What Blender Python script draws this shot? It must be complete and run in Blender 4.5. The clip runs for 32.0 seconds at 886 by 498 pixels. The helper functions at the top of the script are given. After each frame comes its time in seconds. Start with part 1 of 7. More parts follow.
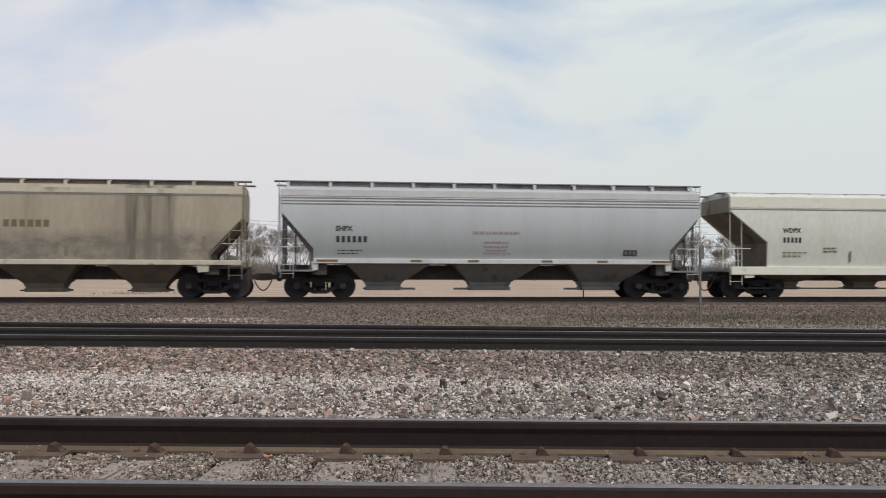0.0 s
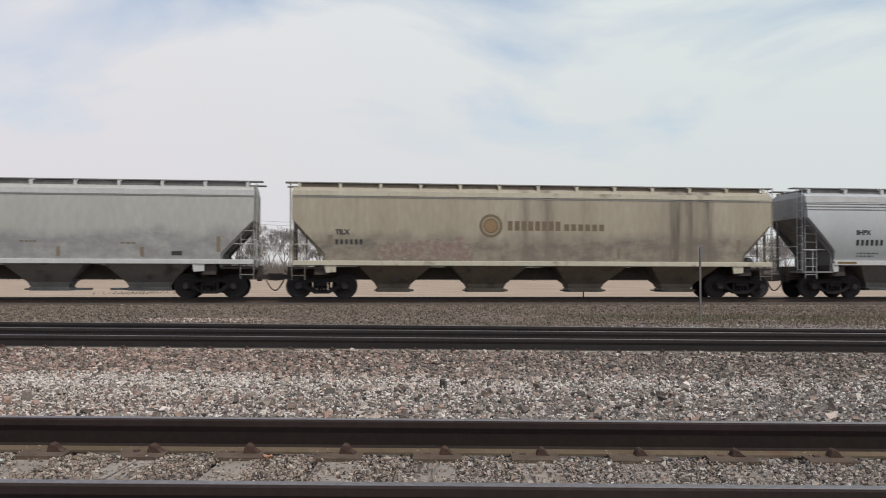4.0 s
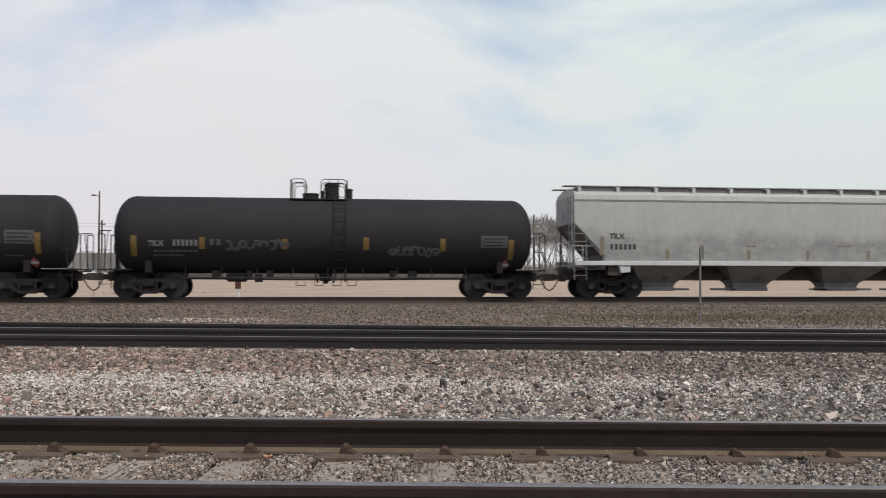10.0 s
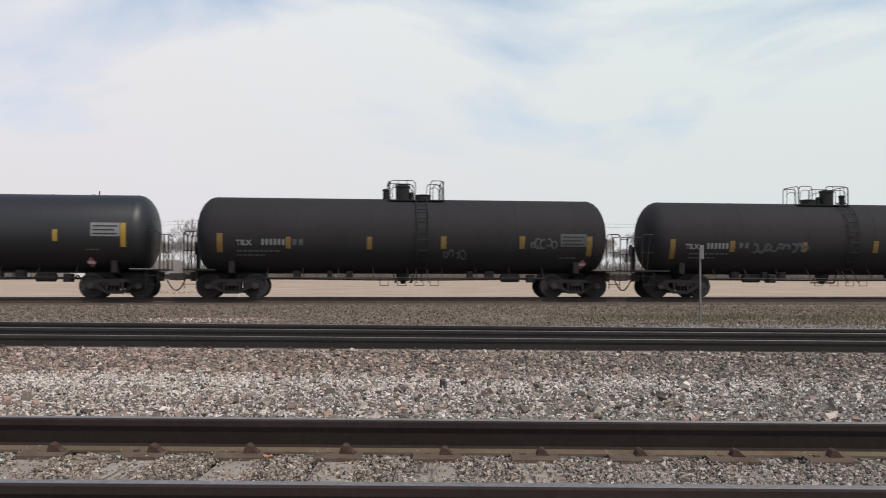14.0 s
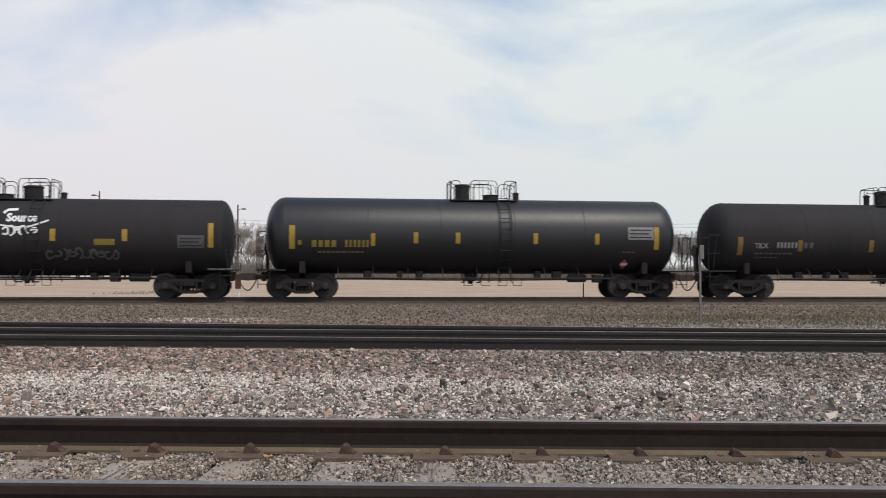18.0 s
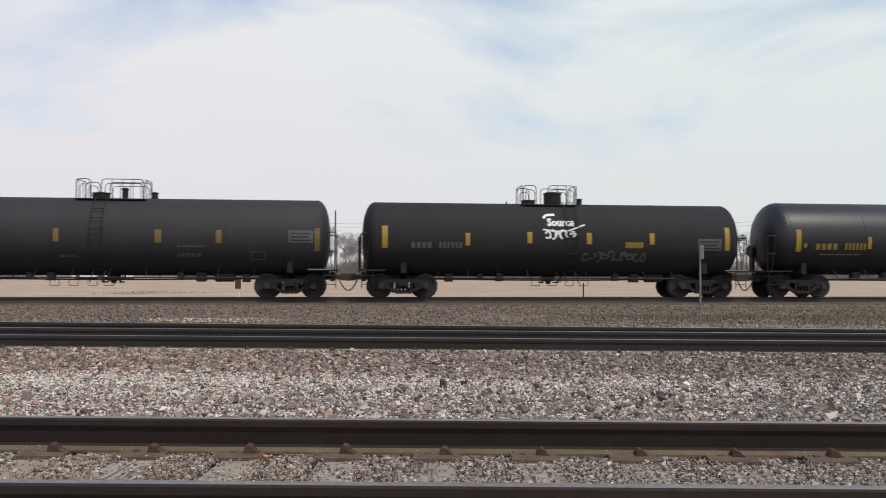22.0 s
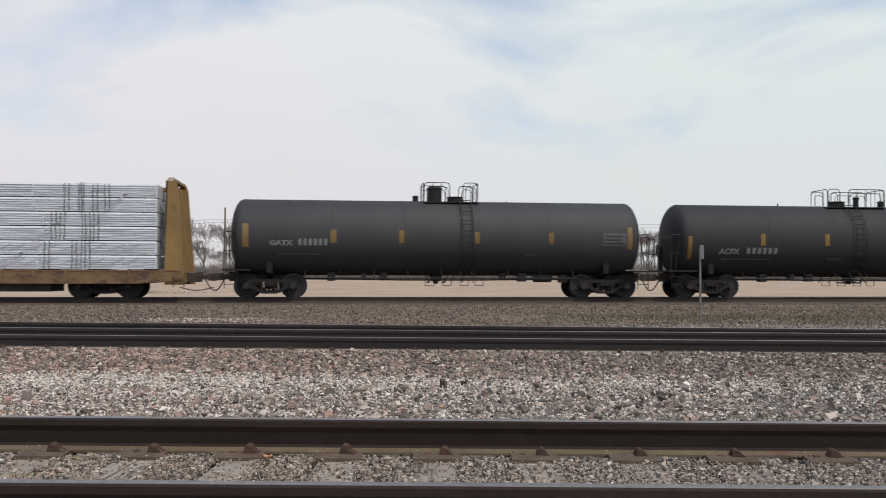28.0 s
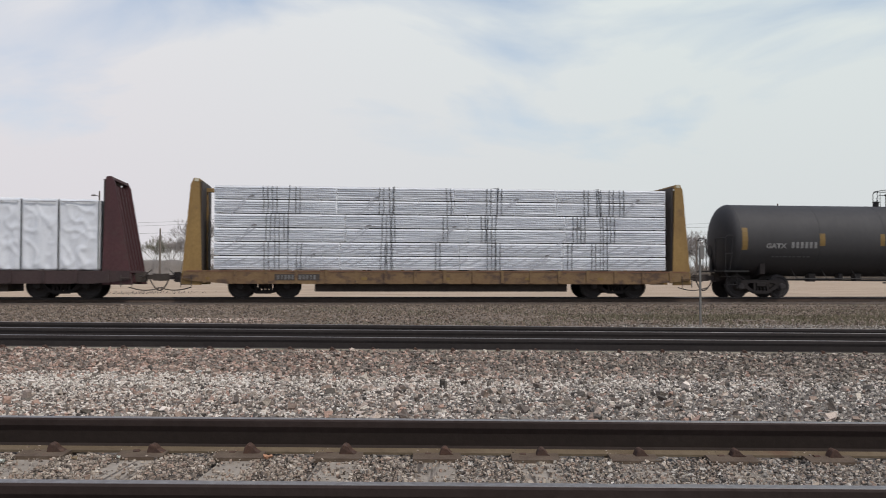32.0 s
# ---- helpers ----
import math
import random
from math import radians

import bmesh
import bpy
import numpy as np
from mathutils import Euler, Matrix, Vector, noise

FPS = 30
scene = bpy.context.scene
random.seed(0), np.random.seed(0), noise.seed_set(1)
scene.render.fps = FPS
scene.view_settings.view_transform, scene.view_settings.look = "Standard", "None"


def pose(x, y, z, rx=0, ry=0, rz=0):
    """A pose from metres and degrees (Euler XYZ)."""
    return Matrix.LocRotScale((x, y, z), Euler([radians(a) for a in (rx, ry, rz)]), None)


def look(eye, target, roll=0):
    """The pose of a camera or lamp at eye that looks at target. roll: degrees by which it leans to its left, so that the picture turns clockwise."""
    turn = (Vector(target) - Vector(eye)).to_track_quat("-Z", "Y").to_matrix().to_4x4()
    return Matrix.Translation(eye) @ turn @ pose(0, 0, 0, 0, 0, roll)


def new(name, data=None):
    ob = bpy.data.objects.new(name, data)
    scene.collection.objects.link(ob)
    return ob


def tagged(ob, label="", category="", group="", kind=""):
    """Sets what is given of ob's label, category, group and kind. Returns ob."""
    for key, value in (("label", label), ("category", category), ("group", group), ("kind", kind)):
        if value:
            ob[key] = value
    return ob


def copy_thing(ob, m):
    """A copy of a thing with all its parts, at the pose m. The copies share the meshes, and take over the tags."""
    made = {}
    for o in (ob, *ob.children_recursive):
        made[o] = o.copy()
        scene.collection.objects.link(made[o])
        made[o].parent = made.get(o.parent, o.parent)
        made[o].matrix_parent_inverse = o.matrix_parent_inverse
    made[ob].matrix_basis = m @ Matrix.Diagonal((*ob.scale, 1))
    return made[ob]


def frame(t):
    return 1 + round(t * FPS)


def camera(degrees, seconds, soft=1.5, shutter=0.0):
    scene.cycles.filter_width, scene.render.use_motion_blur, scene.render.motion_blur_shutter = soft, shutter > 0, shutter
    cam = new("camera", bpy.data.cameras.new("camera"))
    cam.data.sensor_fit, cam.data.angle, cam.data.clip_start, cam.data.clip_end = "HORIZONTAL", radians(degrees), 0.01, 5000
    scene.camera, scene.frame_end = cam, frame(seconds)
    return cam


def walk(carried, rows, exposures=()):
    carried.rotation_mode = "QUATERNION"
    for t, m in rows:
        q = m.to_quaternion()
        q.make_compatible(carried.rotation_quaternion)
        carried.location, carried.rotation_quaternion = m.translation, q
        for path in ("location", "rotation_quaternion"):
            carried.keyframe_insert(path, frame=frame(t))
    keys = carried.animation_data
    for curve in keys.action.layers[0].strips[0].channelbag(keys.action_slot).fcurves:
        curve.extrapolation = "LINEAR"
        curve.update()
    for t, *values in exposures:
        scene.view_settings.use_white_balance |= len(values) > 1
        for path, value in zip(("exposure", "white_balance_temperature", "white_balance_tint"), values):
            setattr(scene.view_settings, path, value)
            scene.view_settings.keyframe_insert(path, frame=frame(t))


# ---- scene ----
# Camera on a low stand beside the near track, still for the whole clip.
SECONDS = 32.0
EYE = (0.0, 0.0, 0.96)
cam = camera(51.65, SECONDS, soft=1.0, shutter=0.4)
VIEW = look(EYE, (0.0, 40.0, 0.96 + 40.0 * 49.0 / 1620.0), 0.12)
walk(cam, [(0.0, VIEW), (SECONDS, VIEW)], exposures=[(0.0, -0.02), (7.0, -0.02), (11.0, 0.05), (26.0, 0.08), (29.0, 0.02), (SECONDS, -0.02)])

# ---- light ----
SUN_AZ = 140.0     # compass-like: degrees clockwise from +Y, where the sun stands
SUN_EL = 58.0
world = bpy.data.worlds.new("sky")
scene.world = world
world.use_nodes = True


def build_sky():
    nt = world.node_tree
    nt.nodes.clear()
    out = nt.nodes.new("ShaderNodeOutputWorld")
    sky = nt.nodes.new("ShaderNodeTexSky")
    sky.sky_type = "NISHITA"
    sky.sun_disc = False
    sky.sun_elevation = radians(SUN_EL)
    sky.sun_rotation = radians(SUN_AZ)
    sky.air_density, sky.dust_density = 1.0, 1.5
    blue = nt.nodes.new("ShaderNodeBackground")
    blue.inputs[1].default_value = 0.15
    nt.links.new(sky.outputs[0], blue.inputs[0])
    veil = nt.nodes.new("ShaderNodeBackground")
    veil.inputs[1].default_value = 1.0
    tc = nt.nodes.new("ShaderNodeTexCoord")
    sep = nt.nodes.new("ShaderNodeSeparateXYZ")
    nt.links.new(tc.outputs["Generated"], sep.inputs[0])
    # cirrus sheet: noise stretched along the horizon
    mp = nt.nodes.new("ShaderNodeMapping")
    mp.inputs["Scale"].default_value = (1.0, 1.0, 2.6)
    mp.inputs["Rotation"].default_value = (0.0, 0.16, 0.0)
    mp.inputs["Location"].default_value = (0.35, 0.2, 0.1)
    nt.links.new(tc.outputs["Generated"], mp.inputs[0])
    n1 = nt.nodes.new("ShaderNodeTexNoise")
    n1.inputs["Scale"].default_value = 3.4
    n1.inputs["Detail"].default_value = 7.0
    n1.inputs["Roughness"].default_value = 0.5
    n1.inputs["Distortion"].default_value = 0.5
    nt.links.new(mp.outputs[0], n1.inputs[0])
    ramp = nt.nodes.new("ShaderNodeValToRGB")
    ramp.color_ramp.elements[0].position, ramp.color_ramp.elements[0].color = 0.25, (0.02, 0.02, 0.02, 1)
    ramp.color_ramp.elements[1].position, ramp.color_ramp.elements[1].color = 0.58, (1, 1, 1, 1)
    nt.links.new(n1.outputs[0], ramp.inputs[0])
    # the veil thickens towards the horizon
    rise = nt.nodes.new("ShaderNodeMapRange")
    rise.inputs["From Min"].default_value, rise.inputs["From Max"].default_value = 0.05, 0.75
    rise.inputs["To Min"].default_value, rise.inputs["To Max"].default_value = 0.40, -0.65
    nt.links.new(sep.outputs[2], rise.inputs[0])
    add = nt.nodes.new("ShaderNodeMath")
    add.operation, add.use_clamp = "ADD", True
    nt.links.new(ramp.outputs[0], add.inputs[0])
    nt.links.new(rise.outputs[0], add.inputs[1])
    # veil colour: faintly lilac low down, whiter higher up
    tint = nt.nodes.new("ShaderNodeValToRGB")
    tint.color_ramp.elements[0].position, tint.color_ramp.elements[0].color = 0.02, (0.72, 0.703, 0.725, 1)
    tint.color_ramp.elements[1].position, tint.color_ramp.elements[1].color = 0.28, (0.775, 0.79, 0.80, 1)
    nt.links.new(sep.outputs[2], tint.inputs[0])
    # the thin cloud turns a little greener to the right
    across = nt.nodes.new("ShaderNodeMapRange")
    across.inputs["From Min"].default_value, across.inputs["From Max"].default_value = -0.5, 0.5
    nt.links.new(sep.outputs[0], across.inputs[0])
    hue = nt.nodes.new("ShaderNodeValToRGB")
    hue.color_ramp.elements[0].position, hue.color_ramp.elements[0].color = 0.15, (1.0, 0.98, 1.0, 1)
    hue.color_ramp.elements[1].position, hue.color_ramp.elements[1].color = 0.75, (0.938, 1.0, 0.985, 1)
    nt.links.new(across.outputs[0], hue.inputs[0])
    tinted = nt.nodes.new("ShaderNodeMix")
    tinted.data_type, tinted.blend_type = "RGBA", "MULTIPLY"
    tinted.inputs[0].default_value = 1.0
    nt.links.new(tint.outputs[0], tinted.inputs[6])
    nt.links.new(hue.outputs[0], tinted.inputs[7])
    nt.links.new(tinted.outputs[2], veil.inputs[0])
    mix = nt.nodes.new("ShaderNodeMixShader")
    nt.links.new(add.outputs[0], mix.inputs[0])
    nt.links.new(blue.outputs[0], mix.inputs[1])
    nt.links.new(veil.outputs[0], mix.inputs[2])
    nt.links.new(mix.outputs[0], out.inputs[0])


build_sky()
sun = new("sun", bpy.data.lights.new("sun", "SUN"))
sun.data.energy, sun.data.angle, sun.data.color = 2.0, radians(1.2), (1.0, 0.95, 0.87)
a, e = radians(SUN_AZ), radians(SUN_EL)
sun.matrix_world = look((60 * math.sin(a) * math.cos(e), 60 * math.cos(a) * math.cos(e), 60 * math.sin(e)), (0, 0, 0))


# ---- materials ----
def surface(name, c1, c2, rough=0.6, metal=0.0, scale=2.0, streak=1.0, bump=0.1, bscale=30.0, spots=None, spot_at=0.62,
            spot_scale=1.2, spot_streak=1.0, island=False, bands=(), lower_tone=None, grain=0.45):
    """A two-scale procedural surface; streak < 1 stretches the stains downwards."""
    m = bpy.data.materials.new(name)
    m.use_nodes = True
    nt = m.node_tree
    bsdf = nt.nodes["Principled BSDF"]
    tc = nt.nodes.new("ShaderNodeTexCoord")
    info = nt.nodes.new("ShaderNodeObjectInfo")
    off = nt.nodes.new("ShaderNodeVectorMath")
    off.operation = "MULTIPLY_ADD"
    off.inputs[1].default_value = (1, 1, 1)
    comb = nt.nodes.new("ShaderNodeCombineXYZ")
    mul = nt.nodes.new("ShaderNodeMath")
    mul.operation = "MULTIPLY"
    mul.inputs[1].default_value = 37.0
    nt.links.new(info.outputs["Random"], mul.inputs[0])
    nt.links.new(mul.outputs[0], comb.inputs[0])
    nt.links.new(tc.outputs["Object"], off.inputs[0])
    nt.links.new(comb.outputs[0], off.inputs[2])

    def noise_at(sc, st, detail=4.0, rough_n=0.55):
        mp = nt.nodes.new("ShaderNodeMapping")
        mp.inputs["Scale"].default_value = (sc, sc, sc * st)
        nt.links.new(off.outputs[0], mp.inputs[0])
        n = nt.nodes.new("ShaderNodeTexNoise")
        n.inputs["Scale"].default_value = 1.0
        n.inputs["Detail"].default_value = detail
        n.inputs["Roughness"].default_value = rough_n
        nt.links.new(mp.outputs[0], n.inputs[0])
        return n.outputs[0]

    def ramped(src, p0, p1):
        r = nt.nodes.new("ShaderNodeMapRange")
        r.inputs["From Min"].default_value, r.inputs["From Max"].default_value = p0, p1
        nt.links.new(src, r.inputs[0])
        return r.outputs[0]

    def mixed(fac, a_in, b_in):
        mx = nt.nodes.new("ShaderNodeMix")
        mx.data_type = "RGBA"
        if isinstance(fac, float):
            mx.inputs[0].default_value = fac
        else:
            nt.links.new(fac, mx.inputs[0])
        for sock, val in ((mx.inputs[6], a_in), (mx.inputs[7], b_in)):
            if isinstance(val, tuple):
                sock.default_value = (*val, 1)
            else:
                nt.links.new(val, sock)
        return mx.outputs[2]

    col = mixed(ramped(noise_at(scale, streak), 0.32, 0.68), c1, c2)
    fine = ramped(noise_at(scale * 9, streak ** 0.5, 3.0), 0.25, 0.75)
    dark = tuple(c * 0.72 for c in c1)
    amount = nt.nodes.new("ShaderNodeMath")
    amount.operation = "MULTIPLY"
    amount.inputs[1].default_value = grain
    nt.links.new(fine, amount.inputs[0])
    col = mixed(amount.outputs[0], col, dark)
    if spots:
        col = mixed(ramped(noise_at(spot_scale, spot_streak, 6.0, 0.6), spot_at, spot_at + 0.14), col, spots)
    if bands:
        # run-down stain streaks at given places along the wall: (x, half width, strength, colour)
        xyz = nt.nodes.new("ShaderNodeSeparateXYZ")
        nt.links.new(tc.outputs["Object"], xyz.inputs[0])
        ragged = ramped(noise_at(2.2, 0.05, 5.0, 0.65), 0.30, 0.62)
        for bx, half, strength, tone in bands:
            dist = nt.nodes.new("ShaderNodeMath")
            dist.operation = "SUBTRACT"
            dist.inputs[1].default_value = bx
            nt.links.new(xyz.outputs[0], dist.inputs[0])
            size = nt.nodes.new("ShaderNodeMath")
            size.operation = "ABSOLUTE"
            nt.links.new(dist.outputs[0], size.inputs[0])
            near = nt.nodes.new("ShaderNodeMapRange")
            near.interpolation_type = "SMOOTHSTEP"
            near.inputs["From Min"].default_value, near.inputs["From Max"].default_value = half, 0.0
            near.inputs["To Max"].default_value = strength
            nt.links.new(size.outputs[0], near.inputs[0])
            both = nt.nodes.new("ShaderNodeMath")
            both.operation = "MULTIPLY"
            nt.links.new(near.outputs[0], both.inputs[0])
            nt.links.new(ragged, both.inputs[1])
            col = mixed(both.outputs[0], col, tone)
    if lower_tone:
        # patchy second tone below about a given height: (height, ragged edge, strength, colour)
        high, ragged_edge, strength, tone = lower_tone
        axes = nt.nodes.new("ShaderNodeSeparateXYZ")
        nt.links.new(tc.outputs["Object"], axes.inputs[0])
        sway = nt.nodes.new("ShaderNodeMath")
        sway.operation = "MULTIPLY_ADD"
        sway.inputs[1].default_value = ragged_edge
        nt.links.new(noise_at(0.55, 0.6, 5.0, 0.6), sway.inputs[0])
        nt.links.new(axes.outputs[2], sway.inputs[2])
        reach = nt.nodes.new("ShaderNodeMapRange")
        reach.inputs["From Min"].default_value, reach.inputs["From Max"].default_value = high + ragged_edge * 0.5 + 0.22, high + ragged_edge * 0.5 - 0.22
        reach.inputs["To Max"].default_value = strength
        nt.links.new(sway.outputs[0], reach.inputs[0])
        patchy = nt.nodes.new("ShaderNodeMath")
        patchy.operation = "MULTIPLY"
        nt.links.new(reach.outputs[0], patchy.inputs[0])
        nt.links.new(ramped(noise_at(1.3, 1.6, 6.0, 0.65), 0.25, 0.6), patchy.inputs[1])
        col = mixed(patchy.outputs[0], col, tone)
    if island:
        geo = nt.nodes.new("ShaderNodeNewGeometry")
        ramp = nt.nodes.new("ShaderNodeValToRGB")
        ramp.color_ramp.interpolation = "CONSTANT"
        els = ramp.color_ramp.elements
        while len(els) < len(island):
            els.new(0.5)
        for i, (pos, c) in enumerate(island):
            els[i].position, els[i].color = pos, (*c, 1)
        nt.links.new(geo.outputs["Random Per Island"], ramp.inputs[0])
        col = mixed(0.75, col, ramp.outputs[0])
    nt.links.new(col, bsdf.inputs["Base Color"])
    bsdf.inputs["Metallic"].default_value = metal
    rr = nt.nodes.new("ShaderNodeMapRange")
    rr.inputs["To Min"].default_value, rr.inputs["To Max"].default_value = max(0.05, rough - 0.22 * grain), min(1.0, rough + 0.27 * grain)
    nt.links.new(fine, rr.inputs[0])
    nt.links.new(rr.outputs[0], bsdf.inputs["Roughness"])
    if bump:
        b = nt.nodes.new("ShaderNodeBump")
        b.inputs["Strength"].default_value = bump
        b.inputs["Distance"].default_value = 0.02
        nt.links.new(noise_at(bscale, 1.0, 3.0), b.inputs["Height"])
        nt.links.new(b.outputs[0], bsdf.inputs["Normal"])
    return m


M = {}
M["rail_side"] = surface("rail_rust", (0.0305, 0.0226, 0.0195), (0.0375, 0.0280, 0.0240), 0.95, 0.0, 3.0, 1.0, 0.1, 60, spots=(0.036, 0.024, 0.018), spot_at=0.66)
M["rail_grey"] = surface("rail_dull_steel", (0.0380, 0.0322, 0.0312), (0.050, 0.0425, 0.0412), 0.9, 0.0, 2.0, 1.0, 0.1, 60, spots=(0.050, 0.040, 0.034), spot_at=0.62)
M["rail_brown"] = surface("rail_brown_rust", (0.056, 0.037, 0.028), (0.080, 0.054, 0.041), 0.9, 0.0, 0.6, 1.0, 0.1, 30, spots=(0.058, 0.040, 0.032), spot_at=0.58)
M["rail_shoulder"] = surface("rail_head_rust", (0.0325, 0.0225, 0.0200), (0.043, 0.0300, 0.0270), 0.85, 0.0, 2.0, 1.0, 0.1, 60, spots=(0.070, 0.051, 0.048), spot_at=0.62)
M["rail_base"] = surface("rail_base_rust", (0.118, 0.084, 0.050), (0.165, 0.124, 0.078), 0.9, 0.0, 2.2, 1.0, 0.2, 60, spots=(0.115, 0.060, 0.036), spot_at=0.58, spot_scale=2.6)
M["base_tan"] = surface("dusty_rail_base", (0.20, 0.178, 0.138), (0.28, 0.252, 0.20), 0.9, 0.0, 1.6, 1.0, 0.2, 60, spots=(0.11, 0.10, 0.062), spot_at=0.58, spot_scale=1.8)
M["rail_head"] = surface("rail_head_steel", (0.150, 0.132, 0.130), (0.200, 0.180, 0.176), 0.40, 0.4, 3.0, 1.0, 0.03, 60, spots=(0.09, 0.072, 0.072), spot_at=0.62, spot_scale=2.0)
M["rail_side"].node_tree.nodes["Principled BSDF"].inputs["Specular IOR Level"].default_value = 0.15
M["rail_shoulder"].node_tree.nodes["Principled BSDF"].inputs["Specular IOR Level"].default_value = 0.2
M["rail_grey"].node_tree.nodes["Principled BSDF"].inputs["Specular IOR Level"].default_value = 0.25


def tie_wood(name, light, dark, crack):
    """Split, weathered timber whose grain runs along the tie (its y axis)."""
    m = surface(name, light, dark, 0.9, 0.0, 3.0, 1.0, 0.5, 35)
    nt = m.node_tree
    bsdf = nt.nodes["Principled BSDF"]
    old = bsdf.inputs["Base Color"].links[0].from_socket
    tc = nt.nodes.new("ShaderNodeTexCoord")
    info = nt.nodes.new("ShaderNodeObjectInfo")
    shift = nt.nodes.new("ShaderNodeVectorMath")
    shift.operation = "SCALE"
    shift.inputs[0].default_value = (9.0, 31.0, 5.0)
    nt.links.new(info.outputs["Random"], shift.inputs["Scale"])
    mp = nt.nodes.new("ShaderNodeMapping")
    mp.inputs["Scale"].default_value = (26.0, 1.3, 26.0)
    nt.links.new(tc.outputs["Object"], mp.inputs[0])
    nt.links.new(shift.outputs[0], mp.inputs["Location"])
    n = nt.nodes.new("ShaderNodeTexNoise")
    n.inputs["Scale"].default_value, n.inputs["Detail"].default_value = 1.0, 5.0
    nt.links.new(mp.outputs[0], n.inputs[0])
    r = nt.nodes.new("ShaderNodeMapRange")
    r.inputs["From Min"].default_value, r.inputs["From Max"].default_value = 0.44, 0.34
    nt.links.new(n.outputs[0], r.inputs[0])
    mx = nt.nodes.new("ShaderNodeMix")
    mx.data_type = "RGBA"
    nt.links.new(r.outputs[0], mx.inputs[0])
    nt.links.new(old, mx.inputs[6])
    mx.inputs[7].default_value = (*crack, 1)
    nt.links.new(mx.outputs[2], bsdf.inputs["Base Color"])
    return m


M["tie"] = tie_wood("tie_wood", (0.27, 0.228, 0.185), (0.38, 0.328, 0.272), (0.09, 0.07, 0.056))
M["plate"] = surface("tie_plate_rust", (0.095, 0.064, 0.044), (0.150, 0.112, 0.080), 0.92, 0.0, 9.0, 1.0, 0.3, 70, spots=(0.12, 0.062, 0.038), spot_at=0.6, spot_scale=9.0)
M["spike"] = surface("spike_rust", (0.088, 0.045, 0.030), (0.050, 0.031, 0.025), 0.9, 0.0, 14.0, 1.0, 0.3, 70, spots=(0.15, 0.085, 0.055), spot_at=0.6, spot_scale=14.0)
GREY = [(0.0, (0.314, 0.255, 0.207)), (0.16, (0.493, 0.403, 0.330)), (0.32, (0.112, 0.087, 0.072)), (0.46, (0.381, 0.246, 0.185)),
        (0.60, (0.627, 0.532, 0.448)), (0.75, (0.067, 0.054, 0.045)), (0.86, (0.224, 0.179, 0.146)), (0.93, (0.784, 0.700, 0.616))]
PINK = [(0.0, (0.326, 0.226, 0.176)), (0.18, (0.189, 0.149, 0.122)), (0.36, (0.452, 0.347, 0.284)), (0.47, (0.079, 0.061, 0.050)),
        (0.64, (0.378, 0.247, 0.194)), (0.8, (0.221, 0.189, 0.161)), (0.91, (0.598, 0.499, 0.420))]
CRIB = [(0.0, (0.292, 0.235, 0.186)), (0.2, (0.400, 0.329, 0.265)), (0.38, (0.140, 0.108, 0.086)), (0.5, (0.335, 0.238, 0.181)),
        (0.64, (0.475, 0.405, 0.335)), (0.78, (0.081, 0.063, 0.051)), (0.86, (0.216, 0.175, 0.140)), (0.94, (0.626, 0.551, 0.470))]
PALE = [(0.0, (0.58, 0.505, 0.435)), (0.25, (0.70, 0.625, 0.55)), (0.46, (0.38, 0.31, 0.26)), (0.62, (0.78, 0.71, 0.63)), (0.86, (0.17, 0.138, 0.115))]
DULL = [(0.0, (0.124, 0.088, 0.064)), (0.25, (0.179, 0.131, 0.097)), (0.5, (0.069, 0.051, 0.039)), (0.7, (0.230, 0.170, 0.131)), (0.9, (0.133, 0.110, 0.090))]
SLATE = [(0.0, (0.184, 0.167, 0.147)), (0.16, (0.310, 0.285, 0.253)), (0.34, (0.063, 0.055, 0.049)), (0.5, (0.218, 0.175, 0.149)),
         (0.62, (0.414, 0.380, 0.339)), (0.75, (0.048, 0.043, 0.039)), (0.87, (0.127, 0.114, 0.101)), (0.95, (0.598, 0.564, 0.517))]


def graded(palette, red, green, blue):
    return [(at, (c[0] * red, c[1] * green, c[2] * blue)) for at, c in palette]


SLOPE_WARM = graded(PINK, 1.12, 1.10, 1.10)
SLOPE_GREY = graded([(0.0, (0.210, 0.176, 0.146)), (0.17, (0.110, 0.094, 0.080)), (0.34, (0.330, 0.288, 0.245)), (0.47, (0.055, 0.047, 0.040)),
                     (0.60, (0.250, 0.186, 0.150)), (0.72, (0.165, 0.150, 0.130)), (0.84, (0.075, 0.066, 0.057)), (0.93, (0.560, 0.510, 0.445))], 1.24, 1.20, 1.16)
EARTHY = [(0.0, (0.17, 0.132, 0.10)), (0.22, (0.27, 0.215, 0.168)), (0.42, (0.088, 0.068, 0.053)), (0.6, (0.21, 0.158, 0.12)), (0.78, (0.36, 0.30, 0.245)), (0.9, (0.13, 0.108, 0.088))]
M["stone_warm_slope"] = surface("crushed_stone_warm", (0.22, 0.165, 0.132), (0.29, 0.225, 0.182), 0.9, 0, 30, 1, 0.5, 90, island=SLOPE_WARM)
M["stone_grey_slope"] = surface("crushed_stone_brown_grey", (0.16, 0.138, 0.116), (0.22, 0.19, 0.162), 0.9, 0, 30, 1, 0.5, 90, island=SLOPE_GREY)
M["stone_earthy"] = surface("crushed_stone_earthy", (0.15, 0.117, 0.091), (0.20, 0.16, 0.125), 0.9, 0, 30, 1, 0.3, 90, island=graded(EARTHY, 0.88, 0.84, 0.82))
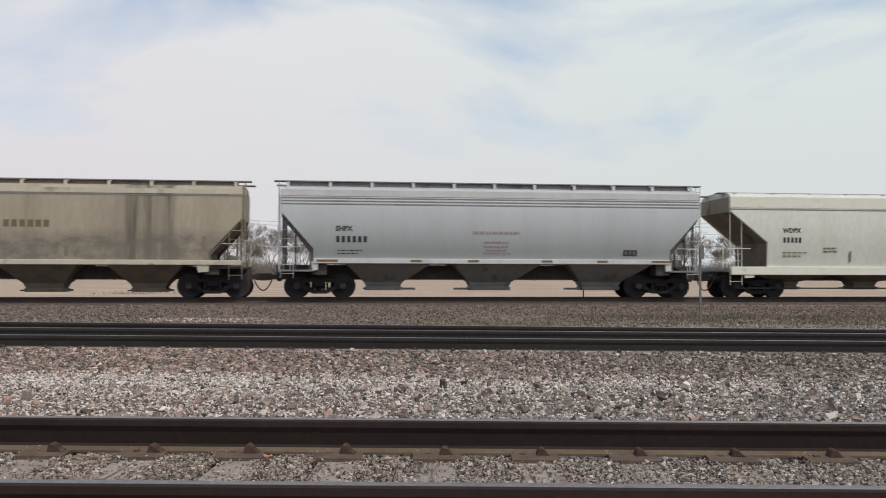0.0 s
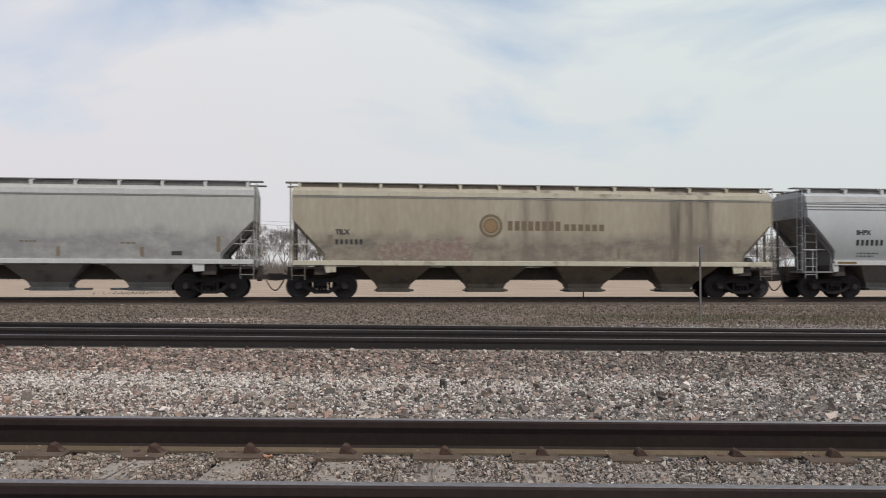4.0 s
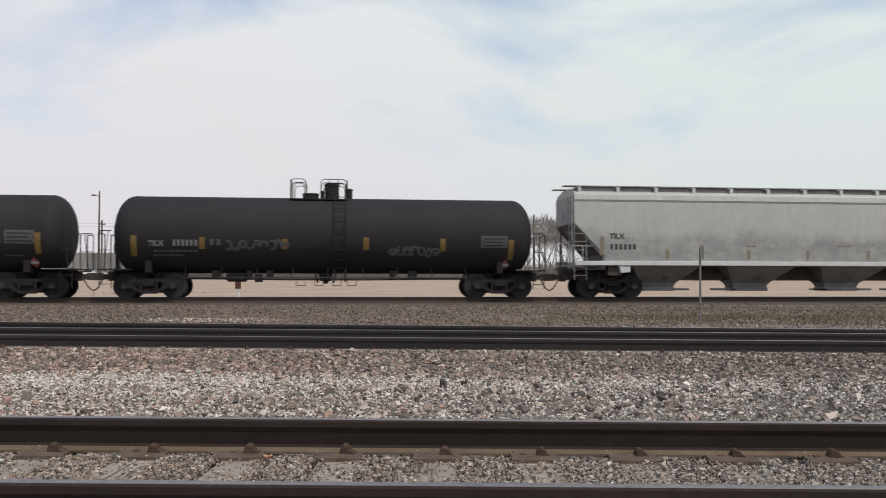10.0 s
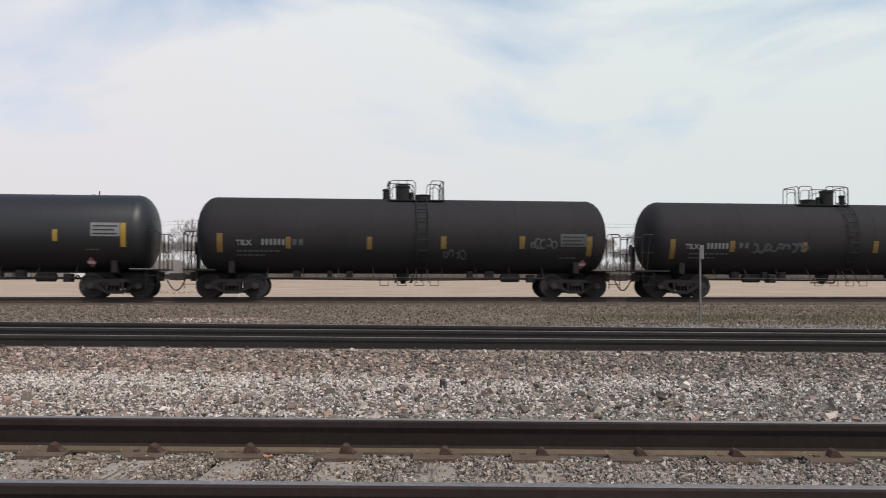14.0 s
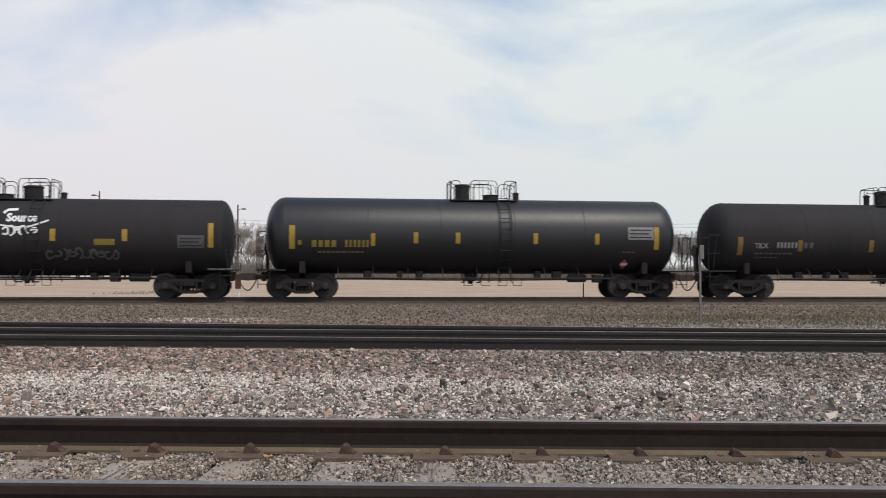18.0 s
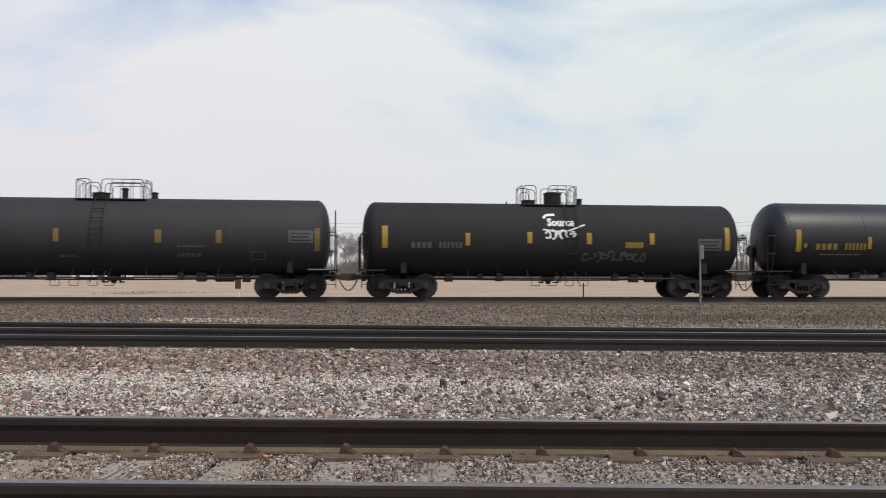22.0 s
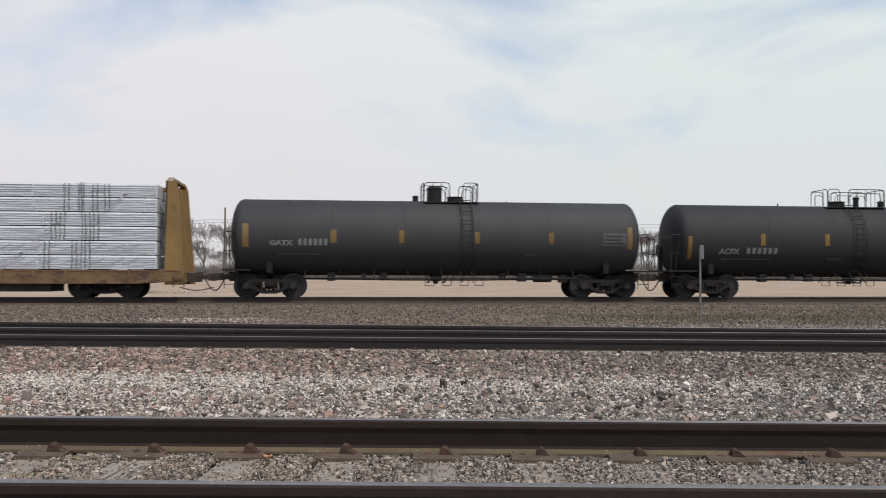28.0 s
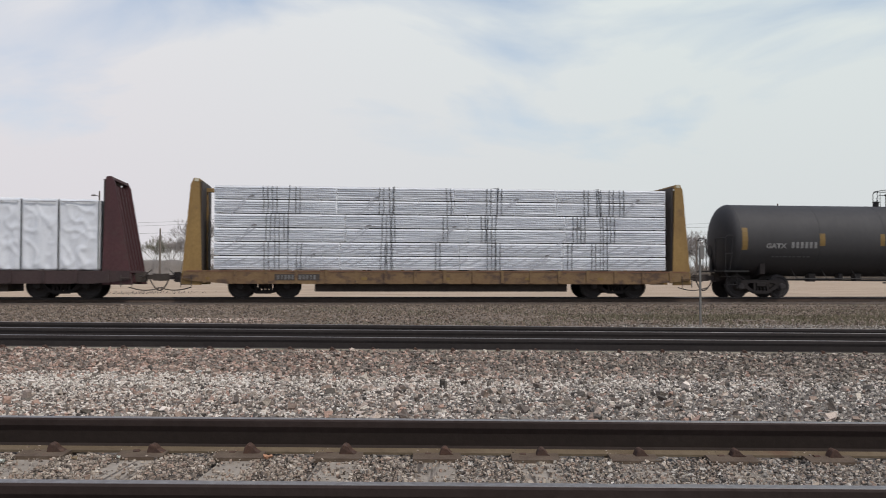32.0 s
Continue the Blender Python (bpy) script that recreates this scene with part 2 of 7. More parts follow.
M["stone_slate"] = surface("crushed_stone_slate", (0.17, 0.155, 0.14), (0.24, 0.22, 0.20), 0.9, 0, 30, 1, 0.5, 90, island=graded(SLATE, 1.26, 1.22, 1.18))
M["stone_grey"] = surface("crushed_stone_grey", (0.24, 0.20, 0.172), (0.32, 0.27, 0.232), 0.9, 0, 30, 1, 0.5, 90, island=graded(GREY, 1.12, 1.08, 1.08))
M["stone_crib"] = surface("crushed_stone_crib", (0.20, 0.17, 0.145), (0.27, 0.232, 0.20), 0.9, 0, 30, 1, 0.5, 90, island=graded(CRIB, 1.08, 1.06, 1.04))
M["stone_pink"] = surface("crushed_stone_pink", (0.20, 0.15, 0.12), (0.27, 0.21, 0.17), 0.9, 0, 30, 1, 0.5, 90, island=PINK)
M["stone_pale"] = surface("crushed_stone_pale", (0.52, 0.475, 0.42), (0.62, 0.57, 0.51), 0.9, 0, 30, 1, 0.3, 90, island=PALE)
M["stone_dull"] = surface("crushed_stone_dull", (0.14, 0.11, 0.085), (0.20, 0.155, 0.12), 0.9, 0, 30, 1, 0.3, 90, island=DULL)
M["ballast"] = surface("ballast_bed", (0.070, 0.050, 0.038), (0.100, 0.074, 0.057), 0.95, 0, 0.5, 1, 1.0, 22, spots=(0.085, 0.066, 0.053), spot_scale=14.0, spot_at=0.52)


def ground_material():
    """Gravel by the tracks, bare tan field beyond, told apart by distance from the tracks."""
    m = bpy.data.materials.new("ground")
    m.use_nodes = True
    nt = m.node_tree
    bsdf = nt.nodes["Principled BSDF"]
    bsdf.inputs["Roughness"].default_value = 0.95
    tc = nt.nodes.new("ShaderNodeTexCoord")

    def nz(sc, detail=5.0, stretch=(1, 1, 1)):
        mp = nt.nodes.new("ShaderNodeMapping")
        mp.inputs["Scale"].default_value = tuple(sc * q for q in stretch)
        nt.links.new(tc.outputs["Object"], mp.inputs[0])
        n = nt.nodes.new("ShaderNodeTexNoise")
        n.inputs["Scale"].default_value = 1.0
        n.inputs["Detail"].default_value = detail
        n.inputs["Roughness"].default_value = 0.6
        nt.links.new(mp.outputs[0], n.inputs[0])
        return n.outputs[0]

    def ramp(src, stops):
        r = nt.nodes.new("ShaderNodeValToRGB")
        els = r.color_ramp.elements
        while len(els) < len(stops):
            els.new(0.5)
        for i, (p, c) in enumerate(stops):
            els[i].position, els[i].color = p, (*c, 1)
        nt.links.new(src, r.inputs[0])
        return r.outputs[0]

    def mix(fac, a_in, b_in):
        mx = nt.nodes.new("ShaderNodeMix")
        mx.data_type = "RGBA"
        nt.links.new(fac, mx.inputs[0])
        nt.links.new(a_in, mx.inputs[6])
        nt.links.new(b_in, mx.inputs[7])
        return mx.outputs[2]

    def span(src, lo, hi):
        r = nt.nodes.new("ShaderNodeMapRange")
        r.inputs["From Min"].default_value, r.inputs["From Max"].default_value = lo, hi
        nt.links.new(src, r.inputs[0])
        return r.outputs[0]

    # gravel colours kept dark so the gaps between stones read as shade
    gravel = ramp(nz(24, 6), [(0.3, (0.045, 0.036, 0.030)), (0.45, (0.10, 0.082, 0.068)), (0.6, (0.19, 0.162, 0.137)), (0.75, (0.32, 0.285, 0.25))])
    earth = ramp(nz(7, 7), [(0.3, (0.090, 0.067, 0.050)), (0.5, (0.16, 0.122, 0.092)), (0.7, (0.25, 0.198, 0.155))])
    weeds = ramp(nz(3.0, 7, (0.35, 1, 1)), [(0.35, (0.10, 0.078, 0.054)), (0.55, (0.105, 0.095, 0.055)), (0.75, (0.17, 0.148, 0.098))])
    field = ramp(nz(0.5, 7, (0.35, 0.8, 1)), [(0.3, (0.315, 0.228, 0.158)), (0.5, (0.395, 0.295, 0.208)), (0.7, (0.47, 0.36, 0.262))])
    sep = nt.nodes.new("ShaderNodeSeparateXYZ")
    nt.links.new(tc.outputs["Object"], sep.inputs[0])
    col = mix(span(sep.outputs[1], 15.0, 17.5), gravel, earth)
    col = mix(span(nz(0.22, 4, (0.6, 1, 1)), 0.50, 0.62), col, mix(span(sep.outputs[1], 14.0, 18.0), col, weeds))
    # beyond the far track, whose line runs askew
    far = nt.nodes.new("ShaderNodeMath")
    far.operation = "MULTIPLY_ADD"
    far.inputs[1].default_value = -math.tan(radians(6.763))
    nt.links.new(sep.outputs[0], far.inputs[0])
    nt.links.new(sep.outputs[1], far.inputs[2])
    col = mix(span(far.outputs[0], 40.0, 43.0), col, field)
    nt.links.new(col, bsdf.inputs["Base Color"])
    b = nt.nodes.new("ShaderNodeBump")
    b.inputs["Strength"].default_value = 0.8
    b.inputs["Distance"].default_value = 0.03
    nt.links.new(nz(26, 4), b.inputs["Height"])
    nt.links.new(b.outputs[0], bsdf.inputs["Normal"])
    return m


M["ground"] = ground_material()
M["cream"] = surface("cream_paint", (0.62, 0.615, 0.53), (0.68, 0.675, 0.60), 0.5, 0, 0.9, 0.15, 0.03, 6, spots=(0.50, 0.46, 0.34), spot_at=0.66, spot_streak=0.12)
M["grey"] = surface("grey_paint", (0.405, 0.419, 0.417), (0.450, 0.464, 0.462), 0.42, 0, 0.9, 0.12, 0.03, 6, spots=(0.36, 0.372, 0.375), spot_at=0.64, spot_streak=0.06, grain=0.2)
M["beige"] = surface("weathered_beige_paint", (0.365, 0.314, 0.230), (0.425, 0.372, 0.280), 0.65, 0, 0.8, 0.06, 0.04, 6, spots=(0.27, 0.225, 0.165), spot_at=0.60, spot_scale=0.9, spot_streak=0.10, lower_tone=(2.45, 1.6, 0.9, (0.165, 0.142, 0.115)),
                     bands=[(6.2, 1.9, 0.7, (0.15, 0.12, 0.09)), (5.75, 0.42, 1.0, (0.07, 0.058, 0.045)), (6.3, 0.25, 0.9, (0.08, 0.066, 0.05)), (7.1, 0.38, 1.0, (0.065, 0.054, 0.042)),
                            (0.3, 0.5, 0.8, (0.13, 0.105, 0.08)), (2.0, 0.6, 0.6, (0.16, 0.13, 0.095)), (-0.6, 0.35, 0.6, (0.15, 0.12, 0.09))])
M["pale_grey"] = surface("pale_grey_paint", (0.42, 0.412, 0.37), (0.47, 0.462, 0.42), 0.6, 0, 0.6, 0.15, 0.03, 6, spots=(0.34, 0.335, 0.32), spot_at=0.62, spot_streak=0.12, lower_tone=(2.6, 1.6, 0.85, (0.235, 0.228, 0.224)))
M["light_trim"] = surface("light_trim_paint", (0.54, 0.535, 0.515), (0.64, 0.635, 0.61), 0.55, 0, 2.0, 0.3, 0.03, 20, spots=(0.40, 0.36, 0.30), spot_at=0.66)
M["cream_trim"] = surface("cream_trim_paint", (0.74, 0.72, 0.60), (0.80, 0.78, 0.67), 0.55, 0, 2.0, 0.3, 0.03, 20, spots=(0.40, 0.33, 0.25), spot_at=0.62)
M["dull_trim"] = surface("dull_cream_trim_paint", (0.52, 0.475, 0.365), (0.61, 0.565, 0.445), 0.6, 0, 2.0, 0.3, 0.03, 20, spots=(0.24, 0.185, 0.13), spot_at=0.57)
M["edge_rust"] = surface("rusty_deck_edge", (0.15, 0.072, 0.043), (0.21, 0.11, 0.065), 0.85, 0, 3.0, 1, 0.1, 20)
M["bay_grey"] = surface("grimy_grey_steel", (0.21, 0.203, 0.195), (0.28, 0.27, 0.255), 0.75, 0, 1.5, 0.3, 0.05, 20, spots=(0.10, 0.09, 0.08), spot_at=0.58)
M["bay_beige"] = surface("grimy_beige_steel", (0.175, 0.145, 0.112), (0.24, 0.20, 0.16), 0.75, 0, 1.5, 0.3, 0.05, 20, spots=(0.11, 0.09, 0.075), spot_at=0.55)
M["under"] = surface("underframe_grime", (0.052, 0.041, 0.036), (0.080, 0.064, 0.056), 0.85, 0, 3.0, 1, 0.1, 30)
M["truck"] = surface("truck_grime", (0.0225, 0.0192, 0.0196), (0.0300, 0.0255, 0.0250), 0.92, 0, 5.0, 1, 0.15, 40, spots=(0.050, 0.038, 0.031), spot_at=0.62, spot_scale=3.0)
M["truck"].node_tree.nodes["Principled BSDF"].inputs["Specular IOR Level"].default_value = 0.2
M["wheel"] = surface("wheel_steel", (0.0295, 0.0250, 0.0260), (0.039, 0.0335, 0.0340), 0.9, 0, 6.0, 1, 0.05, 40)
M["black_tank"] = surface("black_tank_paint", (0.0195, 0.0178, 0.0194), (0.0250, 0.0230, 0.0250), 0.74, 0, 0.7, 0.3, 0.0, 8, grain=0.15)
M["dark_tank"] = surface("dull_black_tank_paint", (0.0203, 0.0182, 0.0194), (0.0252, 0.0228, 0.0240), 0.8, 0, 0.7, 0.3, 0.0, 8, grain=0.15)
M["faded_tank"] = surface("faded_black_tank_paint", (0.033, 0.0312, 0.0330), (0.041, 0.0388, 0.0405), 0.7, 0, 0.7, 0.3, 0.0, 8, grain=0.15)
M["gloss_tank"] = surface("glossy_black_tank_paint", (0.0138, 0.0134, 0.0152), (0.0172, 0.0168, 0.0190), 0.46, 0, 0.7, 0.3, 0.0, 8, grain=0.1)
M["gloss_tank"].node_tree.nodes["Principled BSDF"].inputs["IOR"].default_value = 1.5
M["dark_tank"].node_tree.nodes["Principled BSDF"].inputs["Specular IOR Level"].default_value = 0.3
M["tank_under"] = surface("tank_underframe_grime", (0.032, 0.0272, 0.0262), (0.044, 0.0375, 0.0355), 0.9, 0, 3.0, 1, 0.1, 30)
M["fittings"] = surface("black_fittings", (0.019, 0.018, 0.019), (0.028, 0.027, 0.027), 0.6, 0, 5.0, 1, 0.05, 30)
M["fittings"].node_tree.nodes["Principled BSDF"].inputs["Specular IOR Level"].default_value = 0.25
M["sunlit_edge"] = surface("sunlit_edge_paint", (0.20, 0.20, 0.20), (0.28, 0.28, 0.28), 0.7, 0.0, 5.0, 1, 0.03, 30)
M["reflector"] = surface("yellow_reflector", (0.32, 0.198, 0.025), (0.40, 0.250, 0.036), 0.45, 0, 6.0, 0.4, 0.0, 30, spots=(0.40, 0.24, 0.03), spot_at=0.62, spot_scale=5.0)
M["old_reflector"] = surface("dirty_yellow_reflector", (0.165, 0.100, 0.026), (0.225, 0.138, 0.036), 0.55, 0, 6.0, 0.4, 0.0, 30, spots=(0.18, 0.11, 0.04), spot_at=0.58, spot_scale=5.0)
M["faint_reflector"] = surface("grimy_reflector", (0.21, 0.165, 0.11), (0.27, 0.215, 0.15), 0.6, 0, 6.0, 0.4, 0.0, 30)
# dark end colours carry the shade of the overhung ends as well as dirt
M["end_sheet_grey"] = surface("shaded_dirty_grey_steel", (0.13, 0.125, 0.12), (0.19, 0.18, 0.17), 0.75, 0, 1.2, 0.3, 0.05, 20, spots=(0.075, 0.068, 0.062), spot_at=0.55)
M["end_sheet_beige"] = surface("shaded_dirty_brown_steel", (0.13, 0.105, 0.078), (0.19, 0.158, 0.12), 0.75, 0, 1.2, 0.3, 0.05, 20, spots=(0.07, 0.055, 0.043), spot_at=0.55)
M["end_wall_grey"] = surface("shaded_dirty_grey_end_paint", (0.30, 0.295, 0.28), (0.38, 0.37, 0.35), 0.75, 0, 1.2, 0.3, 0.05, 20, spots=(0.17, 0.16, 0.15), spot_at=0.56)
M["end_wall_beige"] = surface("shaded_dirty_cream_end_paint", (0.30, 0.262, 0.19), (0.39, 0.345, 0.255), 0.75, 0, 1.2, 0.3, 0.05, 20, spots=(0.16, 0.13, 0.095), spot_at=0.55)
M["dry_grass"] = surface("dry_grass", (0.105, 0.092, 0.055), (0.17, 0.148, 0.093), 0.95, 0, 1.0, 1, 0.0, 8)
M["dry_leaf"] = surface("dry_leaf", (0.42, 0.21, 0.12), (0.52, 0.30, 0.19), 0.8, 0, 20.0, 1, 0.1, 50)
M["scrap"] = surface("plastic_scrap", (0.62, 0.64, 0.56), (0.72, 0.73, 0.66), 0.5, 0, 20.0, 1, 0.1, 50)
M["white_mark"] = surface("white_marking_paint", (0.175, 0.172, 0.172), (0.25, 0.247, 0.245), 0.6, 0, 8.0, 1, 0.0, 30)
M["grey_mark"] = surface("faded_marking_paint", (0.068, 0.067, 0.070), (0.105, 0.103, 0.107), 0.6, 0, 8.0, 1, 0.0, 30)
M["dark_mark"] = surface("dark_marking_paint", (0.03, 0.03, 0.033), (0.05, 0.05, 0.05), 0.6, 0, 8.0, 1, 0.0, 30)
M["red_mark"] = surface("red_marking_paint", (0.36, 0.235, 0.235), (0.42, 0.30, 0.295), 0.6, 0, 8.0, 1, 0.0, 30)
M["placard_red"] = surface("faded_red_placard", (0.42, 0.10, 0.12), (0.50, 0.17, 0.18), 0.6, 0, 8.0, 1, 0.0, 30)
M["brown_mark"] = surface("brown_marking_paint", (0.155, 0.112, 0.066), (0.20, 0.15, 0.092), 0.6, 0, 8.0, 1, 0.0, 30)
M["orange_mark"] = surface("orange_logo_paint", (0.31, 0.19, 0.095), (0.26, 0.16, 0.08), 0.6, 0, 8.0, 1, 0.0, 30)
M["logo_tan"] = surface("faded_tan_logo_paint", (0.30, 0.24, 0.155), (0.36, 0.29, 0.19), 0.6, 0, 8.0, 1, 0.0, 30)
M["graffiti_red"] = surface("faded_red_spray_paint", (0.245, 0.165, 0.145), (0.30, 0.225, 0.185), 0.7, 0, 6.0, 1, 0.0, 30, spots=(0.315, 0.268, 0.205), spot_at=0.47, spot_scale=4.0)
M["spray_white"] = surface("white_spray_paint", (0.72, 0.72, 0.72), (0.82, 0.82, 0.82), 0.6, 0, 8.0, 1, 0.0, 30)
M["spray_grey"] = surface("faded_spray_paint", (0.050, 0.053, 0.060), (0.085, 0.089, 0.098), 0.7, 0, 6.0, 1, 0.0, 30)
M["yellow_mark"] = surface("yellow_marking_paint", (0.20, 0.145, 0.022), (0.25, 0.185, 0.03), 0.6, 0, 8.0, 1, 0.0, 30)
M["car_yellow"] = surface("weathered_yellow_paint", (0.22, 0.13, 0.042), (0.31, 0.192, 0.06), 0.65, 0, 1.6, 0.4, 0.05, 12, spots=(0.15, 0.085, 0.040), spot_at=0.57, spot_scale=2.0)
M["car_yellow_sill"] = surface("rusty_yellow_sill_paint", (0.155, 0.090, 0.045), (0.22, 0.138, 0.062), 0.75, 0, 1.4, 1.6, 0.05, 12, spots=(0.075, 0.044, 0.031), spot_at=0.50, spot_scale=1.8, spot_streak=1.8)
M["car_maroon_sill"] = surface("grimy_maroon_sill_paint", (0.036, 0.021, 0.021), (0.056, 0.031, 0.030), 0.7, 0, 1.6, 0.4, 0.05, 12, spots=(0.05, 0.033, 0.030), spot_at=0.55)
M["car_maroon"] = surface("weathered_maroon_paint", (0.056, 0.018, 0.021), (0.083, 0.027, 0.030), 0.65, 0, 1.6, 0.4, 0.05, 12, spots=(0.06, 0.03, 0.028), spot_at=0.58)
M["wrap"] = surface("white_lumber_wrap", (0.82, 0.84, 0.89), (0.87, 0.885, 0.92), 0.32, 0, 0.8, 1.0, 0.2, 4, spots=(0.74, 0.765, 0.83), spot_at=0.6, spot_scale=1.5)
M["tarp"] = surface("white_plastic_sheet", (0.70, 0.72, 0.77), (0.77, 0.785, 0.82), 0.28, 0, 0.8, 1.0, 0.1, 6)
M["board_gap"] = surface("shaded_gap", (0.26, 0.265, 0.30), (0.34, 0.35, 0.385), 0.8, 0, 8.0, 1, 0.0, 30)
M["dark_tie"] = surface("oily_tie_wood", (0.045, 0.036, 0.030), (0.07, 0.056, 0.046), 0.9, 0, 3.0, 1, 0.4, 35)
M["smear_dark"] = surface("dark_printed_spot", (0.16, 0.155, 0.17), (0.26, 0.255, 0.27), 0.5, 0, 8.0, 1, 0.0, 30, spots=(0.6, 0.61, 0.65), spot_at=0.58, spot_scale=9.0)
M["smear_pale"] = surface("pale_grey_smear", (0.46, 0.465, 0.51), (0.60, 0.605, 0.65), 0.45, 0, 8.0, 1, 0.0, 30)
M["strap"] = surface("dark_strap", (0.022, 0.022, 0.025), (0.035, 0.035, 0.038), 0.6, 0, 8.0, 1, 0.0, 30)
M["lumber"] = surface("sawn_lumber", (0.42, 0.31, 0.19), (0.52, 0.40, 0.26), 0.8, 0, 8.0, 1, 0.1, 30)
M["bark"] = surface("bare_bark", (0.17, 0.145, 0.125), (0.24, 0.21, 0.185), 0.9, 0, 4.0, 1, 0.2, 20)
M["twig"] = surface("bare_twigs", (0.25, 0.222, 0.205), (0.33, 0.30, 0.28), 0.9, 0, 4.0, 1, 0.0, 20)
M["bud_twig"] = surface("budding_twigs", (0.21, 0.20, 0.15), (0.28, 0.265, 0.205), 0.9, 0, 4.0, 1, 0.0, 20)
M["pole_wood"] = surface("pole_wood", (0.13, 0.11, 0.095), (0.19, 0.165, 0.145), 0.9, 0, 4.0, 0.2, 0.1, 20)
M["wire"] = surface("wire", (0.10, 0.10, 0.105), (0.13, 0.13, 0.13), 0.6, 0, 4.0, 1, 0.0, 20)
M["sign_back"] = surface("weathered_aluminium", (0.165, 0.155, 0.142), (0.215, 0.205, 0.19), 0.7, 0.1, 6.0, 1, 0.03, 20)
M["roof_grey"] = surface("grey_shingle_roof", (0.16, 0.16, 0.165), (0.21, 0.21, 0.215), 0.85, 0, 1.5, 1, 0.1, 8)
M["siding"] = surface("dull_siding", (0.30, 0.27, 0.245), (0.37, 0.335, 0.305), 0.8, 0, 1.0, 0.5, 0.05, 8)
M["brick_wall"] = surface("dull_brick", (0.22, 0.15, 0.125), (0.28, 0.19, 0.16), 0.85, 0, 1.0, 1, 0.05, 8)
M["window_dark"] = surface("dark_window", (0.03, 0.033, 0.037), (0.05, 0.052, 0.055), 0.2, 0, 1.0, 1, 0.0, 8)
M["brush"] = surface("dry_brush", (0.17, 0.145, 0.12), (0.26, 0.225, 0.195), 0.95, 0, 0.4, 1, 0.0, 8)
M["hedge"] = surface("grey_twigs", (0.34, 0.315, 0.30), (0.43, 0.40, 0.38), 0.95, 0, 0.4, 1, 0.0, 8)
M["marker_red"] = surface("red_marker_paint", (0.085, 0.036, 0.027), (0.11, 0.05, 0.036), 0.6, 0, 6.0, 1, 0.0, 20)
M["marker_white"] = surface("white_marker_paint", (0.72, 0.72, 0.70), (0.80, 0.80, 0.78), 0.6, 0, 6.0, 1, 0.0, 20)


# ---- mesh helpers ----
def link_mesh(name, bm, material, parent=None, label="", smooth=False):
    me = bpy.data.meshes.new(name)
    bmesh.ops.recalc_face_normals(bm, faces=bm.faces[:])
    bm.to_mesh(me)
    bm.free()
    me.materials.append(material)
    if smooth:
        me.shade_smooth()
        if smooth is not True:
            me.set_sharp_from_angle(angle=radians(smooth))
    ob = new(name, me)
    if parent is not None:
        ob.parent = parent
    if label:
        ob["label"] = label
    return ob


def part(name, bm, material, parent, label="", smooth=False):
    return link_mesh(name, bm, material, parent, label, smooth)


def empty(name):
    ob = new(name)
    ob.empty_display_size = 0.3
    return ob


def box(bm, x0, x1, y0, y1, z0, z1):
    v = [bm.verts.new((x, y, z)) for z in (z0, z1) for y in (y0, y1) for x in (x0, x1)]
    for f in ((0, 1, 3, 2), (4, 6, 7, 5), (0, 4, 5, 1), (2, 3, 7, 6), (0, 2, 6, 4), (1, 5, 7, 3)):
        bm.faces.new([v[i] for i in f])
    return bm


def prism(bm, pts, y0, y1):
    """Extrude a polygon of (x, z) from y0 to y1."""
    a_ring = [bm.verts.new((x, y0, z)) for x, z in pts]
    b_ring = [bm.verts.new((x, y1, z)) for x, z in pts]
    bm.faces.new(a_ring)
    bm.faces.new(list(reversed(b_ring)))
    n = len(pts)
    for i in range(n):
        bm.faces.new((a_ring[i], b_ring[i], b_ring[(i + 1) % n], a_ring[(i + 1) % n]))
    return bm


def prism_x(bm, pts, x0, x1):
    """Extrude a polygon of (y, z) from x0 to x1."""
    a_ring = [bm.verts.new((x0, y, z)) for y, z in pts]
    b_ring = [bm.verts.new((x1, y, z)) for y, z in pts]
    bm.faces.new(a_ring)
    bm.faces.new(list(reversed(b_ring)))
    n = len(pts)
    for i in range(n):
        bm.faces.new((a_ring[i], b_ring[i], b_ring[(i + 1) % n], a_ring[(i + 1) % n]))
    return bm


def rod(bm, p, q, r, sides=6, r2=None):
    p, q = Vector(p), Vector(q)
    axis = (q - p).normalized()
    side = axis.orthogonal().normalized()
    other = axis.cross(side)
    r2 = r if r2 is None else r2
    ring = []
    for c, rr in ((p, r), (q, r2)):
        ring.append([bm.verts.new(c + rr * (math.cos(t) * side + math.sin(t) * other))
                     for t in (2 * math.pi * i / sides for i in range(sides))])
    for i in range(sides):
        j = (i + 1) % sides
        bm.faces.new((ring[0][i], ring[0][j], ring[1][j], ring[1][i]))
    bm.faces.new(list(reversed(ring[0])))
    bm.faces.new(ring[1])
    return bm


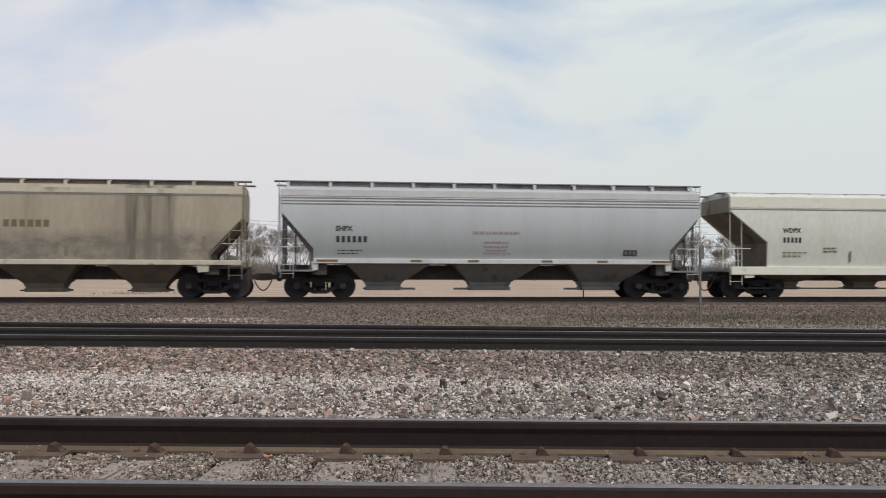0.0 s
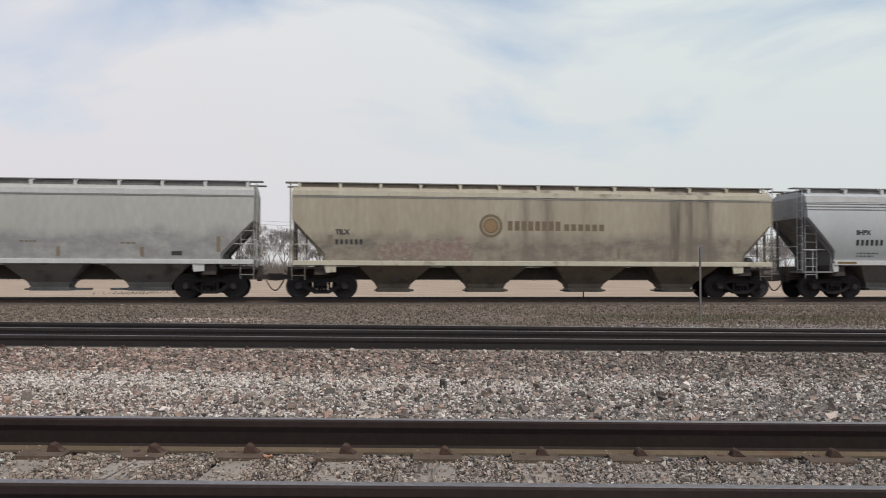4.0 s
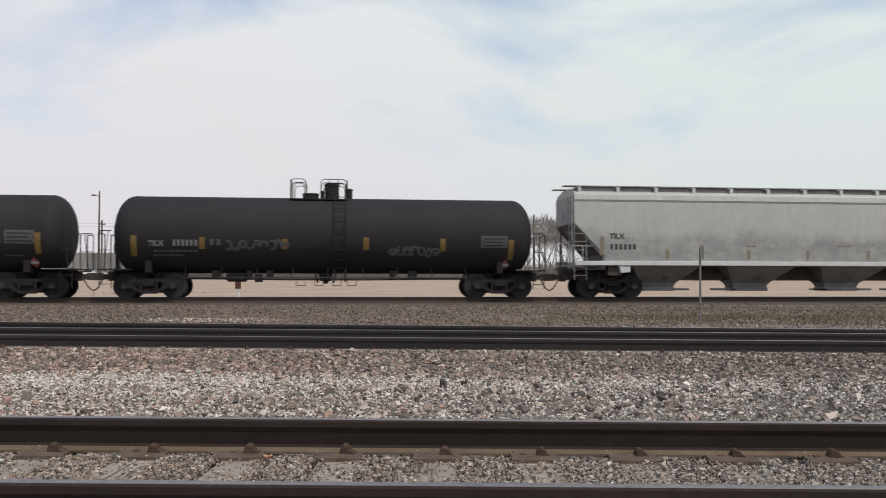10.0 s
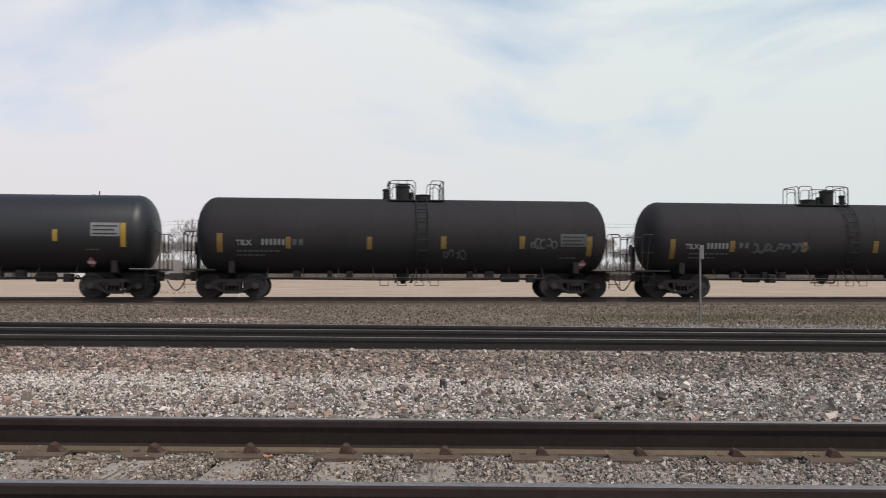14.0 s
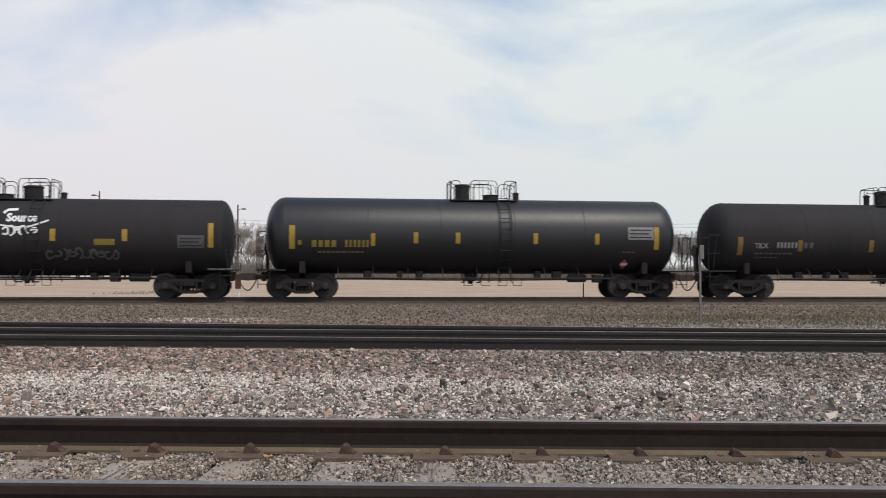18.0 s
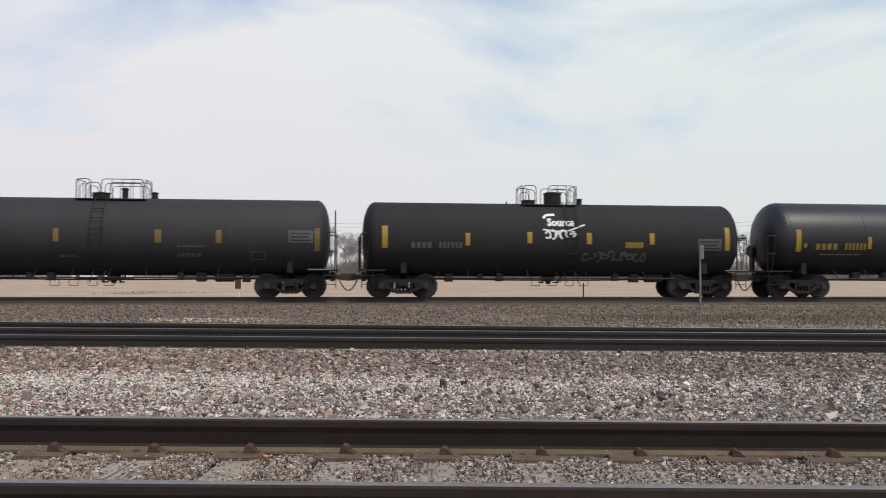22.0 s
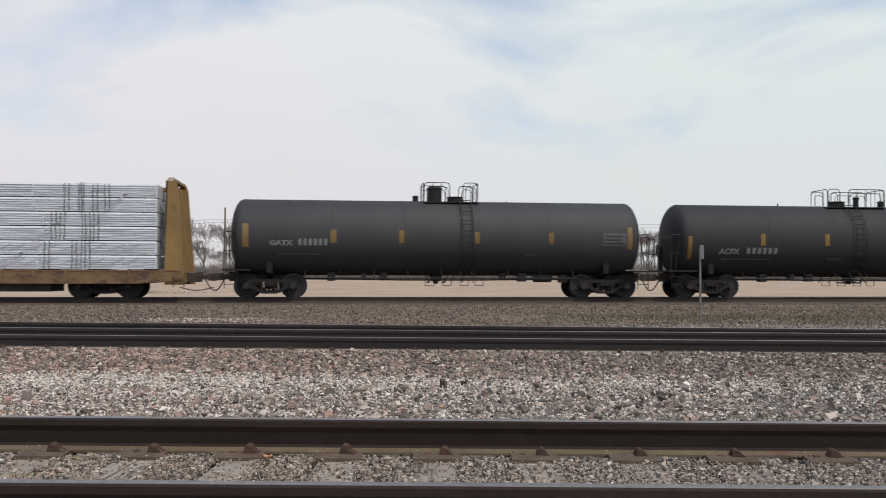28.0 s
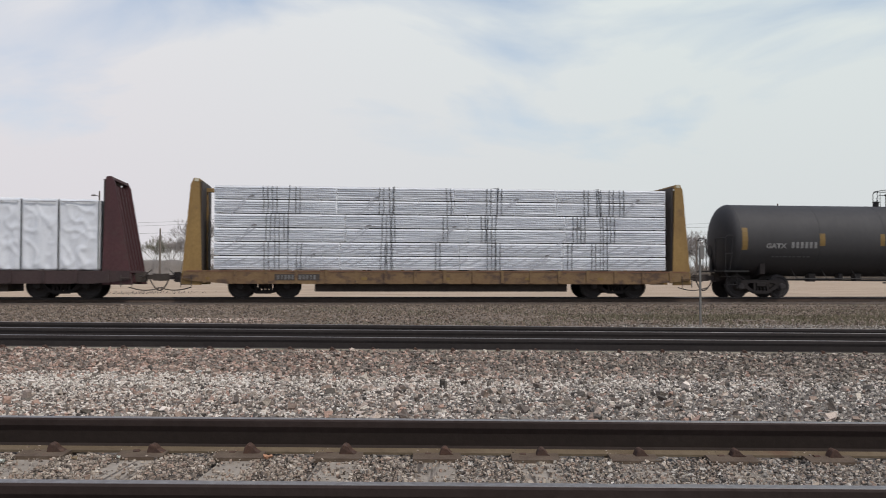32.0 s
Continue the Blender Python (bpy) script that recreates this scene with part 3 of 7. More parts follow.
def rods(bm, pts, r, sides=5):
    """One bent round bar through the points."""
    pts = [Vector(p) for p in pts]
    n = len(pts)
    rings, ref = [], None
    for i, p in enumerate(pts):
        a_ = (p - pts[i - 1]).normalized() if i else None
        b_ = (pts[i + 1] - p).normalized() if i < n - 1 else None
        d = (a_ or b_) + (b_ or a_)
        d = d.normalized() if d.length > 1e-6 else (a_ or b_)
        if ref is None:
            ref = d.orthogonal().normalized()
        u = (ref - d * ref.dot(d))
        u = u.normalized() if u.length > 1e-4 else d.orthogonal().normalized()
        ref = u
        w = d.cross(u)
        k = 1.0
        if a_ and b_:
            k = min(1.5, 1.0 / max(0.5, d.dot(b_)))
        rings.append([p + (u * math.cos(2 * math.pi * q / sides) + w * math.sin(2 * math.pi * q / sides)) * (r * k) for q in range(sides)])
    loft(bm, rings)
    return bm


def turned(bm, profile, axis="x", centre=(0, 0, 0), sides=32):
    """Turn a profile of (along, radius) about an axis through centre."""
    rings = []
    for along, r in profile:
        ring = []
        for i in range(sides):
            t = 2 * math.pi * i / sides
            u, v = r * math.cos(t), r * math.sin(t)
            p = {"x": (along, u, v), "y": (u, along, v), "z": (u, v, along)}[axis]
            ring.append(bm.verts.new((p[0] + centre[0], p[1] + centre[1], p[2] + centre[2])))
        rings.append(ring)
    for a_ring, b_ring in zip(rings, rings[1:]):
        for i in range(sides):
            j = (i + 1) % sides
            bm.faces.new((a_ring[i], a_ring[j], b_ring[j], b_ring[i]))
    bm.faces.new(list(reversed(rings[0])))
    bm.faces.new(rings[-1])
    return bm


def loft(bm, rings, cap=True):
    vs = [[bm.verts.new(p) for p in ring] for ring in rings]
    n = len(vs[0])
    for a_ring, b_ring in zip(vs, vs[1:]):
        for i in range(n):
            j = (i + 1) % n
            bm.faces.new((a_ring[i], a_ring[j], b_ring[j], b_ring[i]))
    if cap:
        bm.faces.new(list(reversed(vs[0])))
        bm.faces.new(vs[-1])
    return bm


# ---- plan ----
TURN = 6.763                     # the far track runs askew to the near ones, in degrees
EX = Vector((math.cos(radians(TURN)), math.sin(radians(TURN)), 0))
EN = Vector((-math.sin(radians(TURN)), math.cos(radians(TURN)), 0))
FAR = Vector((0, 36.56, 0)) + 1.5 * EN   # a point of the far track's centre line
FAR_TOP = 0.105                  # its rail head
FALL = -0.0055                   # the near tracks fall gently to the right


def near_z(x):
    return FALL * max(-45.0, min(45.0, x))


def on_far(s, w, z):
    """Place s along and w across the far track's centre line."""
    p = FAR + s * EX + w * EN
    return Vector((p.x, p.y, z))


def profile(y):
    knots = [(-4000, -0.04), (2.0, -0.04), (2.6, -0.035), (6.2, -0.035), (7.5, -0.07), (10.2, -0.09), (11.1, -0.005), (11.4, 0.008),
             (15.2, 0.03), (17.0, -0.12), (24.0, -0.13), (40.0, -0.16), (60.0, -0.20), (132.0, 0.46), (200.0, 0.60), (5000, 0.60)]
    for (y0, z0), (y1, z1) in zip(knots, knots[1:]):
        if y0 <= y <= y1:
            return z0 + (z1 - z0) * (y - y0) / (y1 - y0)
    return 0.60


def ground_height(x, y):
    blend = 1.0 if y < 17 else max(0.0, 1 - (y - 17) / 10)
    return profile(y) + near_z(x) * blend


# ---- ground ----
def build_ground():
    xs = sorted(set([-3500, -2000, -1200, -700, -400, -250, -150, -100, -70] + [i * 2.5 for i in range(-20, 21)] + [70, 100, 150, 250, 400, 700, 1200, 2000, 3500]))
    ys = [-600, -200, -60, -20, -5, 0, 2, 2.6, 4, 5.2, 6.2, 6.8, 7.5, 8.4, 9.3, 10.2, 10.7, 11.1, 11.4, 13, 15.2, 16, 17, 19, 21, 24, 27, 30, 34, 40, 46, 52, 60, 80, 100, 132, 160,
          200, 350, 600, 1000, 1800, 3200, 4500]
    verts = [(x, y, ground_height(x, y)) for y in ys for x in xs]
    n = len(xs)
    faces = [(r * n + c, r * n + c + 1, (r + 1) * n + c + 1, (r + 1) * n + c) for r in range(len(ys) - 1) for c in range(n - 1)]
    me = bpy.data.meshes.new("ground")
    me.from_pydata(verts, [], faces)
    me.materials.append(M["ground"])
    ob = new("ground", me)
    tagged(ob, "gravel yard ground running out into a bare tan field", "ground", kind="structure")


build_ground()


# ---- tracks ----
TIE_STEP, TIE_AT = 0.514, -0.03     # spacing of the near track's ties, and where one of them lies
RAIL = [(-0.070, 0.0), (0.070, 0.0), (0.070, 0.012), (0.030, 0.028), (0.010, 0.040), (0.019, 0.106), (0.034, 0.136), (0.036, 0.166),
        (0.030, 0.175), (-0.030, 0.175), (-0.036, 0.166), (-0.034, 0.136), (-0.019, 0.106), (-0.010, 0.040), (-0.030, 0.028), (-0.070, 0.012)]


def rail(name, start, end, label, seg=24, side_mat="rail_side", base_mat="rail_base"):
    """A rail along start-end (base level): the rusty web, the base and the worn head as parts."""
    start, end = Vector(start), Vector(end)
    along = (end - start)
    side = Vector((-along.y, along.x, 0)).normalized()
    root = empty(name)
    tagged(root, label, "rail")
    pieces = (("web", RAIL[3:6] + RAIL[12:15], M[side_mat]), ("base", RAIL[:4] + RAIL[14:], M[base_mat]),
              ("head", RAIL[5:13], M["rail_shoulder" if side_mat == "rail_side" else "rail_grey"]),
              ("running_surface", [(0.031, 0.171), (0.028, 0.1765), (-0.028, 0.1765), (-0.031, 0.171)], M["rail_head"]))
    for pname, pts, mat in pieces:
        bm = bmesh.new()
        rings = []
        for i in range(seg + 1):
            c = start + along * (i / seg)
            rings.append([c + side * u + Vector((0, 0, v)) for u, v in pts])
        loft(bm, rings)
        part(pname, bm, mat, root)
    return root


def near_rail(y, skew=0.0, x=42.0, label="", lift=0.004, side_mat="rail_side", base_mat="rail_base"):
    return rail("rail", (-x, y - skew * x, near_z(-x) + lift), (x, y + skew * x, near_z(x) + lift), label, 2, side_mat, base_mat)


RAIL_LABEL = "long rusty brown steel rail with a worn grey head"
near_rail(3.424, label=RAIL_LABEL, lift=0.014)
near_rail(4.945, label=RAIL_LABEL, lift=0.016)
near_rail(11.70, 0.0, label="dull steel rail with a dusty tan base", side_mat="rail_grey", base_mat="base_tan")
near_rail(13.32, 0.010, label=RAIL_LABEL, side_mat="rail_grey")
near_rail(14.68, -0.018, label="rusty steel rail of a converging siding, running beside another track", side_mat="rail_grey")
for side_w in (-0.754, 0.754):
    rail("rail", on_far(-230, side_w, FAR_TOP - 0.175), on_far(230, side_w, FAR_TOP - 0.175), "rusty brown steel rail of the far track under the train", 1, "rail_brown", "rail_brown")

# ballast bed of the far track
bm = bmesh.new()
p0, p1 = on_far(-240, 0, 0), on_far(240, 0, 0)
rings = []
for c in (p0, p1):
    rings.append([c + EN * w + Vector((0, 0, z)) for w, z in ((-3.6, -0.34), (-2.7, -0.16), (-1.75, -0.083), (1.75, -0.083), (3.4, -0.24), (3.9, -0.40))])
loft(bm, rings)
tagged(link_mesh("ballast_bed", bm, M["ballast"]), "dull brown crushed-stone bed under the far track", "ballast", kind="structure")


def tie_mesh(length, width, height, wood="tie"):
    bm = bmesh.new()
    box(bm, -width / 2, width / 2, -length / 2, length / 2, -height, 0)
    bmesh.ops.bevel(bm, geom=bm.edges[:], offset=0.012, segments=1, affect="EDGES")
    me = bpy.data.meshes.new("tie")
    bm.to_mesh(me)
    bm.free()
    me.materials.append(M[wood])
    return me


def put_ties():
    me = tie_mesh(2.6, 0.23, 0.18)
    rng = random.Random(5)
    for i in range(-22, 23):
        x = TIE_AT + TIE_STEP * i + rng.uniform(-0.02, 0.02)
        tie = new("railroad_tie", me)
        tie.matrix_world = pose(x, 4.177 + rng.uniform(-0.03, 0.03), near_z(x) + 0.002, 0, 0, rng.uniform(-1.5, 1.5))
        tagged(tie, "weathered grey timber railroad tie half buried in gravel", "railroad tie", "ties of the near track")
    for i in range(-22, 23):
        x = 0.1 + 0.52 * i
        tie = new("railroad_tie", me)
        tie.matrix_world = pose(x, 12.40, near_z(x) + 0.003)
        tagged(tie, "weathered timber railroad tie under the middle track", "railroad tie", "ties of the middle track")
    far = tie_mesh(2.6, 0.23, 0.17, "dark_tie")
    for i in range(-60, 61):
        tie = new("railroad_tie", far)
        tie.matrix_world = pose(*on_far(0.55 * i, 0, FAR_TOP - 0.173), 0, 0, TURN)
        tagged(tie, "dark timber railroad tie under the far track", "railroad tie", "ties of the far track")


put_ties()


def put_fastenings():
    """A tie plate, two spikes and a rail anchor at each tie of the near track's two rails."""
    bm = bmesh.new()
    prism_x(bm, [(-0.20, -0.006), (0.20, -0.006), (0.20, 0.018), (0.10, 0.027), (-0.10, 0.027), (-0.20, 0.018)], -0.125, 0.125)
    bm.faces.ensure_lookup_table()
    plate_me = bpy.data.meshes.new("tie_plate")
    bm.to_mesh(plate_me)
    bm.free()
    plate_me.materials.append(M["plate"])
    bm = bmesh.new()
    box(bm, -0.009, 0.009, -0.009, 0.009, 0, 0.045)
    prism_x(bm, [(-0.014, 0.040), (0.030, 0.034), (0.030, 0.050), (0.0, 0.062), (-0.014, 0.056)], -0.016, 0.016)
    spike_me = bpy.data.meshes.new("spike")
    bm.to_mesh(spike_me)
    bm.free()
    spike_me.materials.append(M["spike"])
    bm = bmesh.new()
    prism(bm, [(-0.046, -0.03), (0.078, -0.03), (0.074, 0.000), (0.044, 0.010), (0.016, 0.026), (0.002, 0.052), (-0.016, 0.060), (-0.030, 0.050), (-0.042, 0.014)], -0.122, -0.058)
    bmesh.ops.bevel(bm, geom=bm.edges[:], offset=0.005, segments=1, affect="EDGES")
    box(bm, -0.014, 0.014, -0.09, 0.08, -0.028, -0.002)
    anchor_me = bpy.data.meshes.new("rail_anchor")
    bm.to_mesh(anchor_me)
    bm.free()
    anchor_me.materials.append(M["spike"])
    bm = bmesh.new()
    prism(bm, [(-0.034, -0.03), (0.062, -0.03), (0.060, 0.010), (0.046, 0.026), (0.020, 0.030), (0.012, 0.058), (-0.014, 0.066), (-0.028, 0.046), (-0.034, 0.010)], -0.124, -0.060)
    bmesh.ops.bevel(bm, geom=bm.edges[:], offset=0.006, segments=1, affect="EDGES")
    box(bm, -0.014, 0.014, -0.09, 0.08, -0.028, -0.002)
    lump_me = bpy.data.meshes.new("rail_anchor")
    bm.to_mesh(lump_me)
    bm.free()
    lump_me.materials.append(M["spike"])
    rng = random.Random(9)
    for y in (3.424, 4.945):
        for i in range(-9, 10):
            x = TIE_AT + TIE_STEP * i
            plate = new("tie_plate", plate_me)
            plate.matrix_world = pose(x, y, near_z(x) + 0.002)
            tagged(plate, "rusty steel tie plate under the rail", "tie plate", "tie plates of the near track")
            for dx, side in ((-0.05, -1), (0.045, 1)):
                spike = new("spike", spike_me)
                spike.parent = plate
                spike.matrix_basis = pose(dx + rng.uniform(-0.012, 0.012), side * 0.094, rng.uniform(-0.034, -0.022), 0, 0, (0 if side < 0 else 180) + rng.uniform(-9, 9))
            anchor = new("rail_anchor", lump_me if x < -0.3 else anchor_me)
            anchor.matrix_world = pose(x + 0.05 + rng.uniform(-0.012, 0.012), y, near_z(x) + 0.012 + rng.uniform(-0.006, 0.004), 0, rng.uniform(-8, 8), rng.uniform(-5, 5))
            tagged(anchor, "rusty spring rail anchor clipped to the rail base", "rail anchor", "rail anchors of the near track")
    for i in range(-13, 14):
        x = 0.16 + 0.52 * i
        anchor = new("rail_anchor", anchor_me)
        anchor.matrix_world = pose(x + rng.uniform(-0.03, 0.03), 11.70, near_z(x) + 0.004, 0, 0, rng.uniform(-5, 5))
        tagged(anchor, "dark rail anchor on the dusty base of the rail", "rail anchor", "rail anchors of the middle track")


put_fastenings()


# ---- crushed stone ----
def stones(name, label, mat, count, x_range, y_range, size, seed, height, keep=None, lift=0.0):
    """Angular stones, each an irregular eight-cornered lump, joined into one sheet."""
    rng = np.random.RandomState(seed)
    x = rng.uniform(*x_range, count)
    y = rng.uniform(*y_range, count)
    if keep is not None:
        ok = keep(x, y, rng)
        x, y = x[ok], y[ok]
    n = len(x)
    r = size * (0.45 + 0.8 * rng.rand(n) ** 1.8)
    base = np.array([(-1, -1, -1), (1, -1, -1), (1, 1, -1), (-1, 1, -1), (-1, -1, 1), (1, -1, 1), (1, 1, 1), (-1, 1, 1)], float) * 0.58
    v = base[None] + rng.uniform(-0.36, 0.36, (n, 8, 3))
    v *= (r[:, None] * rng.uniform(0.65, 1.25, (n, 3)) * np.array([1.15, 1.0, 0.84]))[:, None, :] * 0.5
    # flat chips, tilted and turned at random
    for ax in (0, 2):
        t = rng.normal(0.0, 0.9, n) if ax == 0 else rng.uniform(0, 2 * math.pi, n)
        c, s = np.cos(t)[:, None], np.sin(t)[:, None]
        i, j = ((1, 2), (0, 1))[ax == 2]
        a_c, b_c = v[:, :, i].copy(), v[:, :, j].copy()
        v[:, :, i], v[:, :, j] = c * a_c - s * b_c, s * a_c + c * b_c
    z = np.array([height(a_, b_) for a_, b_ in zip(x, y)]) + r * (0.50 * rng.rand(n) ** 1.6 - 0.14) + lift
    v += np.stack([x, y, z], 1)[:, None, :]
    tri = np.array([(0, 2, 1), (0, 3, 2), (4, 5, 6), (4, 6, 7), (0, 1, 5), (0, 5, 4), (1, 2, 6), (1, 6, 5), (2, 3, 7), (2, 7, 6), (3, 0, 4), (3, 4, 7)])
    f = (tri[None] + (np.arange(n) * 8)[:, None, None]).reshape(-1, 3)
    me = bpy.data.meshes.new(name)
    me.vertices.add(n * 8)
    me.vertices.foreach_set("co", v.reshape(-1))
    me.loops.add(len(f) * 3)
    me.loops.foreach_set("vertex_index", f.reshape(-1).astype(np.int32))
    me.polygons.add(len(f))
    me.polygons.foreach_set("loop_start", (np.arange(len(f)) * 3).astype(np.int32))
    me.update(calc_edges=True)
    me.shade_flat()
    me.materials.append(mat)
    ob = new(name, me)
    return tagged(ob, label, "gravel", kind="stuff")


def crib(x, y, rng):
    """Between the near rails: most ties lie partly bare."""
    at = np.abs(((x - TIE_AT + TIE_STEP / 2) % TIE_STEP) - TIE_STEP / 2)
    d_near = np.minimum(np.abs(y - 3.424), np.abs(y - 4.930))
    return ((at > 0.10) | (rng.rand(len(x)) < np.clip(0.25 + 0.4 * (x - 0.6), 0.2, 0.9))) & (d_near > 0.085)


def crib_warm(x, y, rng):
    return crib(x, y, rng) & (rng.rand(len(x)) < np.clip(0.7 - 0.3 * x, 0.25, 1.0))


def crib_cool(x, y, rng):
    return crib(x, y, rng) & (rng.rand(len(x)) < np.clip(0.3 + 0.3 * x, 0.0, 0.85))


def by_plate(x, y, rng):
    """Chips lie on the rail's foot beside each tie plate."""
    at = ((x - TIE_AT + 0.09 + TIE_STEP / 2) % TIE_STEP) - TIE_STEP / 2
    return rng.rand(len(x)) < 0.75 * np.clip(1 - np.abs(at) / 0.1, 0, 1)


def base_height(x, y):
    return near_z(x) + 0.020 + 0.4 * max(0.0, y - 4.875)


def fan(x, y, rng):
    """Only the wedge that the eye can see, and a little beyond it."""
    return np.abs(x) < 0.53 * y + 0.9


def crib_height(x, y):
    at = abs(((x - TIE_AT + TIE_STEP / 2) % TIE_STEP) - TIE_STEP / 2)
    return near_z(x) + (0.006 if at < 0.115 else 0.008)


def paler_left(x, y, rng):
    """Pale fines lie thick on the left and thin out to the right."""
    return (np.abs(x) < 0.53 * y + 0.9) & (rng.rand(len(x)) < np.clip(0.70 - 0.11 * x, 0.28, 1.0))


def pale_band(x, y, rng):
    """A pale drift, thickest along its middle, with a ragged edge against the slope."""
    edge = np.array([noise.noise(Vector((a_ * 0.7, 2.0, 4.0))) + 0.5 * noise.noise(Vector((a_ * 2.3, 6.0, 4.0))) for a_ in x]) * 0.35
    thick = np.clip((9.85 + edge - y) / 0.6, 0, 1) * np.clip((y - 7.9) / 0.8, 0.15, 1)
    return paler_left(x, y, rng) & (rng.rand(len(x)) < thick)


def clusters(x, y, rng):
    """Loose groups of big stones, sparse between them."""
    n = np.array([noise.noise(Vector((a_ * 0.9, b_ * 0.8, 11.0))) for a_, b_ in zip(x, y)])
    return fan(x, y, rng) & (rng.rand(len(x)) < np.clip(0.12 + 0.9 * n, 0.03, 0.55))


def slope_top(x, y, rng):
    """Thick on the slope, thinning raggedly at its foot."""
    edge = np.array([noise.noise(Vector((a_ * 0.7, 2.0, 4.0))) for a_ in x]) * 0.4
    return fan(x, y, rng) & (rng.rand(len(x)) < np.clip((y - 9.0 - edge) / 0.9, 0.12, 1))


def slope_warm(x, y, rng):
    return slope_top(x, y, rng) & (rng.rand(len(x)) < np.clip(0.50 - 0.13 * x, 0.12, 0.9))


def slope_grey(x, y, rng):
    return slope_top(x, y, rng) & (rng.rand(len(x)) < np.clip(0.50 + 0.13 * x, 0.12, 0.9))


def bed_place(x, y):
    """Distance across the far track's centre line."""
    return (x - FAR.x) * EN.x + (y - FAR.y) * EN.y


def on_bed(x, y, rng):
    w = bed_place(x, y)
    return (w > -3.9) & (w < -2.35) & (rng.rand(len(x)) < np.clip((-2.3 - w) / 0.4, 0, 1))


def bed_height(x, y):
    w = bed_place(x, y)
    return -0.16 - (-2.7 - w) * 0.2 if w < -2.7 else -0.083 + min(0.0, w + 1.75) * 0.081


def drift_left(x, y, rng):
    """A thin pale drift with ragged ends."""
    return rng.rand(len(x)) < np.clip(1.0 - ((x + 5.6) / 1.9) ** 2, 0, 1) * np.clip((23.3 - y) / 0.8, 0, 1)


def drift_right(x, y, rng):
    return rng.rand(len(x)) < np.clip((x - 3.6) / 2.0, 0, 1) * np.clip((21.2 - y) / 0.6, 0, 1)


def warm_side(x, y, rng):
    return (np.abs(x) < 0.53 * y + 0.9) & (rng.rand(len(x)) < np.clip(0.5 - 0.16 * x, 0.05, 0.95))


def slate_side(x, y, rng):
    return (np.abs(x) < 0.53 * y + 0.9) & (rng.rand(len(x)) < np.clip(0.5 + 0.16 * x, 0.05, 0.95))


stones("crib_gravel", "warm grey crushed stone between the near rails", M["stone_crib"], 34000, (-3.4, 3.4), (3.0, 4.95), 0.0235, 11, crib_height, crib_warm)
stones("crib_gravel", "cool grey crushed stone between the near rails", M["stone_slate"], 34000, (-3.4, 3.4), (3.0, 4.95), 0.0235, 61, crib_height, crib_cool)
stones("crib_fines", "small stone chips between the near rails", M["stone_crib"], 22000, (-3.4, 3.4), (3.0, 4.95), 0.0155, 18, crib_height, crib, 0.004)
stones("base_pebbles", "small pale chips caught on the rail's foot", M["stone_crib"], 5200, (-3.2, 3.2), (4.872, 4.918), 0.014, 51, base_height, by_plate)
stones("shoulder_gravel", "warm grey crushed stone beside the near track", M["stone_grey"], 28000, (-6.4, 6.4), (5.02, 9.4), 0.036, 12, ground_height, warm_side)
stones("shoulder_gravel", "cool grey crushed stone beside the near track", M["stone_slate"], 34000, (-6.4, 6.4), (5.02, 10.0), 0.036, 22, ground_height, slate_side)
stones("pale_gravel", "pale fine crushed stone between the tracks", M["stone_pale"], 44000, (-7.0, 7.0), (7.6, 10.0), 0.030, 13, ground_height, pale_band, 0.010)
stones("pale_gravel", "pale stone chips mixed into the shoulder", M["stone_pale"], 15000, (-6.0, 6.0), (5.3, 8.3), 0.030, 23, ground_height, paler_left, 0.004)
stones("large_gravel", "larger dark stones scattered on the pale gravel", M["stone_grey_slope"], 1300, (-7.0, 7.0), (5.6, 10.3), 0.075, 14, ground_height, fan, 0.006)
stones("large_gravel", "fist-sized grey stones in loose clusters on the pale gravel", M["stone_grey"], 3600, (-6.6, 6.6), (5.5, 9.4), 0.080, 74, ground_height, clusters, 0.010)
stones("slope_ballast", "pinkish crushed stone on the slope of the middle track", M["stone_warm_slope"], 40000, (-7.6, 7.6), (8.9, 11.58), 0.054, 15, ground_height, slope_warm)
stones("slope_ballast", "brown-grey crushed stone on the slope of the middle track", M["stone_grey_slope"], 40000, (-7.6, 7.6), (8.9, 11.58), 0.054, 35, ground_height, slope_grey)
stones("shoulder_gravel", "pinkish crushed stone mixed into the shoulder", M["stone_pink"], 9000, (-6.6, 6.6), (5.1, 9.4), 0.044, 25, ground_height, warm_side)
stones("track_ballast", "brown crushed stone within the middle track", M["stone_dull"], 9000, (-8.6, 8.6), (11.8, 15.4), 0.05, 16, ground_height, fan)
stones("far_gravel", "mixed brown gravel in front of the far track", M["stone_earthy"], 60000, (-20.0, 22.0), (15.4, 35.5), 0.072, 17, ground_height, fan)
stones("bed_gravel", "brown crushed stone on the far track's bed", M["stone_earthy"], 90000, (-20.0, 23.0), (31.0, 40.0), 0.075, 71, bed_height, on_bed)
stones("pale_drift", "pale fine gravel drifted behind the middle track", M["stone_grey"], 4500, (-8.2, -3.0), (21.2, 23.6), 0.05, 41, ground_height, drift_left, 0.01)
stones("sandy_strip", "sandy grey grit along the middle track", M["stone_slate"], 30000, (3.6, 11.8), (18.6, 21.5), 0.034, 42, ground_height, drift_right, 0.012)


# ---- train: shared running gear ----
WHEEL_R = 0.475


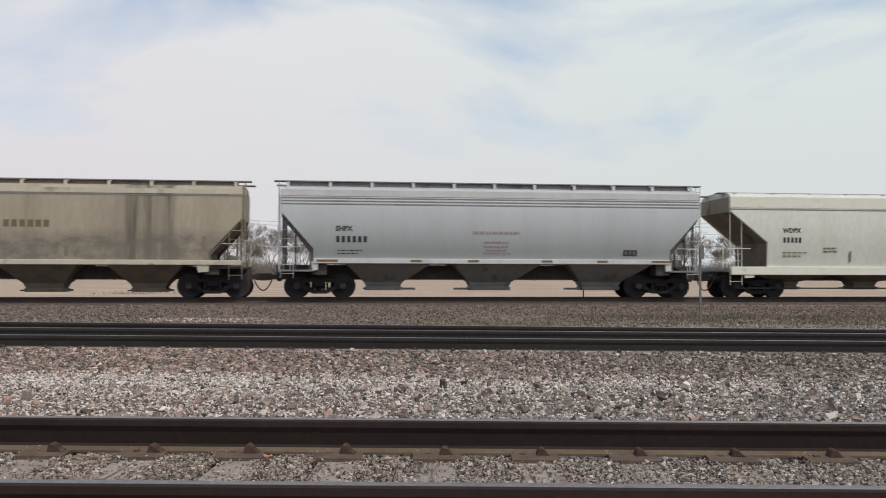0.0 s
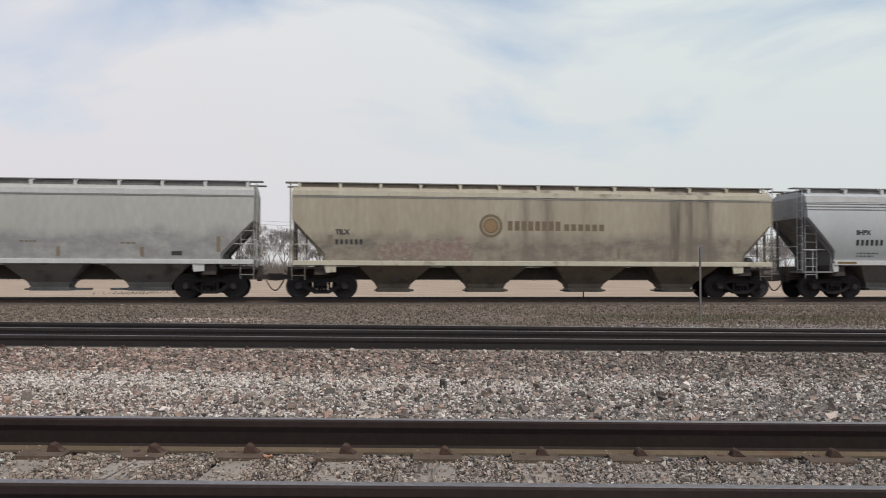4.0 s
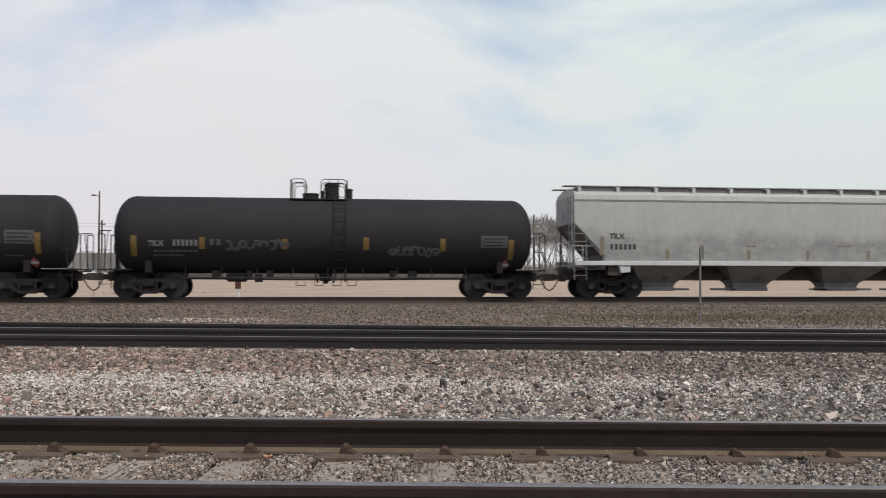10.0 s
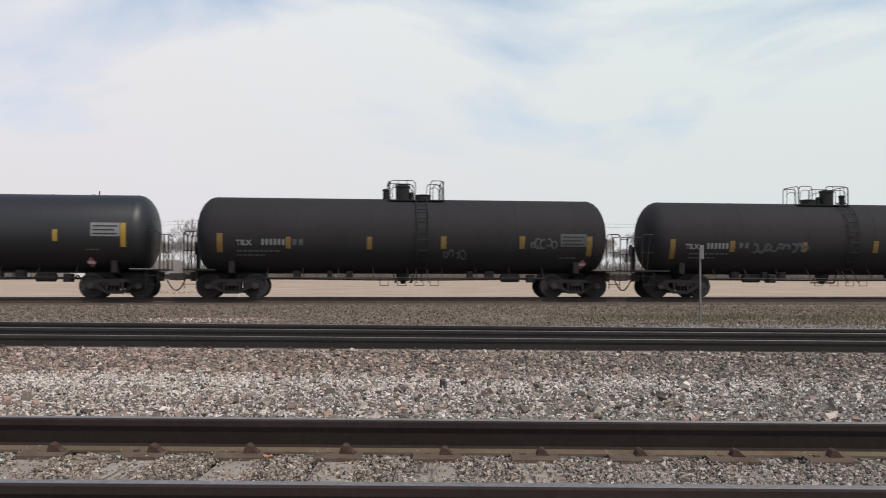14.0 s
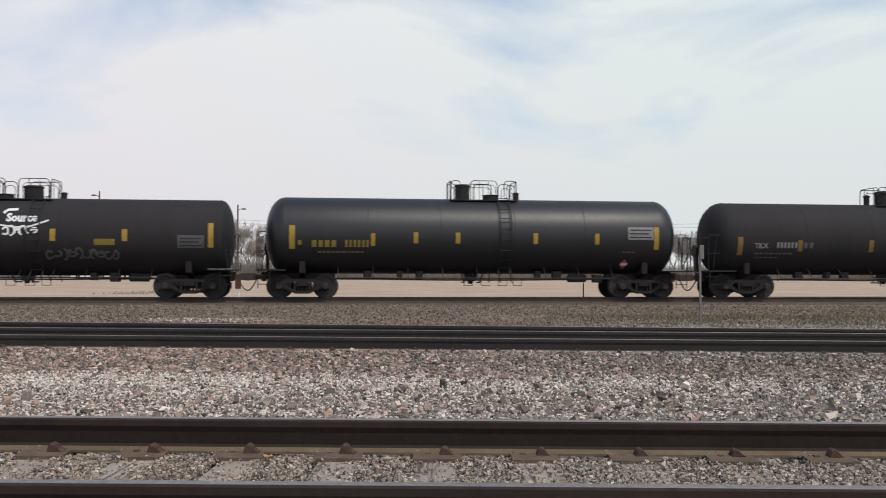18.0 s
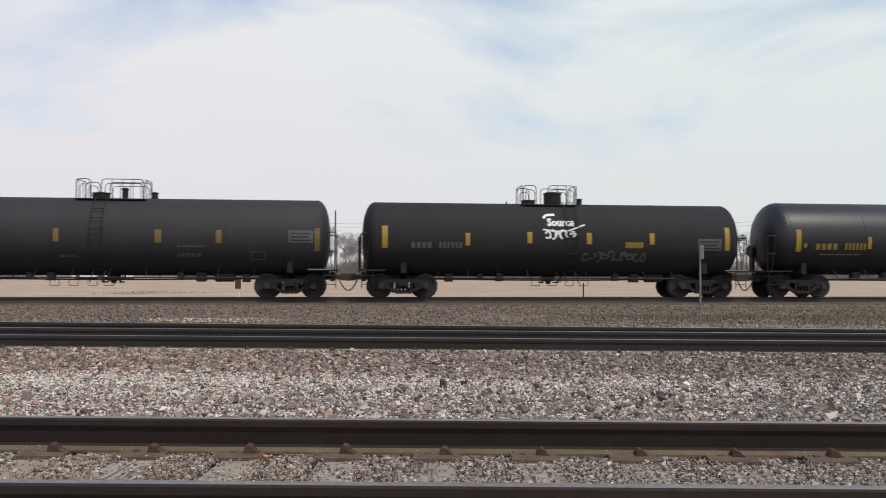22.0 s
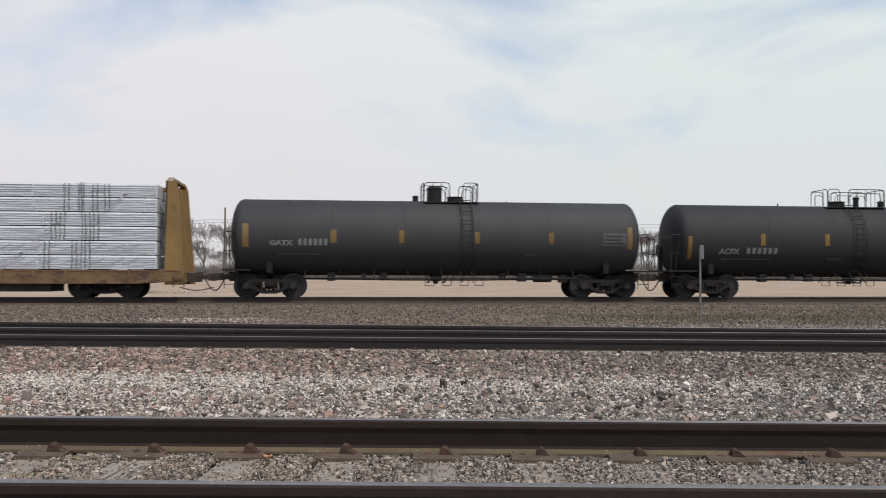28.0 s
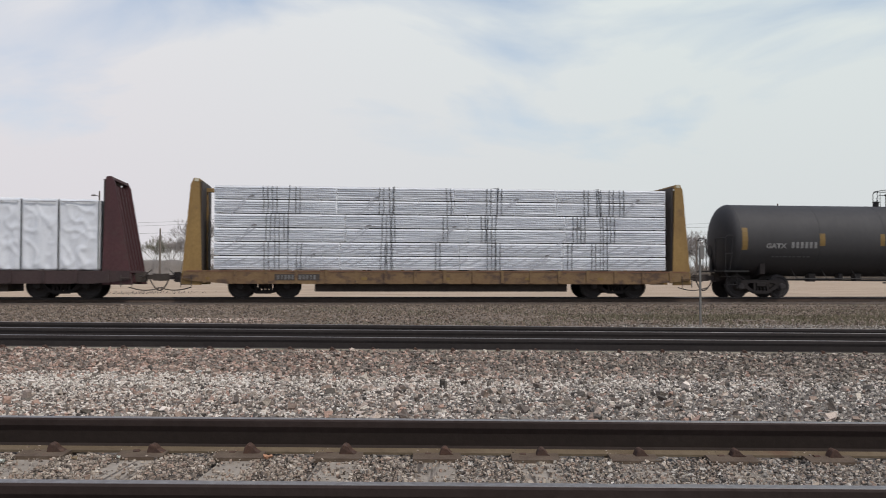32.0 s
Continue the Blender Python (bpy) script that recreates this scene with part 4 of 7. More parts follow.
def wheelset_mesh():
    bm = bmesh.new()
    for side in (-1, 1):
        prof = [(0.66, 0.515), (0.685, 0.515), (0.70, WHEEL_R + 0.006), (0.79, WHEEL_R), (0.795, 0.395), (0.765, 0.37), (0.75, 0.20), (0.79, 0.15), (0.79, 0.08), (1.08, 0.075)]
        turned(bm, [(side * a_, r_) for a_, r_ in prof], "y", sides=28)
        # bolts on the bearing cap
        turned(bm, [(side * 1.08, 0.13), (side * 1.16, 0.125), (side * 1.17, 0.07)], "y", sides=14)
        for k in range(3):
            t = 2 * math.pi * k / 3
            box(bm, 0.085 * math.cos(t) - 0.018, 0.085 * math.cos(t) + 0.018, min(side * 1.16, side * 1.19), max(side * 1.16, side * 1.19),
                0.085 * math.sin(t) - 0.018, 0.085 * math.sin(t) + 0.018)
    turned(bm, [(-0.68, 0.085), (0.68, 0.085)], "y", sides=12)
    me = bpy.data.meshes.new("wheelset")
    bmesh.ops.recalc_face_normals(bm, faces=bm.faces[:])
    bm.to_mesh(me)
    bm.free()
    me.materials.append(M["wheel"])
    return me


def side_frame_mesh():
    """Cast side frame: arched top, deep belly, two windows and the spring nest between them."""
    bm = bmesh.new()
    y0, y1 = -0.08, 0.08
    prism(bm, [(-1.12, 0.52), (-1.12, 0.64), (-0.98, 0.70), (-0.55, 0.74), (0.55, 0.74), (0.98, 0.70), (1.12, 0.64), (1.12, 0.52), (0.66, 0.56), (0.45, 0.62), (-0.45, 0.62), (-0.66, 0.56)], y0, y1)
    for s in (-1, 1):
        prism(bm, [(s * 1.10, 0.54), (s * 1.06, 0.36), (s * 0.72, 0.36), (s * 0.66, 0.56)], y0, y1)     # pedestal
        prism(bm, [(s * 0.72, 0.40), (s * 0.66, 0.57), (s * 0.34, 0.30), (s * 0.36, 0.20)], y0, y1)     # diagonal
        prism(bm, [(s * 0.24, 0.60), (s * 0.34, 0.62), (s * 0.34, 0.26), (s * 0.26, 0.26)], y0, y1)     # column
    prism(bm, [(-0.42, 0.28), (-0.30, 0.17), (0.30, 0.17), (0.42, 0.28)], -0.10, 0.10)
    me = bpy.data.meshes.new("side_frame")
    bmesh.ops.recalc_face_normals(bm, faces=bm.faces[:])
    bm.to_mesh(me)
    bm.free()
    me.materials.append(M["truck"])
    return me


def spring_mesh():
    bm = bmesh.new()
    for dx in (-0.15, 0.0, 0.15):
        turned(bm, [(0.28, 0.05), (0.30, 0.065), (0.33, 0.05), (0.36, 0.065), (0.39, 0.05), (0.42, 0.065), (0.45, 0.05), (0.47, 0.06)], "z", (dx, 0, 0), 10)
    me = bpy.data.meshes.new("spring_nest")
    bmesh.ops.recalc_face_normals(bm, faces=bm.faces[:])
    bm.to_mesh(me)
    bm.free()
    me.materials.append(M["truck"])
    return me


def bolster_mesh():
    bm = bmesh.new()
    prism_x(bm, [(-1.12, 0.48), (-1.12, 0.62), (-0.5, 0.70), (0.5, 0.70), (1.12, 0.62), (1.12, 0.48), (0.6, 0.36), (-0.6, 0.36)], -0.21, 0.21)
    turned(bm, [(0.70, 0.2), (0.80, 0.2)], "z", (0, 0, 0), 16)
    me = bpy.data.meshes.new("truck")
    bmesh.ops.recalc_face_normals(bm, faces=bm.faces[:])
    bm.to_mesh(me)
    bm.free()
    me.materials.append(M["truck"])
    return me


def shoe_mesh():
    bm = bmesh.new()
    for s in (-1, 1):
        box(bm, s * 0.40 - 0.05, s * 0.40 + 0.05, -0.9, 0.9, 0.30, 0.40)
    me = bpy.data.meshes.new("brake_beam")
    bmesh.ops.recalc_face_normals(bm, faces=bm.faces[:])
    bm.to_mesh(me)
    bm.free()
    me.materials.append(M["truck"])
    return me


GEAR = {"truck": bolster_mesh(), "side_frame": side_frame_mesh(), "spring_nest": spring_mesh(), "brake_beam": shoe_mesh(), "wheelset": wheelset_mesh()}
WHEELS = []          # (wheelset, offset along its truck)
CARS = []            # (car, place along the train)


def truck(car, x):
    tr = new("truck", GEAR["truck"])
    tr.parent = car
    tr.matrix_basis = pose(x, 0, 0)
    for name, y in (("side_frame", -1.0), ("side_frame", 1.0), ("spring_nest", -1.0), ("spring_nest", 1.0), ("brake_beam", 0)):
        o = new(name, GEAR[name])
        o.parent = tr
        o.matrix_basis = pose(0, y, 0)
    for dx in (-0.915, 0.915):
        o = new("wheelset", GEAR["wheelset"])
        o.parent = tr
        o.matrix_basis = pose(dx, 0, WHEEL_R)
        WHEELS.append((o, dx))


def coupler(car, reach, s, z=0.84):
    """Knuckle coupler and air hose at one end (s = -1 or 1); reach: where the couplers meet."""
    bm = bmesh.new()
    box(bm, min(s * (reach - 1.1), s * (reach - 0.28)), max(s * (reach - 1.1), s * (reach - 0.28)), -0.09, 0.09, z - 0.09, z + 0.09)
    prism(bm, [(s * (reach - 0.30), z - 0.14), (s * (reach + 0.02), z - 0.16), (s * (reach + 0.06), z + 0.13), (s * (reach - 0.30), z + 0.14)], -0.13, 0.13)
    box(bm, min(s * (reach - 0.72), s * (reach - 0.55)), max(s * (reach - 0.72), s * (reach - 0.55)), -0.26, 0.26, z - 0.18, z + 0.2)
    part("coupler", bm, M["under"], car)
    bm = bmesh.new()
    pts = []
    for i in range(9):
        t = i / 8
        pts.append((s * (reach - 0.36 + 0.36 * t), -0.35 + 0.1 * t, 0.74 - 0.45 * math.sin(math.pi * 0.5 * t) ** 0.9))
    rods(bm, pts, 0.028, 6)
    part("air_hose", bm, M["under"], car)
    bm = bmesh.new()
    rods(bm, [(s * (reach - 0.62), -1.25, z + 0.05), (s * (reach - 0.62), -0.3, z + 0.02), (s * (reach - 0.35), -0.1, z + 0.28)], 0.018, 5)
    part("uncoupling_lever", bm, M["under"], car)


def rungs_between(car, mat, a0, a1, b0, b1, rungs, r, name):
    """A straight ladder: the first stile carries the second and the rungs."""
    a0, a1, b0, b1 = Vector(a0), Vector(a1), Vector(b0), Vector(b1)
    base = part(name, rod(bmesh.new(), a0, a1, r, 5), mat, car)
    part("stile", rod(bmesh.new(), b0, b1, r, 5), mat, base)
    for i in range(rungs):
        t = (i + 0.5) / rungs
        part("rung", rod(bmesh.new(), a0.lerp(a1, t), b0.lerp(b1, t), r * 0.8, 5), mat, base)
    return base


def ladder(car, mat, x0, x1, y, z0, z1, rungs, r=0.016, name="ladder"):
    return rungs_between(car, mat, (x0, y, z0), (x0, y, z1), (x1, y, z0), (x1, y, z1), rungs, r, name)


def cross_ladder(car, mat, x, y0, y1, z0, z1, rungs, r=0.016):
    return rungs_between(car, mat, (x, y0, z0), (x, y0, z1), (x, y1, z0), (x, y1, z1), rungs, r, "ladder")


# ---- markings ----
class Flat:
    """Maps (x, z) on a car's near side to space, proud of a flat or bowed wall."""
    def __init__(self, depth):
        self.depth = depth

    def at(self, x, z, lift=0.006):
        return (x, -(self.depth(z) + lift), z)


class Round:
    def __init__(self, radius, zc):
        self.radius, self.zc = radius, zc

    def at(self, x, z, lift=0.006):
        dz = max(-0.99, min(0.99, (z - self.zc) / self.radius))
        ang = math.asin(dz)
        r = self.radius + lift
        return (x, -r * math.cos(ang), self.zc + r * math.sin(ang))


def patch(bm, surf, x0, x1, z0, z1, nz=4, lift=0.006, lean=0.0):
    rows = []
    for i in range(nz + 1):
        z = z0 + (z1 - z0) * i / nz
        dx = lean * (z - z0)
        rows.append([bm.verts.new(surf.at(x0 + dx, z, lift)), bm.verts.new(surf.at(x1 + dx, z, lift))])
    for p, q in zip(rows, rows[1:]):
        bm.faces.new((p[0], p[1], q[1], q[0]))
    return bm


def bars(car, surf, mat, x, z, w, h, n, name="number_marking", fill=0.6):
    """Writing too small or private to set: n upright bars in a line w long and h high."""
    bm = bmesh.new()
    step = w / n
    for i in range(n):
        patch(bm, surf, x + i * step, x + i * step + step * fill, z, z + h, 2)
    return tagged(part(name, bm, mat, car), kind="stuff")


def lines(car, surf, mat, rows, name="small_print"):
    """Lines of unreadable small print: (x0, x1, z, height)."""
    bm = bmesh.new()
    rng = random.Random(len(rows) * 7 + int(rows[0][0] * 10))
    for x0, x1, z, h in rows:
        x = x0
        while x < x1 - 0.02:
            w = min(rng.uniform(0.08, 0.22), x1 - x)
            patch(bm, surf, x, x + w, z, z + h, 1)
            x += w + 0.045
    return tagged(part(name, bm, mat, car), kind="stuff")


def lettering(car, surf, mat, text, x, z, size, stretch=1.0, lift=0.006, name="lettering"):
    cu = bpy.data.curves.new("lettering", "FONT")
    cu.body, cu.size, cu.resolution_u = text, size, 2
    cu.offset = size * 0.045
    tmp = bpy.data.objects.new("lettering", cu)
    me = tmp.to_mesh()
    bm = bmesh.new()
    bm.from_mesh(me)
    tmp.to_mesh_clear()
    bpy.data.objects.remove(tmp)
    bpy.data.curves.remove(cu)
    for v in bm.verts:
        v.co = surf.at(x + v.co.x * stretch, z + v.co.y, lift)
    return part(name, bm, mat, car)


def stroke(bm, surf, pts, width, lift=0.006):
    """A spray stroke through (x, z) points."""
    prev = None
    n = len(pts)
    for i, (x, z) in enumerate(pts):
        a_, b_ = pts[max(0, i - 1)], pts[min(n - 1, i + 1)]
        dx, dz = b_[0] - a_[0], b_[1] - a_[1]
        ln = math.hypot(dx, dz) or 1
        nx, nz = -dz / ln * width / 2, dx / ln * width / 2
        cur = (bm.verts.new(surf.at(x + nx, z + nz, lift)), bm.verts.new(surf.at(x - nx, z - nz, lift)))
        if prev:
            bm.faces.new((prev[0], cur[0], cur[1], prev[1]))
        prev = cur
    return bm


def scrawl(car, surf, mat, x, z, w, h, seed, loops=7, width=0.05, name="graffiti"):
    """Looping sprayed tag that spells nothing."""
    rng = random.Random(seed)
    bm = bmesh.new()
    for k in range(loops):
        cx = x + w * (k + 0.5) / loops
        rx, rz = w / loops * rng.uniform(0.35, 0.7), h * rng.uniform(0.25, 0.5)
        t0, t1 = rng.uniform(0, 6.28), rng.uniform(3.2, 6.0)
        cz = z + h * rng.uniform(0.4, 0.6)
        stroke(bm, surf, [(cx + rx * math.cos(t0 + t1 * i / 10), cz + rz * math.sin(t0 + t1 * i / 10)) for i in range(11)], width)
        if rng.random() < 0.6:
            stroke(bm, surf, [(cx - rx, cz + rng.uniform(-rz, rz)), (cx, cz + rng.uniform(-rz, rz)), (cx + rx * 1.4, cz + rng.uniform(-rz, rz))], width, 0.009)
    return tagged(part(name, bm, mat, car), kind="stuff")


# ---- covered hoppers ----
def hopper(spec):
    """A covered hopper wagon. spec gives lengths, colours, bays and markings."""
    car = empty("covered_hopper_car")
    tagged(car, spec["label"], "hopper car", "freight cars of the train")
    L, z_sill, z_eave = spec["half"], spec["sill"], spec["eave"]
    body, trim = M[spec["body"]], M[spec["trim"]]
    bow = spec.get("bow", 0.0)
    cut_x, cut_top, cut_bot = spec["cut"]

    def half_width(z):
        t = (z - (z_sill + z_eave) / 2) / ((z_eave - z_sill) / 2)
        return 1.50 + bow * (1 - min(1, t * t))

    def reach(z):
        if z >= cut_top:
            return L
        if z <= cut_bot:
            return cut_x
        return cut_x + (L - cut_x) * (z - cut_bot) / (cut_top - cut_bot)

    levels = [z_sill, cut_bot] + [cut_bot + (cut_top - cut_bot) * i / 4 for i in range(1, 5)] + [cut_top + (z_eave - cut_top) * i / 4 for i in range(1, 5)]
    bm = bmesh.new()
    rings = []
    for z in levels:
        r, w = reach(z), half_width(z)
        rings.append([(-r, -w, z), (r, -w, z), (r, w, z), (-r, w, z)])
    for z, w in ((z_eave + 0.10, 1.40), (z_eave + 0.17, 1.15), (z_eave + 0.23, 0.6)):
        rings.append([(-L, -w, z), (L, -w, z), (L, w, z), (-L, w, z)])
    loft(bm, rings)
    part("body", bm, body, car, smooth=22)
    surf = Flat(half_width)
    # top chord
    bm = bmesh.new()
    chord = spec["chord"]
    for s in (-1, 1):
        y0, y1 = sorted((s * 1.44, s * (half_width(chord[0]) + 0.02)))
        box(bm, -L - 0.02, L + 0.02, y0, y1, chord[0], chord[1])
    part("top_chord", bm, trim, car, spec.get("chord_label", ""))
    bm = bmesh.new()
    for s in (-1, 1):
        for z in spec.get("lines", ()):
            y0, y1 = sorted((s * 1.44, s * (half_width(z) + 0.012)))
            box(bm, -L, L, y0, y1, z, z + 0.045)
    if spec.get("lines"):
        part("corrugation", bm, M["bay_grey"], car)
    # side sills
    for s in (-1, 1):
        bm = bmesh.new()
        y0, y1 = sorted((s * 1.46, s * 1.60))
        sl = spec.get("sill_reach", L)
        box(bm, -sl, sl, y0, y1, z_sill - spec["sill_h"], z_sill + 0.01)
        bmesh.ops.bevel(bm, geom=bm.edges[:], offset=0.012, segments=1, affect="EDGES")
        part("side_sill", bm, trim, car, "pale painted side sill")
    # underframe: centre sill, bolsters, end platforms
    bm = bmesh.new()
    box(bm, -L - 0.25, L + 0.25, -0.33, 0.33, 0.74, z_sill - spec["sill_h"] - 0.05)
    part("centre_sill", bm, M["under"], car)
    tx = spec["truck"]
    for s in (-1, 1):
        bm = bmesh.new()
        box(bm, s * tx - 0.28, s * tx + 0.28, -1.45, 1.45, 0.92, z_sill - spec["sill_h"])
        part("body_bolster", bm, M["under"], car)
        bm = bmesh.new()
        x0, x1 = sorted((s * cut_x, s * (L + 0.12)))
        zp = spec["platform"]
        box(bm, x0, x1, -1.50, 1.50, zp - 0.07, zp)
        part("end_platform", bm, M["bay_grey"] if spec.get("pale_platform") else M["under"], car)
        for y in (-1.56, 1.56):
            bm = bmesh.new()
            px = s * (tx + 0.55 * spec.get("pad_side", 1))
            y0, y1 = sorted((y, y * 0.93))
            pw = spec.get("pad_w", 0.24)
            prism(bm, [(px - pw, z_sill - 0.1), (px + pw, z_sill - 0.1), (px + pw * 0.94, z_sill - 0.44), (px - pw * 0.7, z_sill - 0.47)], y0, y1)
            part("jacking_pad", bm, trim, car)
        # slope sheet and end wall, coloured dark for dirt and for their shade
        lift = 0.006
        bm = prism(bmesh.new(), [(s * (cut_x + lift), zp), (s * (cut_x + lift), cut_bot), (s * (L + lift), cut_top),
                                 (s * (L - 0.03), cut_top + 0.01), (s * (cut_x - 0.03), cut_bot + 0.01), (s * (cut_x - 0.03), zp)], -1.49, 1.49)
        part("end_sheet", bm, M[spec["end"]], car, "dirty sloping end sheet, its colour darkened for shade")
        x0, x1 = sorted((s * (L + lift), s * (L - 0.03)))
        part("end_wall", box(bmesh.new(), x0, x1, -1.49, 1.49, cut_top + 0.004, z_eave - 0.02), M[spec["end"].replace("sheet", "wall")], car, "dirty painted upright end wall, its colour darkened for shade")
        # posts and braces in the end bay
        for y in () if spec.get("bare_end") else (-1.05, 1.05):
            bm = bmesh.new()
            x0, x1 = sorted((s * (L - 0.10), s * (L - 0.02)))
            box(bm, x0, x1, y - 0.05, y + 0.05, zp, cut_top + 0.02)
            part("end_post", bm, M[spec["end"]], car)
        for xx in () if spec.get("bare_end") else (0.55,):
            bm = bmesh.new()
            box(bm, s * (L - xx) - 0.022, s * (L - xx) + 0.022, -1.40, -1.34, zp, cut_top - (cut_top - cut_bot) * xx / (L - cut_x))
            part("end_strut", bm, M["under"], car)
        if not spec.get("bare_end"):
            # dark strip for the slope sheet's shaded underside, proud of the opening
            d = spec.get("edge_strip", 0.09)
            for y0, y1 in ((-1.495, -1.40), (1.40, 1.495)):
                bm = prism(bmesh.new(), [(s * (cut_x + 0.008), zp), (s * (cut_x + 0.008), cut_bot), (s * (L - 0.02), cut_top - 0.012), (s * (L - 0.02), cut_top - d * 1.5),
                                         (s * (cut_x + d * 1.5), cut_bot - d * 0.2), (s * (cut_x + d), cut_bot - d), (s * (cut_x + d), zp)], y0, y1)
                part("slope_sheet_flange", bm, M[spec["end"]], car, "dark strip standing for the shaded underside of the sloping end sheet")
        # ladders and rails at the corners
        for y in (-1.52, 1.52):
            top = spec.get("short_ladder", z_eave - 0.05)
            low = z_sill - 0.75
            ladder(car, trim if spec.get("short_ladder") else body, s * (L - 0.48), s * (L + 0.02), y, low, top, 6 if spec.get("short_ladder") else 10, 0.013)
        if spec.get("short_ladder"):
            for xx in (-0.48, 0.02):
                bm = bmesh.new()
                rod(bm, (s * (L + xx), -1.52, spec["short_ladder"]), (s * (L + xx), -1.52, cut_top + 0.1 if xx < 0 else z_eave), 0.014, 5)
                part("corner_post", bm, trim, car)
        else:
            cross_ladder(car, body, s * (L + 0.10), -1.45, -1.0, zp - 0.1, z_eave + 0.3, 10, 0.016)
        bm = bmesh.new()
        rods(bm, [(s * (L + 0.1), -1.0, zp), (s * (L + 0.1), -1.0, zp + 1.05), (s * (L + 0.1), 1.3, zp + 1.05), (s * (L + 0.1), 1.3, zp)], 0.018, 5)
        rod(bm, (s * (L + 0.1), -1.0, zp + 0.55), (s * (L + 0.1), 1.3, zp + 0.55), 0.016, 5)
        for xx in (0.35,):
            rod(bm, (s * (L - xx), -1.45, zp), (s * (L - xx), -1.45, zp + 0.9), 0.016, 5)
        rod(bm, (s * (L - 0.9), -1.45, zp + 0.9), (s * (L + 0.1), -1.45, zp + 0.9), 0.016, 5)
        part("handrail", bm, trim, car)
        coupler(car, spec["coupled"], s)
    if spec.get("train_line"):
        bm = bmesh.new()
        rod(bm, (-L + 0.3, -1.1, 0.40), (L - 0.3, -1.1, 0.40), 0.03, 6)
        part("train_line_pipe", bm, M["under"], car)
    # hand brake, air reservoir and valve on one end platform
    bm = bmesh.new()
    turned(bm, [(0.0, 0.28), (0.04, 0.28)], "x", (L + 0.0, 0.4, 2.6), 18)
    box(bm, L - 0.1, L, 0.25, 0.55, 2.4, 2.8)
    part("hand_brake", bm, M["under"], car)
    bm = bmesh.new()
    turned(bm, [(-0.55, 0.12), (-0.5, 0.2), (0.5, 0.2), (0.55, 0.12)], "y", (cut_x + 0.75, 0, spec["platform"] + 0.28), 16)
    part("air_reservoir", bm, M["bay_grey"], car)
    # bays
    gz, fl = spec.get("gate_z", 0.36), spec.get("flare", (0.8, 0.8))
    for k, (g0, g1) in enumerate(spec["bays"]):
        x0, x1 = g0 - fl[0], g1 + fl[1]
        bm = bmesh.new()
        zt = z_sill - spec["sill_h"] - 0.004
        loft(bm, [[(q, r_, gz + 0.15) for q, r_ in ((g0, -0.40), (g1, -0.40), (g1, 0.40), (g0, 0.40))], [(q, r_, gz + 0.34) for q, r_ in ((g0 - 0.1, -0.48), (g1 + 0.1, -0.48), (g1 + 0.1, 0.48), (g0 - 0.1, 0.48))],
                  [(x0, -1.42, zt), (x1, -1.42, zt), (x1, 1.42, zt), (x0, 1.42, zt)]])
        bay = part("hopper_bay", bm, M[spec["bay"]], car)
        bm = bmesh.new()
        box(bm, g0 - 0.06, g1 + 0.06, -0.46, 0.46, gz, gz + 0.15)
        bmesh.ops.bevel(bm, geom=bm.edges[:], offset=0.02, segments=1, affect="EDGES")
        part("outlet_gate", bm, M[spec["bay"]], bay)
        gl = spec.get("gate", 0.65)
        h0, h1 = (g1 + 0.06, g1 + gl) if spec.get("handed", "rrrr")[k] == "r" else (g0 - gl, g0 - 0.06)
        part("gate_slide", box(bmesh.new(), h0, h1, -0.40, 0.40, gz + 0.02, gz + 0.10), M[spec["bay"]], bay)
        bm = bmesh.new()
        rod(bm, (g0 - 0.09, -0.75, gz + 0.06), (g0 - 0.09, 0.75, gz + 0.06), 0.03, 6)
        part("gate_shaft", bm, M["under"], bay)
        bm = bmesh.new()
        turned(bm, [(0.0, 0.12), (0.03, 0.11)], "y", ((g0 + g1) / 2 + 0.1, -1.02, gz + 0.52), 12)
        part("inspection_cover", bm, M["under"], bay)
    # roof: hatch trough coloured dark for the running boards' shadow, running boards on brackets
    bm = bmesh.new()
    box(bm, -L + 0.25, L - 0.25, -1.04, 1.04, z_eave + 0.10, spec["board"] - 0.06)
    part("hatch_trough", bm, body if spec.get("plain_trough") else M[spec["end"]], car)
    n_hatch = spec.get("hatches", 8)
    for i in range(n_hatch):
        hx = -L + 0.6 + (2 * L - 1.2) * (i + 0.5) / n_hatch
        bm = bmesh.new()
        w = (2 * L - 1.2) / n_hatch * 0.46
        box(bm, hx - w, hx + w, -0.42, 0.42, spec["board"] - 0.06, spec["board"] + 0.015 + (0.025 if i % 2 else 0.0))
        bmesh.ops.bevel(bm, geom=bm.edges[:], offset=0.015, segments=1, affect="EDGES")
        part("hatch_cover", bm, trim if i % 3 else body, car)
    zb = spec["board"]
    for s in (-1, 1):
        bm = bmesh.new()
        y0, y1 = sorted((s * 0.66, s * 1.10))
        box(bm, -L - 0.32, L + 0.32, y0, y1, zb - 0.04, zb)
        part("running_board", bm, M["bay_grey"], car, "weathered steel roof running board")
        nb = spec.get("brackets", 11)
        for i in range(nb):
            bx = -L + 0.25 + (2 * L - 0.5) * i / (nb - 1)
            bm = bmesh.new()
            y0, y1 = sorted((s * 1.38, s * 1.32))
            box(bm, bx - 0.06, bx + 0.06, y0, y1, z_eave + 0.02, zb - 0.05)
            y0, y1 = sorted((s * 0.62, s * 1.38))
            box(bm, bx - 0.05, bx + 0.05, y0, y1, zb - 0.09, zb - 0.05)
            part("running_board_bracket", bm, trim, car)
    for s in (-1, 1):
        truck(car, s * tx)
    return car, surf


